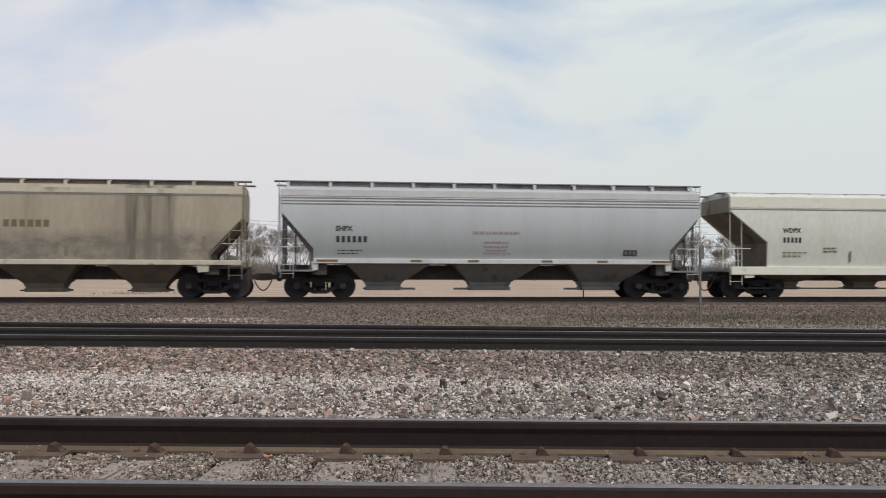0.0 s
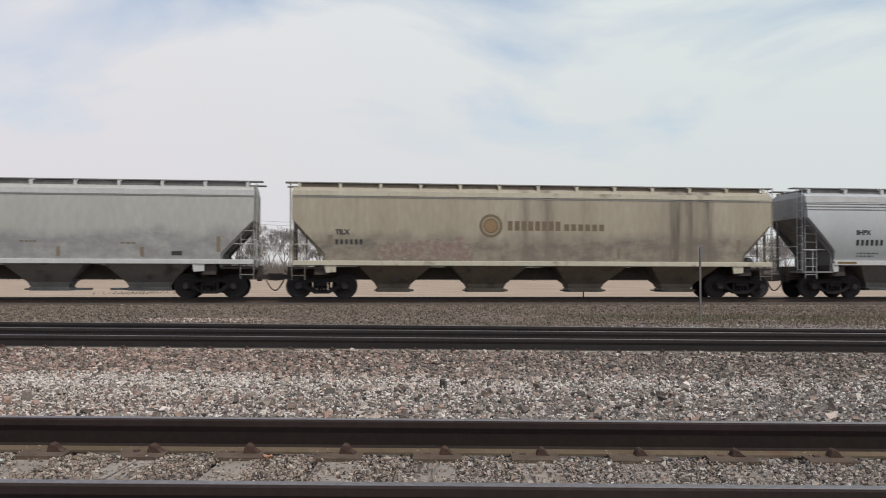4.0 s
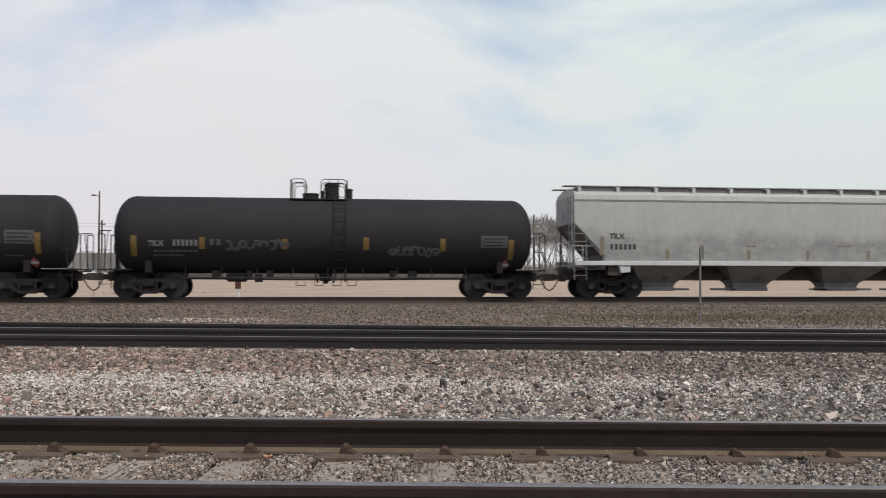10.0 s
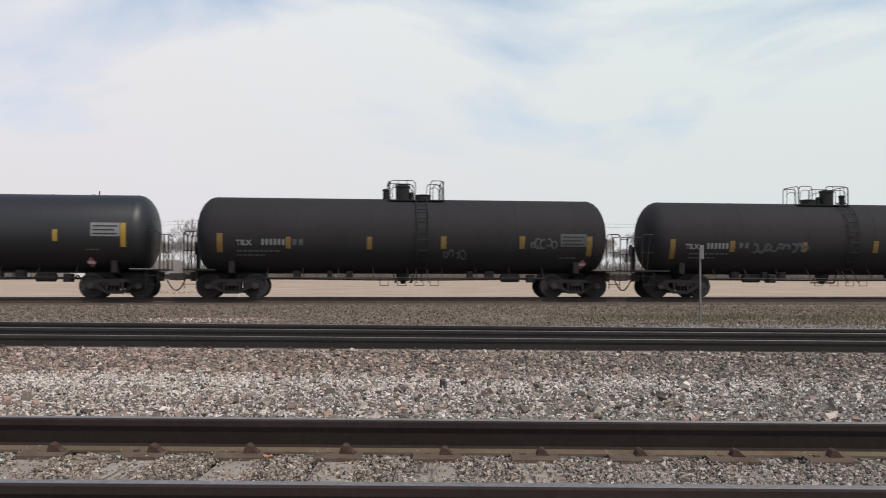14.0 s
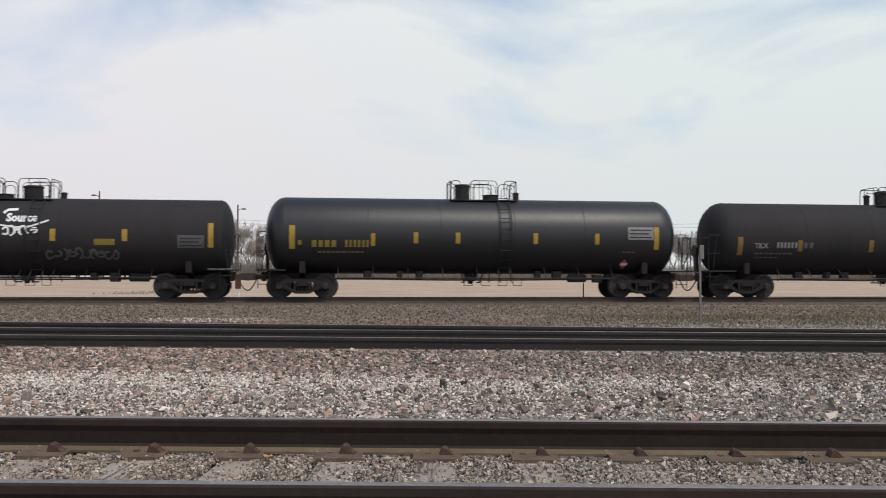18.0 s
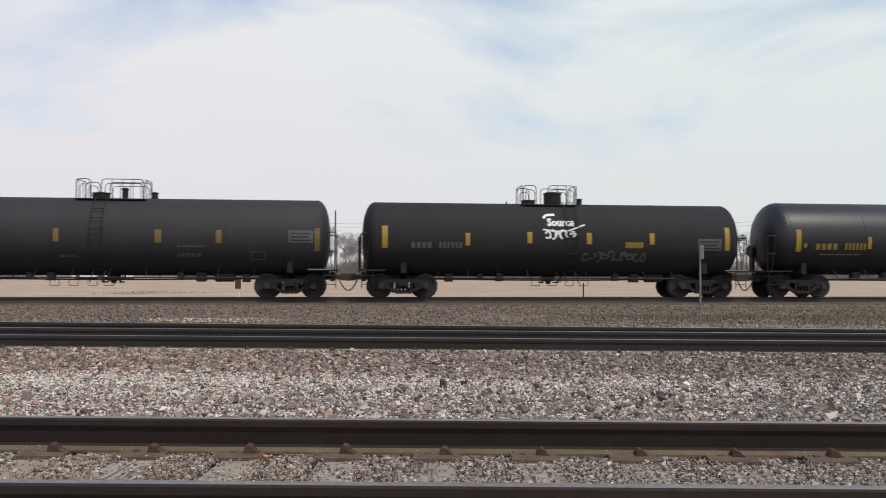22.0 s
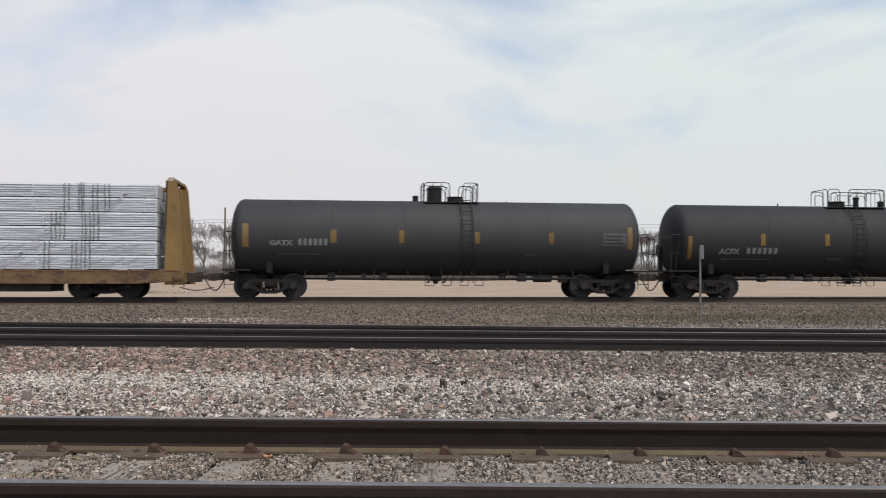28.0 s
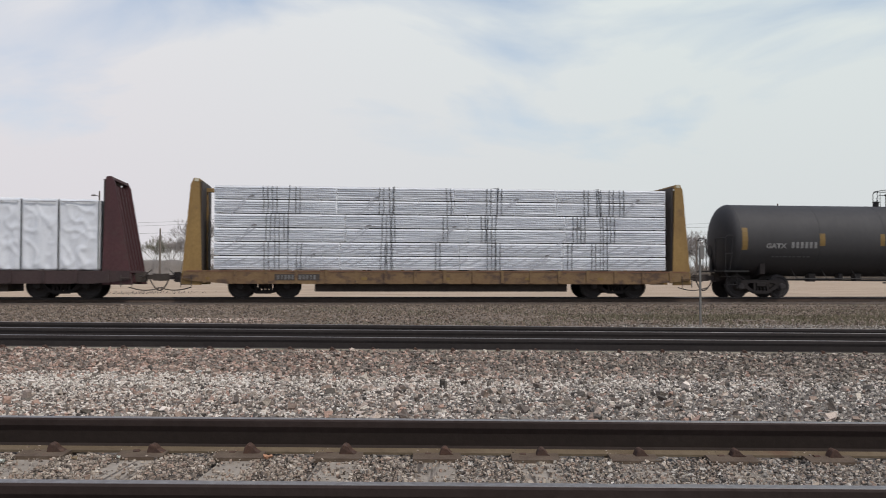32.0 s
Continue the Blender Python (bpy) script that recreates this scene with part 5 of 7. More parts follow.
def hopper_cream():
    spec = dict(label="bright cream covered hopper car with a deep side sill", half=8.53, sill=1.29, sill_h=0.33, eave=4.22, chord=(3.75, 4.2), body="cream", end="end_sheet_beige", trim="cream_trim",
                bay="bay_beige", cut=(6.95, 3.58, 2.3), truck=7.2, platform=1.15, coupled=9.14, board=4.42, bow=0.15, pale_platform=True,
                bays=[(-6.1, -5.1), (-2.4, -1.5), (1.4, 2.3), (5.0, 5.9)], gate=0.2, gate_z=0.34, flare=(1.2, 1.2),
                short_ladder=2.25, plain_trough=True, bare_end=True, lines=(3.66,), train_line=True)
    car, surf = hopper(spec)
    lettering(car, surf, M["dark_mark"], "WDPX", -6.3, 2.72, 0.26)
    bars(car, surf, M["dark_mark"], -6.28, 2.30, 0.85, 0.22, 5)
    lines(car, surf, M["brown_mark"], [(-6.3, -5.2, 1.86, 0.05), (-6.3, -5.5, 1.72, 0.05), (-4.5, -3.9, 2.05, 0.06), (-4.5, -3.9, 1.92, 0.06)])
    for x in (-3.3, -0.2, 2.9):
        bm = bmesh.new()
        patch(bm, surf, x - 0.05, x + 0.05, 1.5, 1.95, 2)
        part("reflector", bm, M["faint_reflector"], car)
    return car


def hopper_grey():
    spec = dict(label="smooth light grey three-bay covered hopper car", half=8.50, sill=1.55, sill_h=0.18, eave=4.27, chord=(4.02, 4.27), body="grey", end="end_sheet_grey", trim="light_trim",
                bay="bay_grey", cut=(7.25, 3.38, 1.95), truck=7.0, platform=1.12, coupled=9.27, board=4.67, bow=0.27, lines=(3.92, 3.80, 3.68), sill_reach=7.25, brackets=11, pale_platform=True,
                bays=[(-5.12, -3.75), (-0.83, 0.75), (3.9, 5.42)], gate=0.62, gate_z=0.30, flare=(0.85, 1.15), handed="rll", pad_side=0.35, pad_w=0.13, edge_strip=0.15)
    car, surf = hopper(spec)
    lettering(car, surf, M["dark_mark"], "SHPX", -6.38, 2.65, 0.27)
    bars(car, surf, M["dark_mark"], -6.36, 2.20, 1.28, 0.24, 6)
    lines(car, surf, M["dark_mark"], [(-6.3, -5.3, 1.86, 0.04), (-6.3, -5.5, 1.74, 0.04)])
    lines(car, surf, M["red_mark"], [(-0.95, 0.95, 2.56, 0.10)])
    lines(car, surf, M["red_mark"], [(-0.5, 0.5, 2.20, 0.06), (-0.5, 0.5, 2.02, 0.06), (-0.4, 0.45, 1.88, 0.05), (-0.5, 0.6, 1.76, 0.04)], "red_print")
    bm = bmesh.new()
    patch(bm, surf, 5.27, 5.85, 1.72, 1.95, 1)
    panel = part("data_panel", bm, M["dark_mark"], car, "small black data panel")
    bm = bmesh.new()
    for i in range(3):
        patch(bm, surf, 5.33 + i * 0.17, 5.44 + i * 0.17, 1.77, 1.90, 1, 0.012)
    part("panel_print", bm, M["white_mark"], panel)
    for x in (-6.7, -3.2, -0.9, 2.1, 4.4, 6.9):
        bm = bmesh.new()
        w = 0.42 if abs(x) > 6 else 0.22
        box(bm, x - w, x + w, -1.612, -1.601, 1.44, 1.52)
        part("reflector", bm, M["old_reflector"], car)
    return car


def hopper_beige():
    spec = dict(label="dirty streaked beige covered hopper car with a round orange logo", half=9.86, sill=1.47, sill_h=0.18, eave=4.24, chord=(4.05, 4.24), body="beige", end="end_sheet_beige", trim="dull_trim",
                bay="bay_beige", cut=(8.60, 3.09, 1.75), truck=8.72, platform=1.22, coupled=10.60, board=4.62, bow=0.05, lines=(3.97,), brackets=13, hatches=10, pad_side=-0.6,
                bays=[(-6.45, -5.2), (-2.72, -1.28), (1.52, 2.88), (5.55, 6.8)], gate=0.2, gate_z=0.23, flare=(0.82, 0.82))
    car, surf = hopper(spec)
    # round logo: a brown disc with a dull ring round an orange middle
    for r0, r1, mat, lift, nm in ((0.0, 0.47, M["brown_mark"], 0.006, "logo_disc"), (0.30, 0.37, M["logo_tan"], 0.010, "logo_ring"), (0.0, 0.24, M["orange_mark"], 0.010, "logo_middle")):
        bm = bmesh.new()
        n = 26
        prev = None
        for i in range(n + 1):
            t = 2 * math.pi * i / n
            cur = [bm.verts.new(surf.at(-1.99 + r * math.cos(t), 2.9 + r * math.sin(t), lift)) for r in (r0 if r0 else 0.001, r1)]
            if prev:
                bm.faces.new((prev[0], prev[1], cur[1], cur[0]))
            prev = cur
        part(nm, bm, mat, car, "round orange and brown logo" if nm == "logo_disc" else "")
    bars(car, surf, M["brown_mark"], -1.30, 2.72, 2.25, 0.38, 8, "wordmark", 0.7)
    bars(car, surf, M["brown_mark"], 1.02, 2.72, 1.75, 0.27, 6, "wordmark", 0.7)
    lettering(car, surf, M["dark_mark"], "TILX", -8.2, 2.52, 0.27)
    bars(car, surf, M["dark_mark"], -8.2, 2.12, 1.15, 0.20, 6)
    bm = bmesh.new()
    patch(bm, surf, -8.50, -8.30, 2.15, 2.5, 2)
    part("reflector", bm, M["faint_reflector"], car)
    bm = bmesh.new()
    patch(bm, surf, 8.35, 8.52, 1.9, 2.4, 2)
    part("reflector", bm, M["faint_reflector"], car)
    scrawl(car, surf, M["graffiti_red"], -6.5, 1.52, 3.7, 0.80, 4, 11, 0.22, "graffiti")
    scrawl(car, surf, M["graffiti_red"], -5.6, 1.6, 2.6, 0.7, 14, 8, 0.20, "graffiti")
    for x in (-2.9, -0.6, 3.3, 5.6):
        bm = bmesh.new()
        patch(bm, surf, x - 0.06, x + 0.06, 1.6, 2.0, 2)
        part("reflector", bm, M["faint_reflector"], car)
    return car


def hopper_pale():
    spec = dict(label="pale grey four-bay covered hopper car with darker, greyer lower sides", half=10.0, sill=1.50, sill_h=0.17, eave=4.22, chord=(4.02, 4.22), body="pale_grey", end="end_sheet_grey", trim="light_trim",
                bay="bay_grey", cut=(8.75, 3.05, 1.75), truck=8.30, platform=1.22, coupled=10.77, board=4.63, bow=0.05, lines=(3.95,), brackets=13, hatches=10, pad_side=-0.7,
                bays=[(-6.8, -5.45), (-2.75, -1.3), (1.38, 2.8), (5.1, 6.7)], gate=0.72, gate_z=0.28, flare=(0.75, 0.85), handed="rlrl")
    car, surf = hopper(spec)
    lettering(car, surf, M["dark_mark"], "TILX", -8.55, 2.42, 0.30)
    bars(car, surf, M["dark_mark"], -8.52, 1.98, 1.15, 0.22, 6)
    bm = bmesh.new()
    patch(bm, surf, 6.9, 7.3, 1.66, 1.82, 1)
    part("data_panel", bm, M["dark_mark"], car)
    bm = bmesh.new()
    patch(bm, surf, -8.95, -8.78, 1.75, 2.5, 2)
    part("reflector", bm, M["faint_reflector"], car)
    bm = bmesh.new()
    patch(bm, surf, 8.60, 8.75, 1.8, 2.4, 2)
    part("reflector", bm, M["faint_reflector"], car)
    for x in (-6.1, -2.6, 0.0, 2.7, 5.8):
        bm = bmesh.new()
        patch(bm, surf, x - 0.07, x + 0.07, 1.6, 1.98, 2)
        part("reflector", bm, M["faint_reflector"], car)
    lines(car, surf, M["brown_mark"], [(-2.7, -2.3, 2.12, 0.05), (1.3, 1.9, 2.15, 0.05), (5.0, 5.6, 2.1, 0.05)])
    return car


# ---- tank cars ----
def tank_car(spec):
    car = empty("tank_car")
    tagged(car, spec["label"], "tank car", "freight cars of the train")
    H, z0, z1 = spec["half"], spec["low"], spec["top"]
    R, zc = (z1 - z0) / 2, (z1 + z0) / 2
    paint = M[spec.get("paint", "black_tank")]
    bm = bmesh.new()
    head = spec.get("head", 0.80)
    prof = []
    for i in range(9):
        t = math.pi / 2 * i / 8
        prof.append((-H + head - head * math.cos(t), max(0.02, R * math.sin(t) ** 0.82)))
    full = prof + [(x, R) for x in (-4.0, -1.2, 1.2, 4.0)] + [(-x, r) for x, r in reversed(prof)]
    turned(bm, full, "x", (0, 0, zc), 48)
    part("tank", bm, paint, car, smooth=True)
    surf = Round(R, zc)
    # welded ring seams
    for x in (-H + head, -4.4, -1.5, 1.5, 4.4, H - head):
        bm = bmesh.new()
        turned(bm, [(x - 0.02, R - 0.02), (x - 0.012, R + 0.007), (x + 0.012, R + 0.007), (x + 0.02, R - 0.02)], "x", (0, 0, zc), 48)
        part("weld_seam", bm, paint, car, smooth=True)
    tx = spec["truck"]
    reach = spec["coupled"]
    for s in (-1, 1):
        bm = bmesh.new()
        x0, x1 = sorted((s * (tx - 1.3), s * (reach - 0.75)))
        box(bm, x0, x1, -0.32, 0.32, 0.72, 1.10)
        part("stub_sill", bm, M["tank_under"], car)
        bm = bmesh.new()
        prism_x(bm, [(-1.20, 1.0), (-1.20, 1.46), (-1.12, 1.46), (-0.90, 1.15), (0.90, 1.15), (1.12, 1.46), (1.20, 1.46), (1.20, 1.0), (0.4, 0.80), (-0.4, 0.80)], s * tx - 0.11, s * tx + 0.11)
        part("saddle_bolster", bm, M["truck"], car)
        bm = bmesh.new()
        x0, x1 = sorted((s * (H - 0.85), s * (reach - 0.42)))
        box(bm, x0, x1, -1.48, 1.48, 1.08, 1.14)
        part("end_platform", bm, M["fittings"], car)
        # pale strip paints the sunlit top edge of the platform
        if s > 0:
            part("platform_edge", box(bmesh.new(), x0, H + 0.12, -1.505, -1.482, 1.12, 1.15), M["sunlit_edge"], car, "pale strip painted as the sunlit edge of the end platform")
        xr, xi = s * (reach - 0.46), s * (H - 0.15)
        for y in (-1.45, 1.45):
            bm = bmesh.new()
            yi = 0.5 if y > 0 else -0.5
            rods(bm, [(xr, y, 1.05), (xr, y, 2.50), (xr - s * 0.08, y, 2.60), (xi, y, 2.60)], 0.02, 5)
            rod(bm, (xr, y, 1.85), (xi, y, 1.85), 0.014, 5)
            rod(bm, (s * (reach - 0.64), y, 1.05), (s * (reach - 0.82), y, 2.60), 0.016, 5)
            rods(bm, [(xr, y, 2.50), (xr, yi, 2.50), (xr, yi, 1.05)], 0.02, 5)
            part("end_handrail", bm, M["fittings"], car)
        ladder(car, M["fittings"], s * (reach - 0.95), s * (reach - 0.50), -1.47, 0.38, 1.05, 2, 0.018, "step")
        coupler(car, reach, s)
        truck(car, s * tx)
    # hand brake at one end
    bm = bmesh.new()
    turned(bm, [(0.0, 0.27), (0.04, 0.27)], "x", (-(reach - 0.62), 0.55, 2.0), 16)
    box(bm, -(reach - 0.66), -(reach - 0.80), 0.42, 0.68, 1.07, 2.15)
    part("hand_brake", bm, M["fittings"], car)
    # long side handrail and brake pipe below the tank
    bm = bmesh.new()
    for y in (-1.42,):
        rod(bm, (-tx + 1.35, y, 0.80), (tx - 1.35, y, 0.80), 0.024, 5)
    part("side_handrail", bm, M["fittings"], car)
    for i in range(9):
        x = -tx + 1.4 + (2 * tx - 2.8) * i / 8
        bm = bmesh.new()
        rod(bm, (x, -1.42, 0.80), (x, -0.88, zc - R * 0.78), 0.016, 5)
        part("handrail_bracket", bm, M["fittings"], car)
    # stirrup steps below the ladder and small hangers under the tank
    for dx in (-0.95, -0.25, 0.45, 1.05):
        bm = bmesh.new()
        x = spec["man"] + dx
        rods(bm, [(x - 0.17, -1.42, 0.80), (x - 0.17, -1.42, 0.50), (x + 0.17, -1.42, 0.50), (x + 0.17, -1.42, 0.80)], 0.012, 5)
        part("stirrup_step", bm, M["fittings"], car)
    for dx, w, h in ((-4.4, 0.16, 0.22), (-3.1, 0.10, 0.16), (-2.3, 0.14, 0.2), (2.6, 0.12, 0.18), (3.4, 0.18, 0.24)):
        bm = bmesh.new()
        box(bm, dx - w, dx + w, -0.8, -0.45, z0 - h, z0 + 0.12)
        bmesh.ops.bevel(bm, geom=bm.edges[:], offset=0.02, segments=1, affect="EDGES")
        part("valve_bracket", bm, M["tank_under"], car)
    bm = bmesh.new()
    rods(bm, [(-tx + 0.5, -0.5, 0.78), (-1.5, -0.55, 0.72), (1.5, -0.55, 0.72), (tx - 0.5, -0.5, 0.78)], 0.03, 6)
    part("brake_pipe", bm, M["tank_under"], car)
    bm = bmesh.new()
    turned(bm, [(-0.42, 0.08), (-0.36, 0.17), (0.36, 0.17), (0.42, 0.08)], "x", (spec.get("reservoir", 4.3), -0.5, 0.80), 14)
    box(bm, spec.get("reservoir", 4.3) + 0.7, spec.get("reservoir", 4.3) + 1.0, -0.75, -0.3, 0.62, 0.95)
    part("air_reservoir", bm, M["tank_under"], car)
    # bottom outlet
    bm = bmesh.new()
    turned(bm, [(0.56, 0.09), (0.66, 0.12), (0.68, 0.24), (z0 + 0.12, 0.30)], "z", (spec.get("outlet", -0.1), 0, 0), 16)
    for dx in (-0.45, 0.45):
        rods(bm, [(spec.get("outlet", -0.1) + dx, -0.4, z0 + 0.05), (spec.get("outlet", -0.1) + dx * 0.7, -0.4, 0.62), (spec.get("outlet", -0.1) + dx * 0.7, 0.4, 0.62)], 0.03, 5)
    part("bottom_outlet", bm, M["tank_under"], car)
    # ladder over the middle of the near and far flanks
    mx = spec["man"]
    for s in (-1, 1):
        first = None
        for lx in (mx + 0.35, mx + 0.80):
            pts = []
            for i in range(10):
                ang = -0.95 + (0.95 + 1.25) * i / 9
                pts.append((lx, s * (R + 0.13) * math.cos(ang), zc + (R + 0.13) * math.sin(ang)))
            pts = [(lx, s * 1.5, 0.62)] + pts
            bm = bmesh.new()
            rods(bm, pts, 0.02, 5)
            first = part("stile", bm, M["dark_tank"], first) if first else part("ladder", bm, M["dark_tank"], car)
            first = first if first.parent is car else first.parent
        for i in range(9):
            ang = -0.9 + 2.1 * i / 8
            y, z = s * (R + 0.13) * math.cos(ang), zc + (R + 0.13) * math.sin(ang)
            bm = bmesh.new()
            rod(bm, (mx + 0.35, y, z), (mx + 0.80, y, z), 0.016, 5)
            part("rung", bm, M["dark_tank"], first)
    # platform, rails and fittings on top
    p0, p1 = spec["deck"]
    bm = bmesh.new()
    box(bm, p0, p1, -0.72, 0.72, z1 - 0.10, z1 - 0.07)
    for x in (p0 + 0.1, (p0 + p1) / 2, p1 - 0.1):
        for y in (-0.66, 0.66):
            rod(bm, (x, y, z1 - 0.08), (x, y, zc + R * 0.86), 0.03, 5)
    part("top_platform", bm, M["fittings"], car)
    zr = z1 + spec.get("rail_h", 0.72)

    def hoop(x0, x1, y0, y1, top, r):
        """A bent-tube guard rail with rounded shoulders."""
        bm = bmesh.new()
        ends = [Vector((x0, y0, 0)), Vector((x1, y1, 0))]
        run = (ends[1] - ends[0]).normalized()
        pts = [ends[0] + Vector((0, 0, z1 - 0.08)), ends[0] + Vector((0, 0, top - 0.14))]
        pts += [ends[0] + run * 0.04 + Vector((0, 0, top - 0.045)), ends[0] + run * 0.13 + Vector((0, 0, top))]
        pts += [ends[1] - run * 0.13 + Vector((0, 0, top)), ends[1] - run * 0.04 + Vector((0, 0, top - 0.045))]
        pts += [ends[1] + Vector((0, 0, top - 0.14)), ends[1] + Vector((0, 0, z1 - 0.08))]
        rods(bm, pts, r, 5)
        part("top_handrail", bm, M["fittings"], car)

    for y in (-0.70, 0.70):
        for a_, b_ in spec["rails"]:
            hoop(a_, b_, y, y, zr, 0.017)
            hoop(a_ + 0.12, b_ - 0.05, y * 0.86, y * 0.86, zr - 0.16, 0.014)
            n = max(1, int(round((b_ - a_) / 0.40)))
            for i in range(1, n):
                x = a_ + (b_ - a_) * i / n
                bm = bmesh.new()
                rod(bm, (x, y, z1 - 0.08), (x, y, zr), 0.012, 5)
                part("rail_post", bm, M["fittings"], car)
    for x in (p0 + 0.04, p1 - 0.04):
        hoop(x, x, -0.68, 0.68, zr, 0.017)
        for y in (-0.34, 0.34):
            bm = bmesh.new()
            rod(bm, (x, y, z1 - 0.08), (x, y, zr), 0.012, 5)
            part("rail_post", bm, M["fittings"], car)
    for x, r, h, nm in spec["domes"]:
        bm = bmesh.new()
        turned(bm, [(z1 - 0.15, r), (z1 + h * 0.8, r), (z1 + h * 0.82, r + 0.03), (z1 + h * 0.92, r + 0.03), (z1 + h, r * 0.8), (z1 + h + 0.02, 0.03)], "z", (x, 0, 0), 22)
        part(nm, bm, M["fittings"], car)
    # reflectors
    for x, z, w, h in spec["reflectors"]:
        bm = bmesh.new()
        patch(bm, surf, x - w / 2, x + w / 2, z - h / 2, z + h / 2, 5)
        part("reflector", bm, M[spec.get("reflector", "old_reflector")], car)
    # hazard placard and data panel
    if "placard" in spec:
        x, z = spec["placard"]
        bm = bmesh.new()
        pts = [surf.at(x - 0.2, z, 0.02), surf.at(x, z - 0.2, 0.02), surf.at(x + 0.2, z, 0.02), surf.at(x, z + 0.2, 0.02)]
        vs = [bm.verts.new(p) for p in pts]
        bm.faces.new(vs)
        pl = part("placard", bm, M["placard_red"], car, "red and white diamond placard")
        bm = bmesh.new()
        vs = [bm.verts.new(p) for p in (surf.at(x - 0.13, z - 0.05, 0.03), surf.at(x + 0.13, z - 0.05, 0.03), surf.at(x + 0.13, z + 0.05, 0.03), surf.at(x - 0.13, z + 0.05, 0.03))]
        bm.faces.new(vs)
        part("placard_band", bm, M["spray_white"], pl)
    for x0, x1, za, zb, mat in spec.get("panels", ()):
        bm = bmesh.new()
        patch(bm, surf, x0, x1, za, zb, 5)
        pn = part("data_panel", bm, M[mat], car, "grey stencilled data panel")
        bm = bmesh.new()
        for i in range(3):
            zz = zb - (zb - za) * (0.2 + 0.28 * i)
            patch(bm, surf, x0 + 0.08, x1 - 0.1 - 0.1 * (i % 2), zz - 0.05, zz, 1, 0.012)
        part("panel_print", bm, M["black_tank"], pn)
    return car, surf


RAILS_A = dict(deck=(-0.75, 1.55), rails=[(-0.70, 0.35), (0.95, 1.5)], domes=[(-0.82, 0.12, 0.42, "valve"), (-0.12, 0.29, 0.60, "manway_cover"), (0.72, 0.33, 0.20, "dome_lid"), (0.25, 0.08, 0.3, "valve")])
RAILS_B = dict(deck=(-1.55, 0.80), rails=[(-1.5, -0.90), (-0.30, 0.72)], domes=[(0.86, 0.12, 0.40, "valve"), (0.14, 0.29, 0.62, "manway_cover"), (-0.72, 0.33, 0.20, "dome_lid"), (-0.25, 0.08, 0.3, "valve")])
FIVE = [(-7.35, 2.16, 0.22, 0.75), (-4.72, 2.18, 0.20, 0.46), (-1.54, 2.18, 0.20, 0.50), (1.42, 2.22, 0.22, 0.50), (4.61, 2.24, 0.22, 0.50), (7.40, 2.10, 0.22, 0.80)]


def tank_4():
    spec = dict(label="matt black tank car with faded scrawled graffiti", half=8.39, low=0.97, top=4.05, truck=6.92, coupled=9.18, man=-0.1, paint="dark_tank", **RAILS_B,
                reflectors=[(-7.42, 2.02, 0.22, 0.80), (-4.85, 2.14, 0.22, 0.46), (-1.68, 2.12, 0.2, 0.4), (1.50, 2.15, 0.22, 0.5), (4.56, 2.12, 0.22, 0.5), (7.33, 1.95, 0.22, 0.8)],
                placard=(7.15, 1.35), panels=[(6.10, 7.18, 2.02, 2.50, "grey_mark")], reservoir=-3.6)
    car, surf = tank_car(spec)
    lettering(car, surf, M["white_mark"], "TILX", -6.88, 2.03, 0.28)
    bars(car, surf, M["white_mark"], -5.95, 2.03, 0.98, 0.24, 6)
    bars(car, surf, M["grey_mark"], -4.55, 2.06, 0.5, 0.24, 2, "class_bars")
    lines(car, surf, M["grey_mark"], [(-6.7, -5.0, 1.80, 0.07), (-6.7, -5.5, 1.64, 0.06)])
    scrawl(car, surf, M["spray_grey"], -4.0, 1.88, 2.5, 0.42, 21, 9, 0.09)
    scrawl(car, surf, M["grey_mark"], 2.45, 1.68, 1.95, 0.36, 22, 7, 0.09)
    return car


def tank_5():
    spec = dict(label="matt black tank car with white reporting marks", half=8.39, low=0.97, top=4.05, truck=6.92, coupled=9.17, man=0.0, paint="dark_tank", **RAILS_A,
                reflectors=FIVE, placard=(7.19, 1.38), panels=[(6.19, 7.28, 2.08, 2.60, "grey_mark")])
    car, surf = tank_car(spec)
    lettering(car, surf, M["white_mark"], "TILX", -6.72, 2.08, 0.28)
    bars(car, surf, M["white_mark"], -5.75, 2.08, 0.95, 0.24, 6)
    bars(car, surf, M["grey_mark"], -4.55, 2.08, 0.5, 0.24, 2, "class_bars")
    lines(car, surf, M["grey_mark"], [(-6.7, -5.0, 1.82, 0.07), (-6.7, -5.6, 1.66, 0.06), (6.2, 6.9, 1.6, 0.06)])
    scrawl(car, surf, M["grey_mark"], 4.95, 1.95, 1.1, 0.5, 31, 5, 0.06)
    scrawl(car, surf, M["spray_grey"], 1.4, 1.55, 0.9, 0.4, 32, 4, 0.08)
    return car


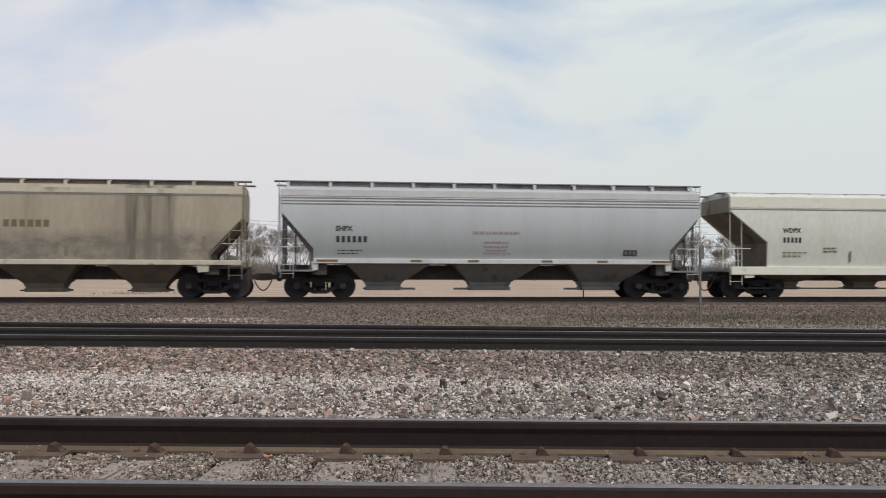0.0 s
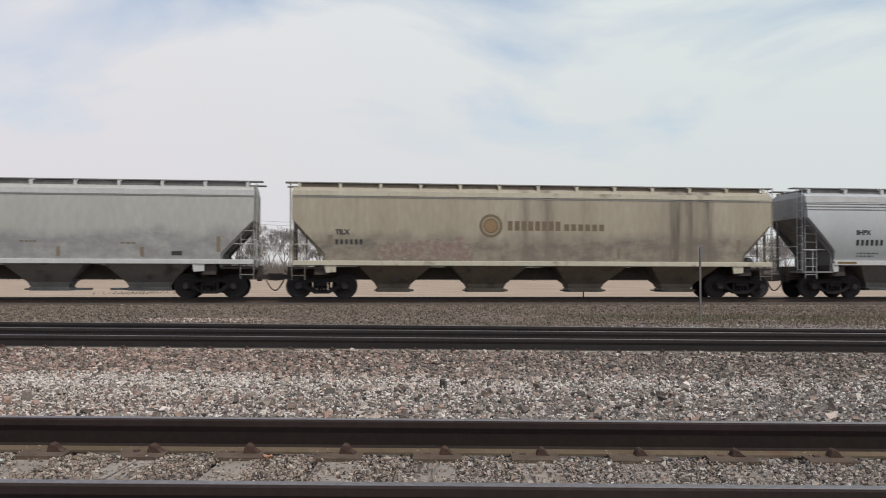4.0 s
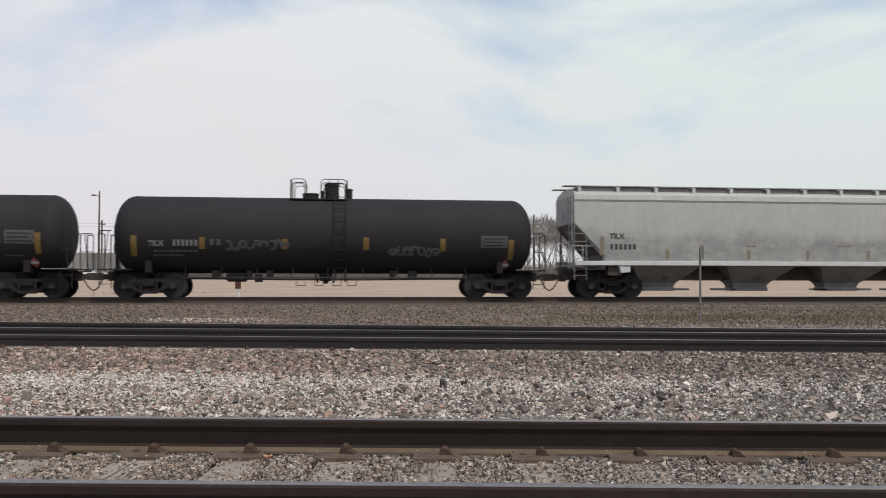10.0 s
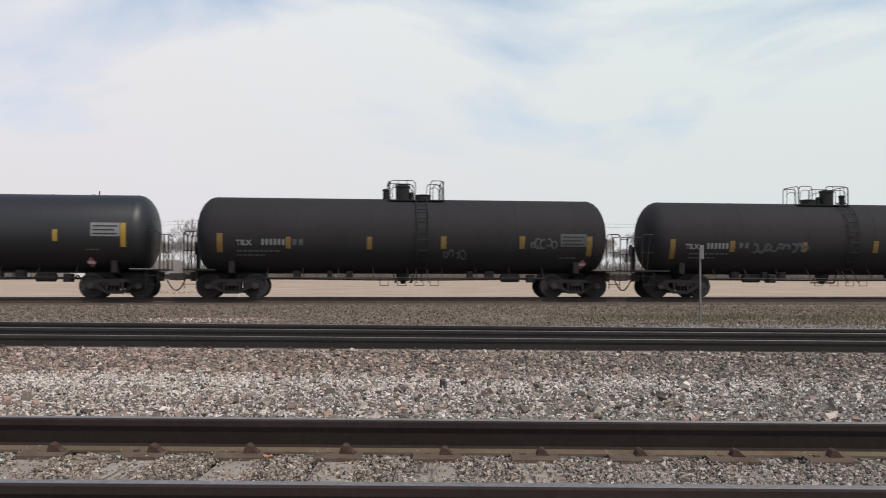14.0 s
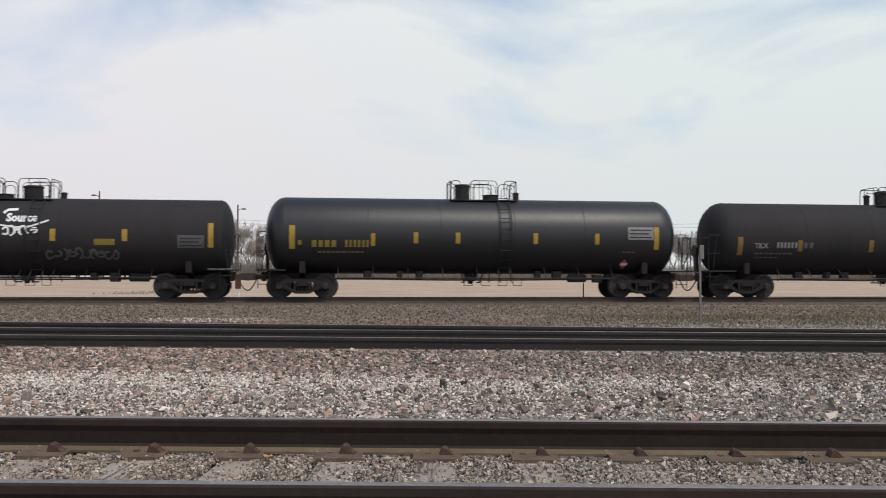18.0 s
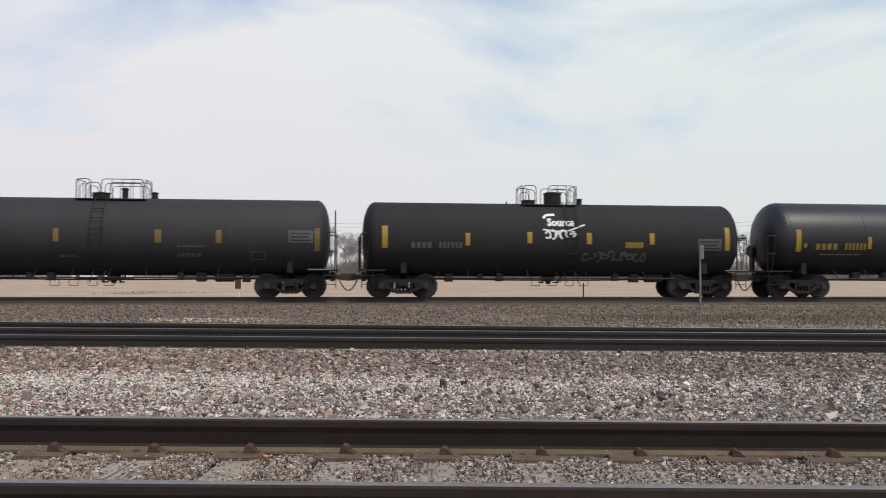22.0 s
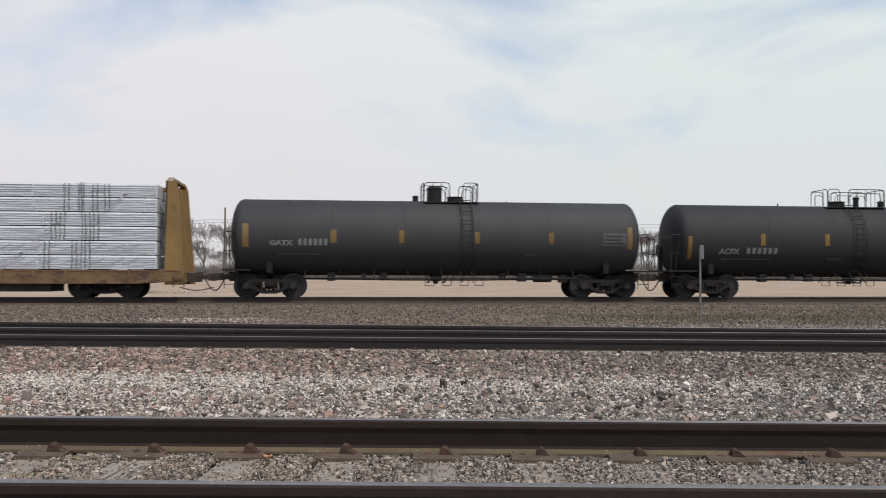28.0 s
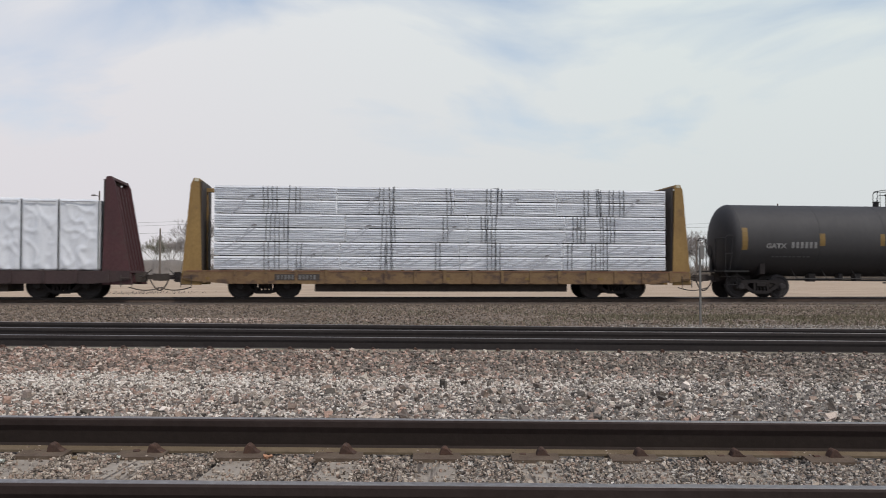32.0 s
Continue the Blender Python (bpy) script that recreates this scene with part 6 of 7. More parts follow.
def tank_6():
    spec = dict(label="glossy black tank car with yellow lettering", half=8.50, low=0.97, top=4.08, truck=7.0, coupled=9.20, man=0.55, paint="gloss_tank", reflector="reflector",
                deck=(-1.05, 1.75), rails=[(-1.0, -0.62), (-0.2, 0.9), (1.2, 1.7)], domes=[(-0.45, 0.30, 0.62, "manway_cover"), (0.75, 0.33, 0.20, "dome_lid"), (1.82, 0.13, 0.30, "valve")],
                reflectors=[(-7.39, 2.40, 0.22, 0.92), (-4.22, 2.32, 0.16, 0.5), (-2.52, 2.40, 0.18, 0.44), (-0.83, 2.40, 0.18, 0.44), (2.34, 2.40, 0.18, 0.44), (4.89, 2.40, 0.18, 0.44), (7.40, 2.44, 0.20, 0.92)],
                placard=(6.14, 1.40), panels=[(6.19, 7.28, 2.38, 2.90, "white_mark")])
    car, surf = tank_car(spec)
    bars(car, surf, M["yellow_mark"], -6.62, 2.02, 1.02, 0.26, 4, "reporting_mark", 0.7)
    bars(car, surf, M["yellow_mark"], -5.32, 2.02, 1.0, 0.28, 6)
    bm = bmesh.new()
    patch(bm, surf, -7.16, -7.02, 2.1, 2.28, 2)
    part("yellow_patch", bm, M["yellow_mark"], car)
    lines(car, surf, M["brown_mark"], [(-6.4, -4.6, 1.80, 0.06), (6.0, 6.5, 1.85, 0.05)])
    return car


def tank_7():
    spec = dict(label="matt black tank car with white sprayed graffiti high on its side", half=7.90, low=0.87, top=3.92, truck=6.28, coupled=8.46, man=0.0, paint="dark_tank", reflector="reflector",
                deck=(-1.35, 1.0), rails=[(-1.3, -0.75), (-0.25, 0.9)], domes=[(0.10, 0.36, 0.50, "manway_cover"), (-0.95, 0.30, 0.16, "dome_lid"), (1.25, 0.12, 0.24, "valve")],
                reflectors=[(-7.05, 2.44, 0.22, 0.88), (-3.73, 2.36, 0.18, 0.5), (-1.20, 2.44, 0.2, 0.46), (1.27, 2.42, 0.2, 0.46), (3.92, 2.42, 0.2, 0.46), (7.15, 2.44, 0.2, 0.95)],
                panels=[(5.89, 6.90, 1.95, 2.44, "grey_mark")], head=0.5)
    car, surf = tank_car(spec)
    bars(car, surf, M["grey_mark"], -6.0, 2.0, 0.88, 0.24, 4, "reporting_mark", 0.7)
    bars(car, surf, M["grey_mark"], -4.88, 2.0, 0.98, 0.24, 6)
    bm = bmesh.new()
    patch(bm, surf, 2.79, 3.55, 2.04, 2.28, 2)
    part("yellow_patch", bm, M["yellow_mark"], car)
    lettering(car, surf, M["spray_white"], "Source", -0.45, 2.93, 0.43, 0.92, 0.008, "graffiti_word")
    bm = bmesh.new()
    stroke(bm, surf, [(-0.65, 2.78), (-0.1, 2.70), (0.45, 2.74), (1.1, 2.98)], 0.06)
    stroke(bm, surf, [(-0.6, 3.25), (-0.45, 3.38), (-0.1, 3.40)], 0.10)
    part("graffiti", bm, M["spray_white"], car)
    scrawl(car, surf, M["spray_white"], -0.55, 2.40, 1.25, 0.36, 44, 6, 0.07)
    scrawl(car, surf, M["grey_mark"], 1.0, 1.48, 2.7, 0.42, 45, 10, 0.08)
    return car


def tank_8():
    spec = dict(label="dusty matt black tank car with tall platform railings", half=8.45, low=0.88, top=3.96, truck=6.88, coupled=9.18, man=-1.0,
                deck=(-1.45, 1.25), rails=[(-1.4, -0.85), (-0.45, 1.15)], rail_h=0.70, domes=[(-0.62, 0.34, 0.22, "dome_lid"), (0.3, 0.12, 0.42, "valve"), (1.45, 0.13, 0.25, "valve")],
                reflectors=[(-7.91, 2.08, 0.18, 0.95), (-4.74, 2.42, 0.2, 0.5), (-1.91, 2.42, 0.2, 0.5), (1.87, 2.40, 0.24, 0.5), (4.16, 2.40, 0.22, 0.5), (7.95, 2.30, 0.18, 0.9)],
                panels=[(6.83, 7.8, 2.18, 2.66, "grey_mark")], head=0.5)
    car, surf = tank_car(spec)
    lettering(car, surf, M["white_mark"], "ACFX", -6.62, 1.83, 0.30, 1.1)
    bars(car, surf, M["white_mark"], -5.43, 1.83, 1.42, 0.26, 6)
    lines(car, surf, M["grey_mark"], [(-6.5, -4.4, 1.58, 0.06), (-1.8, -1.2, 1.58, 0.09), (2.59, 3.65, 1.98, 0.07), (2.59, 3.5, 1.62, 0.14)])
    bm = bmesh.new()
    for x0, x1, z0, z1 in ((5.37, 5.95, 1.79, 1.83), (5.37, 5.95, 1.50, 1.54), (5.37, 5.41, 1.5, 1.83), (5.91, 5.95, 1.5, 1.83)):
        patch(bm, surf, x0, x1, z0, z1, 2)
    part("test_stencil", bm, M["grey_mark"], car)
    return car


def tank_9():
    spec = dict(label="plain matt black tank car with yellow reflectors", half=8.40, low=0.90, top=3.98, truck=6.82, coupled=9.02, man=0.45, paint="faded_tank", reflector="old_reflector",
                deck=(-0.7, 1.6), rails=[(-0.65, 0.40), (0.95, 1.55)], domes=[(-0.15, 0.30, 0.60, "manway_cover"), (0.7, 0.33, 0.20, "dome_lid"), (-0.95, 0.12, 0.22, "valve")],
                reflectors=[(-7.73, 2.46, 0.24, 0.92), (-4.32, 2.44, 0.24, 0.52), (-1.62, 2.44, 0.2, 0.5), (1.42, 2.42, 0.2, 0.46), (4.45, 2.42, 0.2, 0.46), (7.74, 2.44, 0.2, 0.9)],
                panels=[(6.62, 7.60, 2.12, 2.64, "grey_mark")], head=0.5)
    car, surf = tank_car(spec)
    lettering(car, surf, M["white_mark"], "GATX", -6.80, 2.08, 0.27, 1.2)
    bars(car, surf, M["white_mark"], -5.68, 2.08, 1.2, 0.26, 6)
    lines(car, surf, M["grey_mark"], [(-6.5, -4.8, 1.70, 0.06), (3.4, 3.9, 1.7, 0.08)])
    return car


# ---- centrebeam flat cars with their loads ----
def bulkhead(car, x_in, s, mat, top, L, width=1.40):
    """Tapered end bulkhead with a ribbed outer face; s: which end."""
    cheek = [(x_in, 0.98), (x_in + s * 0.10, top - 0.05), (x_in + s * 0.16, top), (x_in + s * 0.32, top), (x_in + s * 0.44, top - 0.25), (s * L, 0.52), (x_in, 0.52)]
    bm = prism(bmesh.new(), cheek, -width, -width + 0.09)
    bh = part("bulkhead", bm, mat, car, "tapered steel end bulkhead")
    part("bulkhead_cheek", prism(bmesh.new(), cheek, width - 0.09, width), mat, bh)
    bm = bmesh.new()
    x0, x1 = sorted((x_in, x_in + s * 0.06))
    box(bm, x0, x1, -width + 0.09, width - 0.09, 0.98, top - 0.1)
    # dark colour stands for the load's shadow on this plate
    part("bulkhead_plate", bm, M["under"], bh, "grimy inner plate, coloured darker for the shadow beside the load")
    for i in range(5):
        y = -width + 0.3 + (2 * width - 0.6) * i / 4
        bm = bmesh.new()
        prism(bm, [(x_in + s * 0.06, 0.98), (x_in + s * 0.12, top - 0.2), (x_in + s * 0.34, top - 0.3), (s * (L - 0.06), 0.6)], y - 0.05, y + 0.05)
        part("bulkhead_rib", bm, mat, bh)
    bm = bmesh.new()
    x0, x1 = sorted((x_in + s * 0.10, x_in + s * 0.34))
    box(bm, x0, x1, -width + 0.02, width - 0.02, top - 0.12, top - 0.02)
    part("bulkhead_cap", bm, mat, bh)
    if mat is M["car_yellow"]:
        part("cap_strip", box(bmesh.new(), x0 + 0.05, x1 - 0.03, -width - 0.012, -width - 0.002, top - 0.13, top - 0.01), M["dull_trim"], bh, "pale worn strip along the bulkhead top")


def centrebeam(label, paint, coupled, L, x_in, truck_x, top, beam):
    car = empty("centrebeam_flat_car")
    tagged(car, label, "flat car", "freight cars of the train")
    mat, sill_mat = M[paint], M[paint + "_sill"]
    for s in (-1, 1):
        bm = bmesh.new()
        y0, y1 = sorted((s * 1.36, s * 1.46))
        prism(bm, [(-L + 0.1, 0.70), (-L + 0.1, 1.06), (L - 0.1, 1.06), (L - 0.1, 0.70), (truck_x + 1.3, 0.56), (-truck_x - 1.3, 0.56)], y0, y1)
        part("side_sill", bm, sill_mat, car, "rust-stained side sill")
        y0, y1 = sorted((s * 1.46, s * 1.50))
        n = 17
        for i in range(n):
            x = -L + 0.9 + (2 * L - 1.8) * i / (n - 1)
            part("stake_pocket", box(bmesh.new(), x - 0.06, x + 0.06, y0, y1, 0.60, 1.10), sill_mat, car)
    bm = bmesh.new()
    box(bm, -L + 0.1, L - 0.1, -1.36, 1.36, 0.98, 1.06)
    part("deck", bm, mat, car)
    bm = bmesh.new()
    box(bm, -L + 0.4, L - 0.4, -0.35, 0.35, 0.66, 0.98)
    box(bm, -truck_x + 2.0, truck_x - 2.0, -0.9, 0.9, 0.25, 0.66)
    part("centre_sill", bm, M["under"], car)
    bm = bmesh.new()
    n = 12
    for i in range(n + 1):
        x = x_in * (-1 + 2 * i / n)
        box(bm, x - 0.06, x + 0.06, -0.08, 0.08, 1.06, beam)
    box(bm, -x_in, x_in, -0.14, 0.14, beam, beam + 0.15)
    part("centre_beam", bm, mat, car)
    for s in (-1, 1):
        bulkhead(car, s * x_in, s, mat, top, L)
        coupler(car, coupled, s, 0.82)
        bm = bmesh.new()
        x0, x1 = sorted((s * (L - 0.5), s * (coupled - 0.6)))
        box(bm, x0, x1, -0.3, 0.3, 0.62, 0.98)
        part("stub_sill", bm, M["under"], car)
        ladder(car, M["under"], s * (L - 0.42), s * (L - 0.02), -1.5, 0.42, 0.9, 2, 0.016, "step")
        bm = bmesh.new()
        pts = [(s * (L - 0.3 + 0.13 * i), -0.7, 0.42 - 0.12 * math.sin(math.pi * i / 10)) for i in range(11)]
        rods(bm, pts, 0.022, 5)
        part("brake_rod", bm, M["under"], car)
        truck(car, s * truck_x)
    return car


def wrapped_bundle(name, mat, x0, x1, y0, y1, z0, z1, seed, layers=0):
    """A wrapped bundle: soft-edged box whose wrap bulges between its boards."""
    rng = random.Random(seed)
    bm = bmesh.new()
    nx = max(2, int((x1 - x0) / 0.5))
    ring_z = [z0, z0 + 0.02]
    rows = layers if layers else 6
    for i in range(rows):
        for q in (0.25, 0.75, 1.0):
            ring_z.append(z0 + 0.02 + (z1 - z0 - 0.04) * (i + q) / rows)
    ring_z.append(z1)
    verts = {}
    for side, y in ((0, y0), (1, y1)):
        sgn = -1 if side == 0 else 1
        for j, z in enumerate(ring_z):
            inset = 0.007 if (j - 1) % 3 == 0 or j in (0, len(ring_z) - 1) else 0.0
            for i in range(nx + 1):
                x = x0 + (x1 - x0) * i / nx
                wob = 0.010 * noise.noise(Vector((x * 1.7, z * 4.0, seed * 3.1 + side)))
                verts[side, i, j] = bm.verts.new((x, y + sgn * (-inset + wob), z + 0.006 * noise.noise(Vector((x * 1.2, z * 3.0 + 9, seed)))))
    nz = len(ring_z)
    for side in (0, 1):
        for j in range(nz - 1):
            for i in range(nx):
                q = [verts[side, i, j], verts[side, i + 1, j], verts[side, i + 1, j + 1], verts[side, i, j + 1]]
                bm.faces.new(q)
    for i in range(nx):
        for j in (0, nz - 1):
            bm.faces.new((verts[0, i, j], verts[0, i + 1, j], verts[1, i + 1, j], verts[1, i, j]))
    for j in range(nz - 1):
        for i in (0, nx):
            bm.faces.new((verts[0, i, j], verts[0, i, j + 1], verts[1, i, j + 1], verts[1, i, j]))
    return bm


BANDS = ([-7.10, -6.70, -5.85, -2.55, -2.30, -0.35, 1.75, 2.10, 5.05, 6.05, 6.55], [-7.05, -6.70, -6.35, -2.50, -2.15, -0.05, 1.50, 1.75, 5.30, 5.60, 6.55, 6.85],
         [-7.15, -6.80, -5.90, -2.62, -2.20, 0.10, 1.70, 2.15, 5.75, 6.30, 6.80, 7.25])


def lumber_car():
    car = centrebeam("weathered yellow centrebeam flat car stacked with white-wrapped lumber", "car_yellow", 11.27, 10.28, 9.50, 7.15, 4.68, 4.25)
    tiers = 6
    z_low, z_high = 1.10, 4.42
    step = (z_high - z_low) / tiers
    rng = random.Random(77)
    for t in range(tiers):
        cuts = ([-9.05, -4.15, 0.62, 4.85, 9.20], [-9.05, -3.95, 0.95, 5.0, 9.20], [-9.05, -4.3, 0.4, 4.6, 9.20])[t // 2]
        for a_, b_ in zip(cuts, cuts[1:]):
            for y0, y1 in ((-1.38, -0.16), (0.16, 1.38)):
                bm = wrapped_bundle("lumber_bundle", M["wrap"], a_ + 0.012, b_ - 0.012, y0, y1, z_low + t * step + 0.032, z_low + (t + 1) * step - 0.012, rng.randint(0, 999), 6)
                bundle = part("wrapped_pack", bm, M["wrap"], car, "white plastic-wrapped pack of lumber")
                if y0 < 0:
                    # bands round each bundle, in pairs
                    for x in BANDS[t // 2]:
                        if not a_ < x < b_ - 0.1:
                            continue
                        lean = rng.uniform(-0.03, 0.03)
                        for dx in (0.0, 0.17):
                            za, zb = z_low + t * step + 0.02, z_low + (t + 1) * step - 0.008
                            part("strap", prism(bmesh.new(), [(x + dx - 0.009, za), (x + dx + 0.009, za), (x + dx + lean + 0.009, zb), (x + dx + lean - 0.009, zb)], y0 - 0.036, y0 - 0.012), M["strap"], bundle)
                    # raised dark strips paint the shade lying between the boards
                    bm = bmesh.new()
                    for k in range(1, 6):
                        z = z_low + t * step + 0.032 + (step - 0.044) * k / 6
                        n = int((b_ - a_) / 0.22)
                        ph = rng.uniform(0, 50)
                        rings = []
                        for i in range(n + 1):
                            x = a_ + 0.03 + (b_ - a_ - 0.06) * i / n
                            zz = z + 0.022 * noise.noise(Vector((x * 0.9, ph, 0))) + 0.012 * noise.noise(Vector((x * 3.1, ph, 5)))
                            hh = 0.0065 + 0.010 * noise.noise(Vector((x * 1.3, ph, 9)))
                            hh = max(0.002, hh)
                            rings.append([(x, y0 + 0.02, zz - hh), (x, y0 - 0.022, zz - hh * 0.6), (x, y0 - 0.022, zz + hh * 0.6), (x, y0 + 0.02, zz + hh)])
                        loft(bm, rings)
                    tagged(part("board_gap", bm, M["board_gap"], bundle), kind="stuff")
            # dunnage sticks under the tier
        for i in range(10):
            x = -8.8 + i * 1.95
            part("dunnage_stick", box(bmesh.new(), x - 0.04, x + 0.04, -1.36, 1.36, z_low + t * step - 0.010, z_low + t * step + 0.032), M["strap"], car)
    # cables over the stack
    for i in range(4):
        x = -6.4 + 4.3 * i + rng.uniform(-0.25, 0.25)
        bm = bmesh.new()
        rods(bm, [(x, -1.44, 1.08), (x + rng.uniform(-0.1, 0.1), -1.41, 2.8), (x + rng.uniform(-0.15, 0.15), -1.40, z_high + 0.02), (x, 0, z_high + 0.1)], 0.010, 5)
        part("tie_down_cable", bm, M["strap"], car)
    # dark printed spots on the wrap
    side, under_seams = Flat(lambda z: 1.405), Flat(lambda z: 1.3925)
    for k, (x, z) in enumerate([(-7.61, 4.0), (-2.71, 4.0), (2.95, 3.99), (8.0, 3.99), (-7.5, 2.87), (-3.02, 2.88), (0.4, 2.86), (5.48, 2.85), (-5.2, 1.72), (4.2, 1.72)]):
        bm = bmesh.new()
        w = rng.uniform(0.07, 0.12)
        stroke(bm, side, [(x - w, z - 0.03), (x, z + 0.01), (x + w, z)], 0.06, 0.006)
        part("print_spot", bm, M["smear_dark"], car, "dark spot printed on the wrap")
        # slanting grey strokes paint the shade of wrinkles below each spot
        bm = bmesh.new()
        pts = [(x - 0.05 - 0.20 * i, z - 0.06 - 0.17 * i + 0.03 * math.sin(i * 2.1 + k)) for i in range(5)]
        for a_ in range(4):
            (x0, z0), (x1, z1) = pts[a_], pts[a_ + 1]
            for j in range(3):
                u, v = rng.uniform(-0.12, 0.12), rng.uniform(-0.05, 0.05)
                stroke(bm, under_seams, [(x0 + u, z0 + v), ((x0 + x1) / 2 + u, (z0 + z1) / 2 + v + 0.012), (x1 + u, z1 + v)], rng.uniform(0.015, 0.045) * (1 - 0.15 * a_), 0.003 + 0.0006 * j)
        part("print_smear", bm, M["smear_pale"], car, "faint slanting grey strokes painted as wrinkle shade on the wrap")
    # short grey strokes paint crease shading on the lowest tiers
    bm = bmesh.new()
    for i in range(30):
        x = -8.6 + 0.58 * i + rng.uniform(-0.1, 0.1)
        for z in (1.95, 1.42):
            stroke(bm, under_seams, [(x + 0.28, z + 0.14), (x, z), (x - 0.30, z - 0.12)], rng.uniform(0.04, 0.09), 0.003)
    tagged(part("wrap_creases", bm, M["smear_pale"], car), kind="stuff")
    for y0, y1 in ((-1.475, -1.365), (1.365, 1.475)):
        part("deck_edge", box(bmesh.new(), -10.05, 10.05, y0, y1, 1.035, 1.085), M["edge_rust"], car, "rust-brown deck edge")
    surf = Flat(lambda z: 1.462)
    bm = bmesh.new()
    patch(bm, surf, -6.7, -4.95, 0.70, 0.95, 1)
    part("mark_panel", bm, M["under"], car, "black patch with white lettering bars")
    bars(car, surf, M["white_mark"], -6.6, 0.74, 1.55, 0.17, 11, "reporting_mark")
    for x in (-9.3, -3.2, 0.1, 3.4, 6.4, 9.4):
        bm = bmesh.new()
        patch(bm, surf, x - 0.12, x + 0.12, 0.72, 0.82, 1)
        part("reflector", bm, M["old_reflector"], car)
    return car


def sheet_pack(x0, x1, y0, y1, z0, z1, seed):
    """A pack under loose plastic sheeting: folds hang from the corners and run down to the hem."""
    nx, nz = 22, 40
    bm = bmesh.new()
    grid = {}
    for side, y in ((0, y0), (1, y1)):
        sgn = -1 if side == 0 else 1
        for j in range(nz + 1):
            for i in range(nx + 1):
                u, v = i / nx, j / nz
                x, z = x0 + (x1 - x0) * u, z0 + (z1 - z0) * v
                fold = abs(noise.noise(Vector((x * 1.5 + z * 1.1, z * 0.9 - x * 0.9, seed * 5.3))))
                crease = abs(noise.noise(Vector((x * 2.2 - z * 1.6, z * 0.8 + x * 0.7, seed * 3.7 + 8))))
                fine = noise.noise(Vector((x * 6 + z * 3, z * 3.2, seed * 2.1 + 4)))
                hem = 0.04 * math.sin(u * 14 + seed) * (1 - v) ** 3
                edge = min(u, 1 - u, v * 2, (1 - v) * 2) * 8
                out = (0.034 * max(0, 1 - 6 * fold) + 0.022 * max(0, 1 - 9 * crease) + 0.005 * fine + 0.03 * noise.noise(Vector((x * 0.9, z * 0.7, seed))) + hem) * min(1, edge)
                grid[side, i, j] = bm.verts.new((x, y + sgn * out, z + (0.03 * noise.noise(Vector((x * 4, seed, 0))) if j in (0, nz) else 0)))
    for side in (0, 1):
        for j in range(nz):
            for i in range(nx):
                bm.faces.new((grid[side, i, j], grid[side, i + 1, j], grid[side, i + 1, j + 1], grid[side, i, j + 1]))
    for i in range(nx):
        for j in (0, nz):
            bm.faces.new((grid[0, i, j], grid[0, i + 1, j], grid[1, i + 1, j], grid[1, i, j]))
    for j in range(nz):
        for i in (0, nx):
            bm.faces.new((grid[0, i, j], grid[0, i, j + 1], grid[1, i, j + 1], grid[1, i, j]))
    return bm


def tarped_car():
    car = centrebeam("weathered maroon centrebeam flat car loaded with sheeted white packs", "car_maroon", 11.28, 10.48, 9.34, 7.75, 4.70, 3.6)
    x = 9.20
    widths = [1.48, 1.36, 1.30, 1.30, 1.34, 1.28, 1.32, 1.30, 1.30, 1.30, 1.30, 1.30, 1.30, 1.30]
    rng = random.Random(3)
    for k, w in enumerate(widths):
        for y0, y1 in ((-1.38, -0.16), (0.16, 1.38)):
            bm = sheet_pack(x - w + 0.010, x - 0.004, y0, y1, 1.08, 3.82 + rng.uniform(-0.05, 0.04), k)
            pack = part("sheeted_pack", bm, M["tarp"], car, "white plastic-sheeted pack with creases", smooth=True)
            if y0 < 0:
                part("strap", box(bmesh.new(), x - 0.012, x + 0.002, -1.44, -1.39, 1.08, 3.80), M["strap"], pack)
                part("lacing", box(bmesh.new(), x - w + 0.1, x - 0.1, -1.455, -1.42, 3.69, 3.705), M["grey_mark"], pack)
        x -= w
    return car


# ---- the train in its order ----
PLACES = [107.21, 88.79, 68.91, 47.54, 27.59, 9.24, -9.13, -26.79, -44.45, -62.66, -82.96, -105.52]
MAKERS = [hopper_cream, hopper_grey, hopper_beige, hopper_pale, tank_4, tank_5, tank_6, tank_7, tank_8, tank_9, lumber_car, tarped_car]
for maker, place in zip(MAKERS, PLACES):
    CARS.append((maker(), place))


# ---- posts beside the track ----
def sign_post():
    root = empty("sign_post")
    x, y = 5.90, 21.0
    z = ground_height(x, y)
    root.matrix_world = pose(x, y, z, 0, 0, 0)
    tagged(root, "thin grey steel post with a narrow sign plate seen edge-on", "post")
    bm = bmesh.new()
    prism_x(bm, [(-0.03, -0.2), (-0.03, 1.78), (0.03, 1.78), (0.03, -0.2)], -0.018, 0.018)
    part("post", bm, M["sign_back"], root)
    bm = bmesh.new()
    box(bm, -0.02, 0.075, -0.06, -0.034, 1.52, 1.84)
    bmesh.ops.bevel(bm, geom=bm.edges[:], offset=0.006, segments=1, affect="EDGES")
    part("sign_plate", bm, M["sign_back"], root)


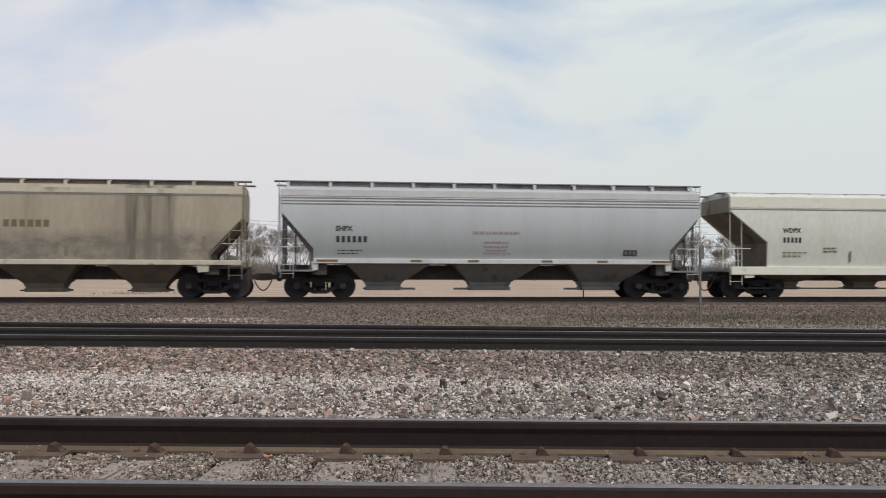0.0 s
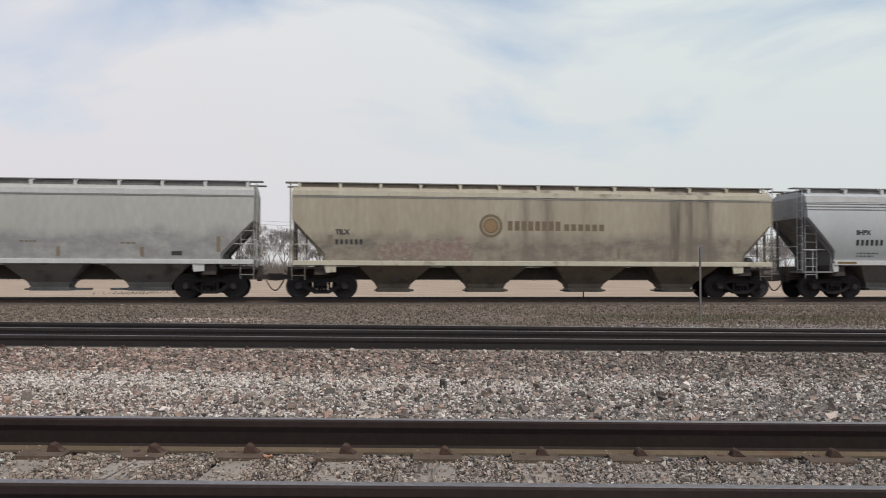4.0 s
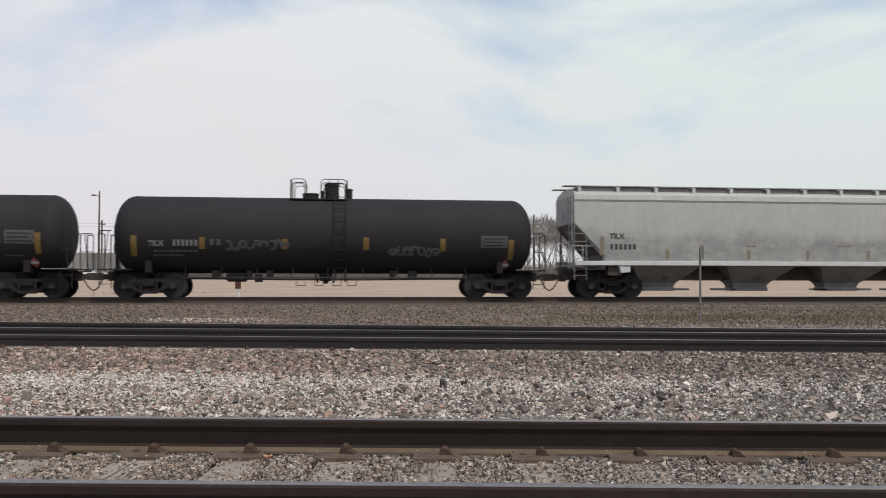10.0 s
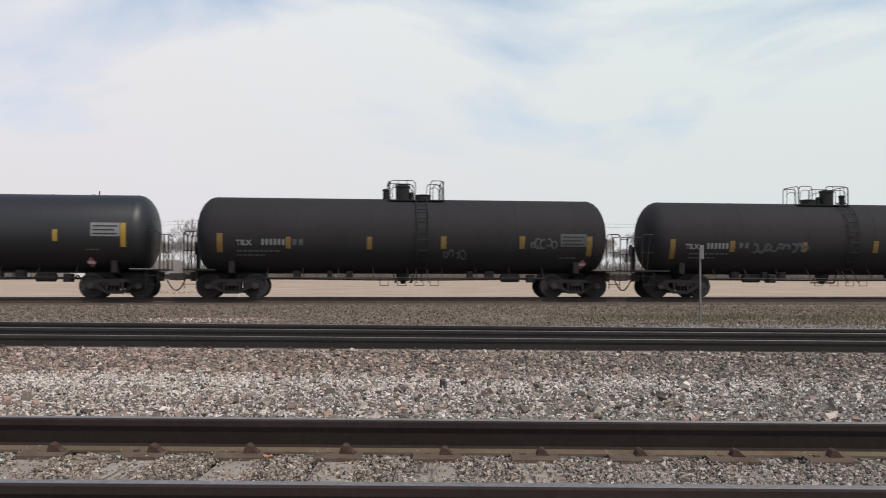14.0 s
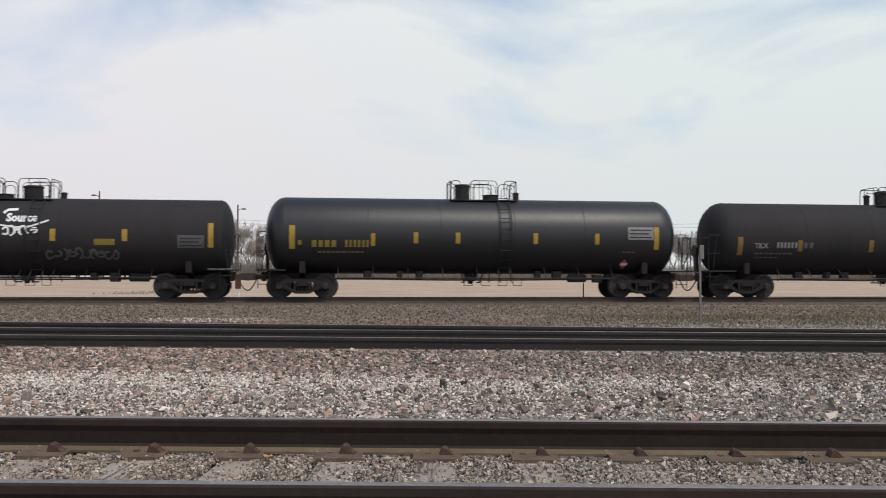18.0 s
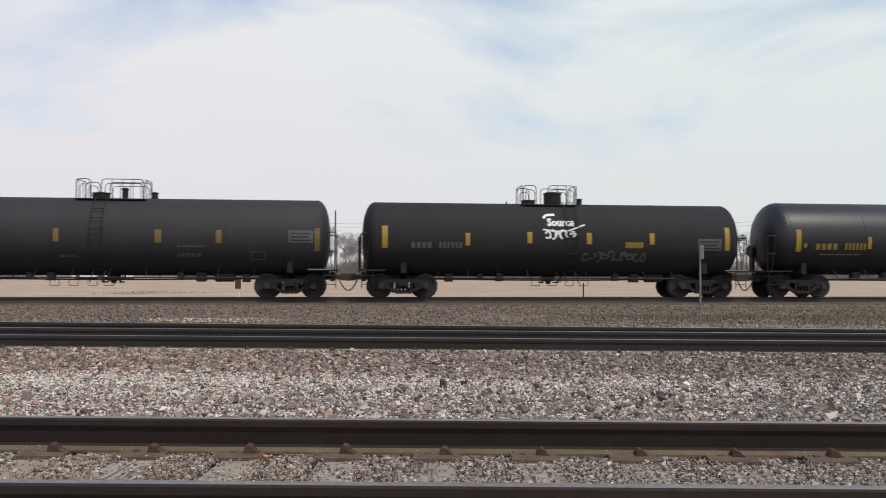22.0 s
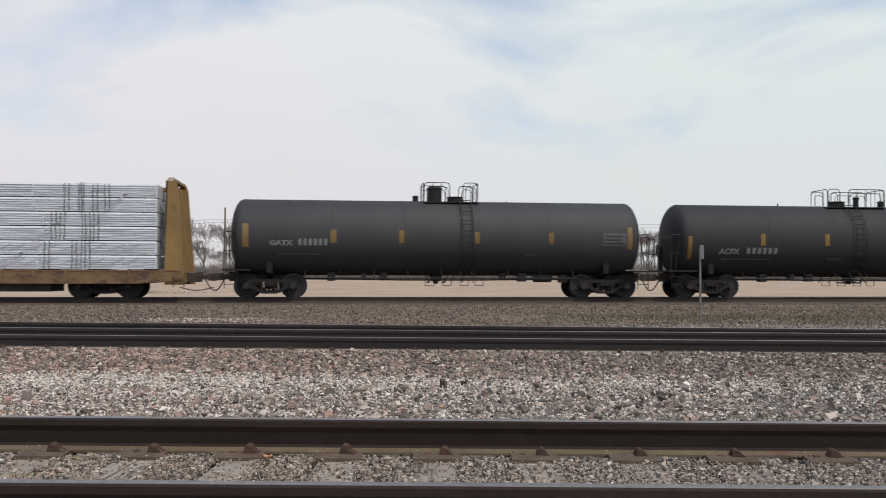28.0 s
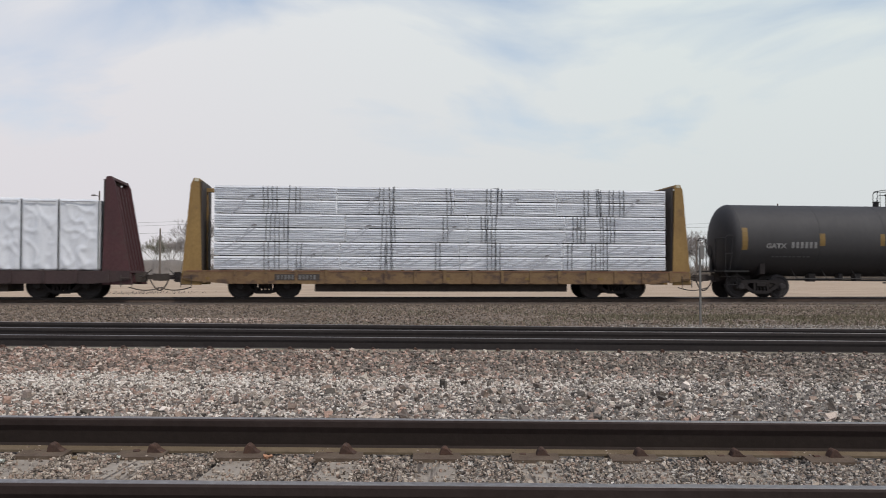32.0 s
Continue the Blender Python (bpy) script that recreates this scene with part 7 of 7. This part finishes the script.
def marker_post(s, w, label, red):
    p = on_far(s, w, 0)
    z = -0.20
    root = empty("marker_post")
    root.matrix_world = pose(p.x, p.y, z)
    tagged(root, label, "marker post")
    bm = bmesh.new()
    if red:
        turned(bm, [(-0.3, 0.05), (0.85, 0.05)], "z", (0, 0, 0), 12)
        part("post", bm, M["marker_white"], root)
        bm = bmesh.new()
        box(bm, -0.15, 0.13, -0.075, -0.052, 0.55, 1.12)
        part("marker_plate", bm, M["marker_red"], root, "red-brown marker plate")
    else:
        turned(bm, [(-0.3, 0.035), (0.86, 0.03), (0.88, 0.01)], "z", (0, 0, 0), 8)
        part("post", bm, M["fittings"], root)


sign_post()
marker_post(-8.97, 8.0, "white marker post with a red-brown plate in the field", True)
marker_post(7.55, 5.0, "dark thin stake standing in the field", False)


# ---- distance: bare trees, poles, wires ----
def bare_tree(seed, height, twig_mat):
    """A leafless tree: tapered trunk and limbs, and a ragged crown of fine twigs."""
    rng = random.Random(seed)
    wood, twigs = bmesh.new(), bmesh.new()

    def grow(p, d, length, r, depth):
        steps = 2 if depth < 3 else 1
        for _ in range(steps):
            q = p + d * (length / steps)
            rod(wood if depth < 3 else twigs, p, q, r, 5 if depth < 2 else 3, r * 0.75)
            p, r = q, r * 0.75
            d = (d + Vector((rng.uniform(-0.2, 0.2), rng.uniform(-0.2, 0.2), rng.uniform(-0.05, 0.2)))).normalized()
        if depth >= 6:
            return
        n = rng.randint(3, 4) if depth < 2 else 3
        for k in range(n):
            spread = 0.75 if depth > 0 else 0.6
            nd = (d + Vector((rng.uniform(-1, 1), rng.uniform(-1, 1), rng.uniform(-0.35, 0.7))) * spread).normalized()
            grow(p, nd, length * rng.uniform(0.62, 0.86), max(0.016, r * rng.uniform(0.55, 0.8)), depth + 1)

    root = empty("bare_tree")
    grow(Vector((0, 0, -0.4)), Vector((0, 0, 1)), height * 0.26, height * 0.022, 0)
    part("trunk", wood, M["bark"], root)
    part("crown", twigs, twig_mat, root)
    return root


def put_trees():
    kinds = [bare_tree(1, 9.0, M["twig"]), bare_tree(2, 10.0, M["twig"]), bare_tree(3, 8.0, M["twig"]), bare_tree(4, 7.0, M["bud_twig"])]
    labels = ["leafless grey-brown tree with a ragged twiggy crown"] * 3 + ["small budding greenish tree with fine twigs"]
    rng = random.Random(8)
    spots = []
    for y_row, gap in ((152.0, 3.0), (172.0, 2.6)):
        x = -92.0
        while x < 94:
            low = -68 < x < -53.5
            spots.append((x, y_row + rng.uniform(-9, 9), rng.uniform(0.26, 0.34) if low else rng.uniform(1.12, 1.4) if 7 < x < 24 else rng.uniform(0.72, 1.1), rng.choice((0, 0, 1, 1, 2, 2, 3))))
            x += gap * rng.uniform(0.6, 1.4)
    used = set()
    for x, y, sc, k in spots:
        m = pose(x, y, ground_height(x, y), 0, 0, rng.uniform(0, 360))
        if k not in used:
            used.add(k)
            ob = kinds[k]
            ob.matrix_basis = m
        else:
            ob = copy_thing(kinds[k], m)
        ob.scale = (sc, sc, sc * rng.uniform(0.9, 1.1))
        tagged(ob, labels[k], "tree", "trees along the far edge of the field")


put_trees()


def brush_band():
    """Dry thicket below the trees: a ragged strip of fine upright twigs."""
    rng = np.random.RandomState(4)
    n = 50000
    x = rng.uniform(-92, 94, n)
    y = rng.uniform(136, 150, n)
    h = (1.6 + 2.6 * np.array([noise.noise(Vector((a_ * 0.12, 3.0, 1.0))) * 0.5 + 0.5 for a_ in x])) * rng.uniform(0.45, 1.1, n)
    lean = rng.uniform(-0.45, 0.45, (n, 2)) * h[:, None]
    w = rng.uniform(0.02, 0.055, n)
    foot = np.array([ground_height(a_, b_) for a_, b_ in zip(x, y)])
    base = np.stack([x, y, foot - 0.1], 1)
    tip = np.stack([x + lean[:, 0], y + lean[:, 1] * 0.5, h + foot], 1)
    off = np.zeros((n, 3))
    off[:, 0] = w
    off2 = np.zeros((n, 3))
    off2[:, 1] = w
    v = np.stack([base - off, base + off, base + off2 * 1.6, tip], 1)
    f = (np.array([(0, 1, 3), (1, 2, 3), (2, 0, 3)])[None] + (np.arange(n) * 4)[:, None, None]).reshape(-1, 3)
    me = bpy.data.meshes.new("brush")
    me.from_pydata(v.reshape(-1, 3).tolist(), [], f.tolist())
    me.materials.append(M["brush"])
    tagged(new("brush", me), "dry leafless brush along the far edge of the field", "brush", kind="stuff")


brush_band()


def hedge():
    """A long even grey thicket at the field's edge, about as tall as a house's eaves."""
    rng = np.random.RandomState(14)
    n = 44000
    x = rng.uniform(-66, -39, n)
    y = rng.uniform(132, 137, n)
    h = (3.9 + 0.25 * np.array([noise.noise(Vector((a_ * 1.1, 5.0, 2.0))) for a_ in x])) * rng.uniform(0.55, 1.0, n) ** 0.5 * np.where(x > -47.5, 0.72, 1.0)
    lean = rng.uniform(-0.22, 0.22, (n, 2)) * h[:, None]
    w = rng.uniform(0.03, 0.06, n)
    foot = np.array([ground_height(a_, b_) for a_, b_ in zip(x, y)])
    base = np.stack([x, y, foot - 0.1], 1)
    tip = np.stack([x + lean[:, 0], y + lean[:, 1] * 0.5, h + foot], 1)
    side, back = np.zeros((n, 3)), np.zeros((n, 3))
    side[:, 0], back[:, 1] = w, w * 1.6
    v = np.stack([base - side, base + side, base + back, tip + side * 0.6, tip - side * 0.6], 1)
    f = (np.array([(0, 1, 3), (0, 3, 4), (1, 2, 3), (2, 0, 4), (2, 4, 3)])[None] + (np.arange(n) * 5)[:, None, None]).reshape(-1, 3)
    me = bpy.data.meshes.new("hedge")
    me.from_pydata(v.reshape(-1, 3).tolist(), [], f.tolist())
    me.materials.append(M["hedge"])
    tagged(new("hedge", me), "long even grey leafless hedge at the edge of the field", "hedge", kind="stuff")


hedge()


def house(x, y, w, d, wall_h, roof_h, wall, turn, label):
    root = empty("house")
    root.matrix_world = pose(x, y, ground_height(x, y), 0, 0, turn)
    tagged(root, label, "house", "houses beyond the field")
    bm = bmesh.new()
    box(bm, -w / 2, w / 2, -d / 2, d / 2, -0.3, wall_h)
    part("wall", bm, M[wall], root)
    bm = bmesh.new()
    prism_x(bm, [(-d / 2 - 0.4, wall_h - 0.1), (0, wall_h + roof_h), (d / 2 + 0.4, wall_h - 0.1), (d / 2 + 0.4, wall_h + 0.02), (0, wall_h + roof_h + 0.18), (-d / 2 - 0.4, wall_h + 0.02)], -w / 2 - 0.4, w / 2 + 0.4)
    part("roof", bm, M["roof_grey"], root)
    n = max(2, int(w / 3))
    for i in range(n):
        cx = -w / 2 + w * (i + 0.5) / n
        bm = bmesh.new()
        box(bm, cx - 0.55, cx + 0.55, -d / 2 - 0.03, -d / 2 + 0.05, 0.9, 2.1)
        part("window", bm, M["window_dark"], root)
    bm = bmesh.new()
    box(bm, w * 0.2, w * 0.2 + 0.6, -0.3, 0.3, wall_h + roof_h * 0.5, wall_h + roof_h + 0.7)
    part("chimney", bm, M["brick_wall"], root)


house(-51.5, 146, 5.5, 6, 2.6, 1.1, "siding", 4, "small dull house with a grey roof behind dry brush")
house(-58.5, 150, 4.2, 6, 2.2, 1.3, "brick_wall", -8, "small brick house with a grey roof behind dry brush")
house(62.0, 142, 9.0, 7, 1.7, 1.0, "siding", 3, "low building with a wide grey roof beyond the field")


def parked_vehicle(x, y, turn, long, label, bed=False):
    """A plain parked vehicle far across the field: body, cabin with dark windows, four wheels."""
    root = empty("parked_vehicle")
    root.matrix_world = pose(x, y, ground_height(x, y), 0, 0, turn)
    tagged(root, label, "vehicle", "vehicles parked beyond the field")
    h, w = long / 2, 0.88
    body = bmesh.new()
    prism(body, [(-h, 0.35), (-h, 0.92), (-h * 0.5, 1.0), (h, 1.0), (h, 0.40), (h * 0.9, 0.32), (-h * 0.9, 0.32)], -w, w)
    bmesh.ops.bevel(body, geom=body.edges[:], offset=0.05, segments=2, affect="EDGES")
    part("body", body, M["marker_white"], root)
    back = h * 0.15 if bed else h * 0.85
    cabin = bmesh.new()
    prism(cabin, [(-h * 0.5, 0.98), (-h * 0.28, 1.42), (back - 0.25, 1.45), (back, 0.98)], -w + 0.08, w - 0.08)
    roof = part("cabin", cabin, M["marker_white"], root)
    for s in (-1, 1):
        glass = bmesh.new()
        y0, y1 = sorted((s * (w - 0.085), s * (w - 0.07)))
        prism(glass, [(-h * 0.42, 1.03), (-h * 0.26, 1.36), (back - 0.32, 1.38), (back - 0.12, 1.03)], y0, y1)
        part("side_window", glass, M["window_dark"], roof)
        for wx in (-h * 0.62, h * 0.62):
            wheel = bmesh.new()
            turned(wheel, [(s * (w - 0.2), 0.33), (s * (w + 0.01), 0.33), (s * (w + 0.015), 0.2), (s * (w - 0.01), 0.05)], "y", (wx, 0, 0.33), 16)
            part("wheel", wheel, M["fittings"], root)


parked_vehicle(-50.2, 131.0, 4, 5.5, "white pickup truck parked beyond the field", True)
parked_vehicle(-45.6, 131.0, 80, 4.4, "white car parked beyond the field, seen from its end")


def field_tufts():
    """A thin line of dark dead stubble lying across the bare field."""
    rng = np.random.RandomState(31)
    n = 240
    x = rng.normal(-20.0, 1.6, n)
    y = rng.normal(62.0, 2.2, n)
    foot = np.array([ground_height(a_, b_) for a_, b_ in zip(x, y)])
    h, w = rng.uniform(0.02, 0.08, n), rng.uniform(0.03, 0.07, n)
    v = np.stack([np.stack([x - w, y, foot - 0.02], 1), np.stack([x + w, y, foot - 0.02], 1), np.stack([x, y + w, foot - 0.02], 1), np.stack([x + rng.uniform(-0.1, 0.1, n), y, foot + h], 1)], 1)
    f = (np.array([(0, 1, 3), (1, 2, 3), (2, 0, 3)])[None] + (np.arange(n) * 4)[:, None, None]).reshape(-1, 3)
    me = bpy.data.meshes.new("field_stubble")
    me.from_pydata(v.reshape(-1, 3).tolist(), [], f.tolist())
    me.materials.append(M["brush"])
    tagged(new("field_stubble", me), "thin line of dark dead stubble in the field", "stubble", kind="stuff")


field_tufts()


def lookout():
    """A small roofed timber platform on posts."""
    root = empty("roofed_platform")
    root.matrix_world = pose(-60.6, 130, ground_height(-60.6, 130))
    tagged(root, "small open timber platform under a flat hipped roof", "shelter")
    for px in (-0.75, 0.75):
        for py in (-0.7, 0.7):
            bm = bmesh.new()
            box(bm, px - 0.09, px + 0.09, py - 0.09, py + 0.09, -0.3, 5.7)
            part("post", bm, M["pole_wood"], root)
    bm = bmesh.new()
    loft(bm, [[(-1.25, -1.2, 5.7), (1.25, -1.2, 5.7), (1.25, 1.2, 5.7), (-1.25, 1.2, 5.7)], [(-0.4, -0.4, 6.2), (0.4, -0.4, 6.2), (0.4, 0.4, 6.2), (-0.4, 0.4, 6.2)]])
    part("roof", bm, M["roof_grey"], root)
    for z in (2.2, 3.8):
        bm = bmesh.new()
        box(bm, -0.85, 0.85, -0.8, 0.8, z, z + 0.14)
        part("platform", bm, M["pole_wood"], root)
    bm = bmesh.new()
    for z in (4.2, 4.6):
        box(bm, -0.8, 0.8, -0.78, -0.70, z, z + 0.1)
    part("railing", bm, M["pole_wood"], root)


lookout()


def utility_pole(x, y, h, arm=True, lamp=0):
    root = empty("utility_pole")
    root.matrix_world = pose(x, y, ground_height(x, y))
    tagged(root, "wooden utility pole with a street lamp arm" if lamp else "dark wooden utility pole with a crossarm", "utility pole", "utility poles along the field")
    bm = bmesh.new()
    turned(bm, [(-0.5, 0.17), (h, 0.11)], "z", (0, 0, 0), 10)
    part("pole", bm, M["pole_wood"], root)
    if arm:
        bm = bmesh.new()
        box(bm, -0.06, 0.06, -1.1, 1.1, h - 0.7, h - 0.55)
        part("crossarm", bm, M["pole_wood"], root)
        for yy in (-1.0, -0.4, 0.4, 1.0):
            bm = bmesh.new()
            turned(bm, [(h - 0.55, 0.03), (h - 0.42, 0.05), (h - 0.36, 0.02)], "z", (0, yy, 0), 8)
            part("insulator", bm, M["wire"], root)
    if lamp:
        bm = bmesh.new()
        rods(bm, [(0, 0, h - 0.9), (lamp * 0.3, 0, h - 0.65), (lamp * 0.7, 0, h - 0.6)], 0.04, 6)
        part("lamp_arm", bm, M["wire"], root)
        bm = bmesh.new()
        turned(bm, [(-0.35, 0.05), (-0.2, 0.12), (0.2, 0.12), (0.35, 0.06)], "x", (lamp * 0.85, 0, h - 0.6), 10)
        part("lamp_head", bm, M["sign_back"], root)


POLE_Y = 130.0
poles = [(-15.3, 9.9, False, 0), (-48.9, 12.6, False, -1), (-48.5, 8.5, True, 0), (-40.2, 7.3, False, 0), (-31.0, 10.3, False, 0), (-29.2, 10.7, False, 1), (6.1, 7.7, False, 0), (9.0, 11.2, True, 0), (12.9, 9.4, False, 0), (36.0, 5.9, False, 0), (-58.4, 5.6, False, 0), (47.6, 11.0, False, 0)]
for px, ph, arm, lamp in poles:
    utility_pole(px, POLE_Y, ph, arm, lamp)


def wires():
    bm = bmesh.new()
    for h, y in ((9.2, POLE_Y + 1), (8.6, POLE_Y - 1), (7.6, POLE_Y + 0.4)):
        pts = []
        for i in range(61):
            x = -120 + 4 * i
            sag = 0.7 * (1 - ((x - 9) / 40 % 1 * 2 - 1) ** 2)
            pts.append((x, y, h - sag))
        rods(bm, pts, 0.02, 4)
    ob = link_mesh("overhead_wires", bm, M["wire"])
    tagged(ob, "thin dark overhead wires strung along the poles", "wires")


wires()


# ---- litter and weeds by the tracks ----
def dry_grass():
    """Thin dry grass in front of the far track, thicker to the right."""
    rng = np.random.RandomState(6)
    n = 60000
    x = rng.uniform(-12, 17, n)
    y = rng.uniform(17.0, 31.0, n)
    clump = np.array([noise.noise(Vector((a_ * 0.45, b_ * 0.35, 2.0))) for a_, b_ in zip(x, y)])
    belt = np.clip(1 - np.abs(y - 24.6) / 3.4, 0, 1) * np.clip((x - 2.5) / 4.0, 0, 1)
    ok = rng.rand(n) < np.clip(0.10 + 0.012 * x, 0.02, 0.3) * (clump > -0.1) + 0.9 * belt * (clump > -0.25)
    x, y = x[ok], y[ok]
    n = len(x)
    h = rng.uniform(0.03, 0.12, n)
    foot = np.array([ground_height(a_, b_) for a_, b_ in zip(x, y)])
    lean = rng.uniform(-0.8, 0.8, (n, 2)) * h[:, None]
    w = rng.uniform(0.006, 0.016, n)
    zero = np.zeros(n)
    v = np.stack([np.stack([x - w, y, foot - 0.01], 1), np.stack([x + w, y, foot - 0.01], 1), np.stack([x, y + w, foot - 0.01], 1),
                  np.stack([x + lean[:, 0], y + lean[:, 1], foot + h], 1)], 1)
    f = (np.array([(0, 1, 3), (1, 2, 3), (2, 0, 3)])[None] + (np.arange(n) * 4)[:, None, None]).reshape(-1, 3)
    me = bpy.data.meshes.new("dry_grass")
    me.from_pydata(v.reshape(-1, 3).tolist(), [], f.tolist())
    me.materials.append(M["dry_grass"])
    tagged(new("dry_grass", me), "short dry olive grass in the gravel before the far track", "grass", kind="stuff")


dry_grass()


def litter(name, label, category, mat, x, y, z, w, d, seed):
    """A small crumpled scrap lying in the gravel."""
    bm = bmesh.new()
    n = 5
    top = {}
    for i in range(n + 1):
        for j in range(n + 1):
            u, v = i / n - 0.5, j / n - 0.5
            r = max(abs(u), abs(v)) * 2
            c = 1 - 0.3 * (abs(u) + abs(v)) * (r > 0.8)
            up = 0.25 * w * (0.5 + noise.noise(Vector((u * 3, v * 3, seed * 1.7)))) + 0.2 * w * r * r
            top[i, j, 1] = bm.verts.new((u * w * c, v * d * c, up + 0.002))
            top[i, j, 0] = bm.verts.new((u * w * c, v * d * c, up))
    for k in (0, 1):
        for i in range(n):
            for j in range(n):
                bm.faces.new((top[i, j, k], top[i + 1, j, k], top[i + 1, j + 1, k], top[i, j + 1, k]))
    ob = link_mesh(name, bm, M[mat])
    ob.matrix_world = pose(x, y, z, 0, 0, seed * 40)
    tagged(ob, label, category)


litter("dry_leaf", "curled orange-brown dry leaf lying on the gravel", "leaf", "dry_leaf", -0.885, 4.68, 0.03, 0.055, 0.06, 1)
litter("plastic_scrap", "crumpled pale plastic scrap lying on the gravel", "litter", "scrap", -2.22, 4.60, 0.015, 0.07, 0.06, 2)
litter("paper_scrap", "small white paper scrap beside the rail", "litter", "scrap", -1.66, 4.72, 0.02, 0.05, 0.02, 3)
litter("straw_wisp", "wisp of pale straw on the gravel", "litter", "lumber", -1.88, 4.70, 0.02, 0.05, 0.012, 4)
litter("paper_scrap", "small white paper scrap on the pale gravel", "litter", "marker_white", -2.55, 9.6, -0.06, 0.08, 0.06, 5)
litter("paper_scrap", "small white paper scrap on the pale gravel", "litter", "marker_white", 4.2, 9.2, -0.09, 0.08, 0.06, 6)

# ---- movement ----
TRAVEL = [-86.67, -81.33, -75.92, -70.47, -64.99, -59.50, -54.00, -48.51, -43.04, -37.58, -32.15, -26.73, -21.34, -15.98, -10.63, -5.31, 0.0,
          5.29, 10.56, 15.82, 21.07, 26.30, 31.52, 36.74, 41.94, 47.13, 52.31, 57.48, 62.63, 67.76, 72.87, 77.97, 83.03]


def travelled(t):
    """Way of the train at t seconds, along the far track (smooth from second to second)."""
    i = min(31, int(t))
    p = [TRAVEL[max(0, min(32, i + k))] for k in (-1, 0, 1, 2)]
    if i == 0:
        p[0] = 2 * p[1] - p[2]
    if i == 31:
        p[3] = 2 * p[2] - p[1]
    u = t - i
    return p[1] + 0.5 * u * (p[2] - p[0] + u * (2 * p[0] - 5 * p[1] + 4 * p[2] - p[3] + u * (3 * (p[1] - p[2]) + p[3] - p[0])))


def motions():
    for car, place in CARS:
        rows = []
        for i in range(33):
            p = on_far(place + travelled(i), 0, FAR_TOP)
            rows.append((float(i), pose(p.x, p.y, p.z, 0, 0, TURN)))
        walk(car, rows)
    # wheels roll on the rails
    steps = [i / 10 for i in range(321)]
    turns = [math.degrees((travelled(t) - TRAVEL[0]) / WHEEL_R) for t in steps]
    for wheel, dx in WHEELS:
        walk(wheel, [(t, pose(dx, 0, WHEEL_R, 0, turn, 0)) for t, turn in zip(steps, turns)])


motions()
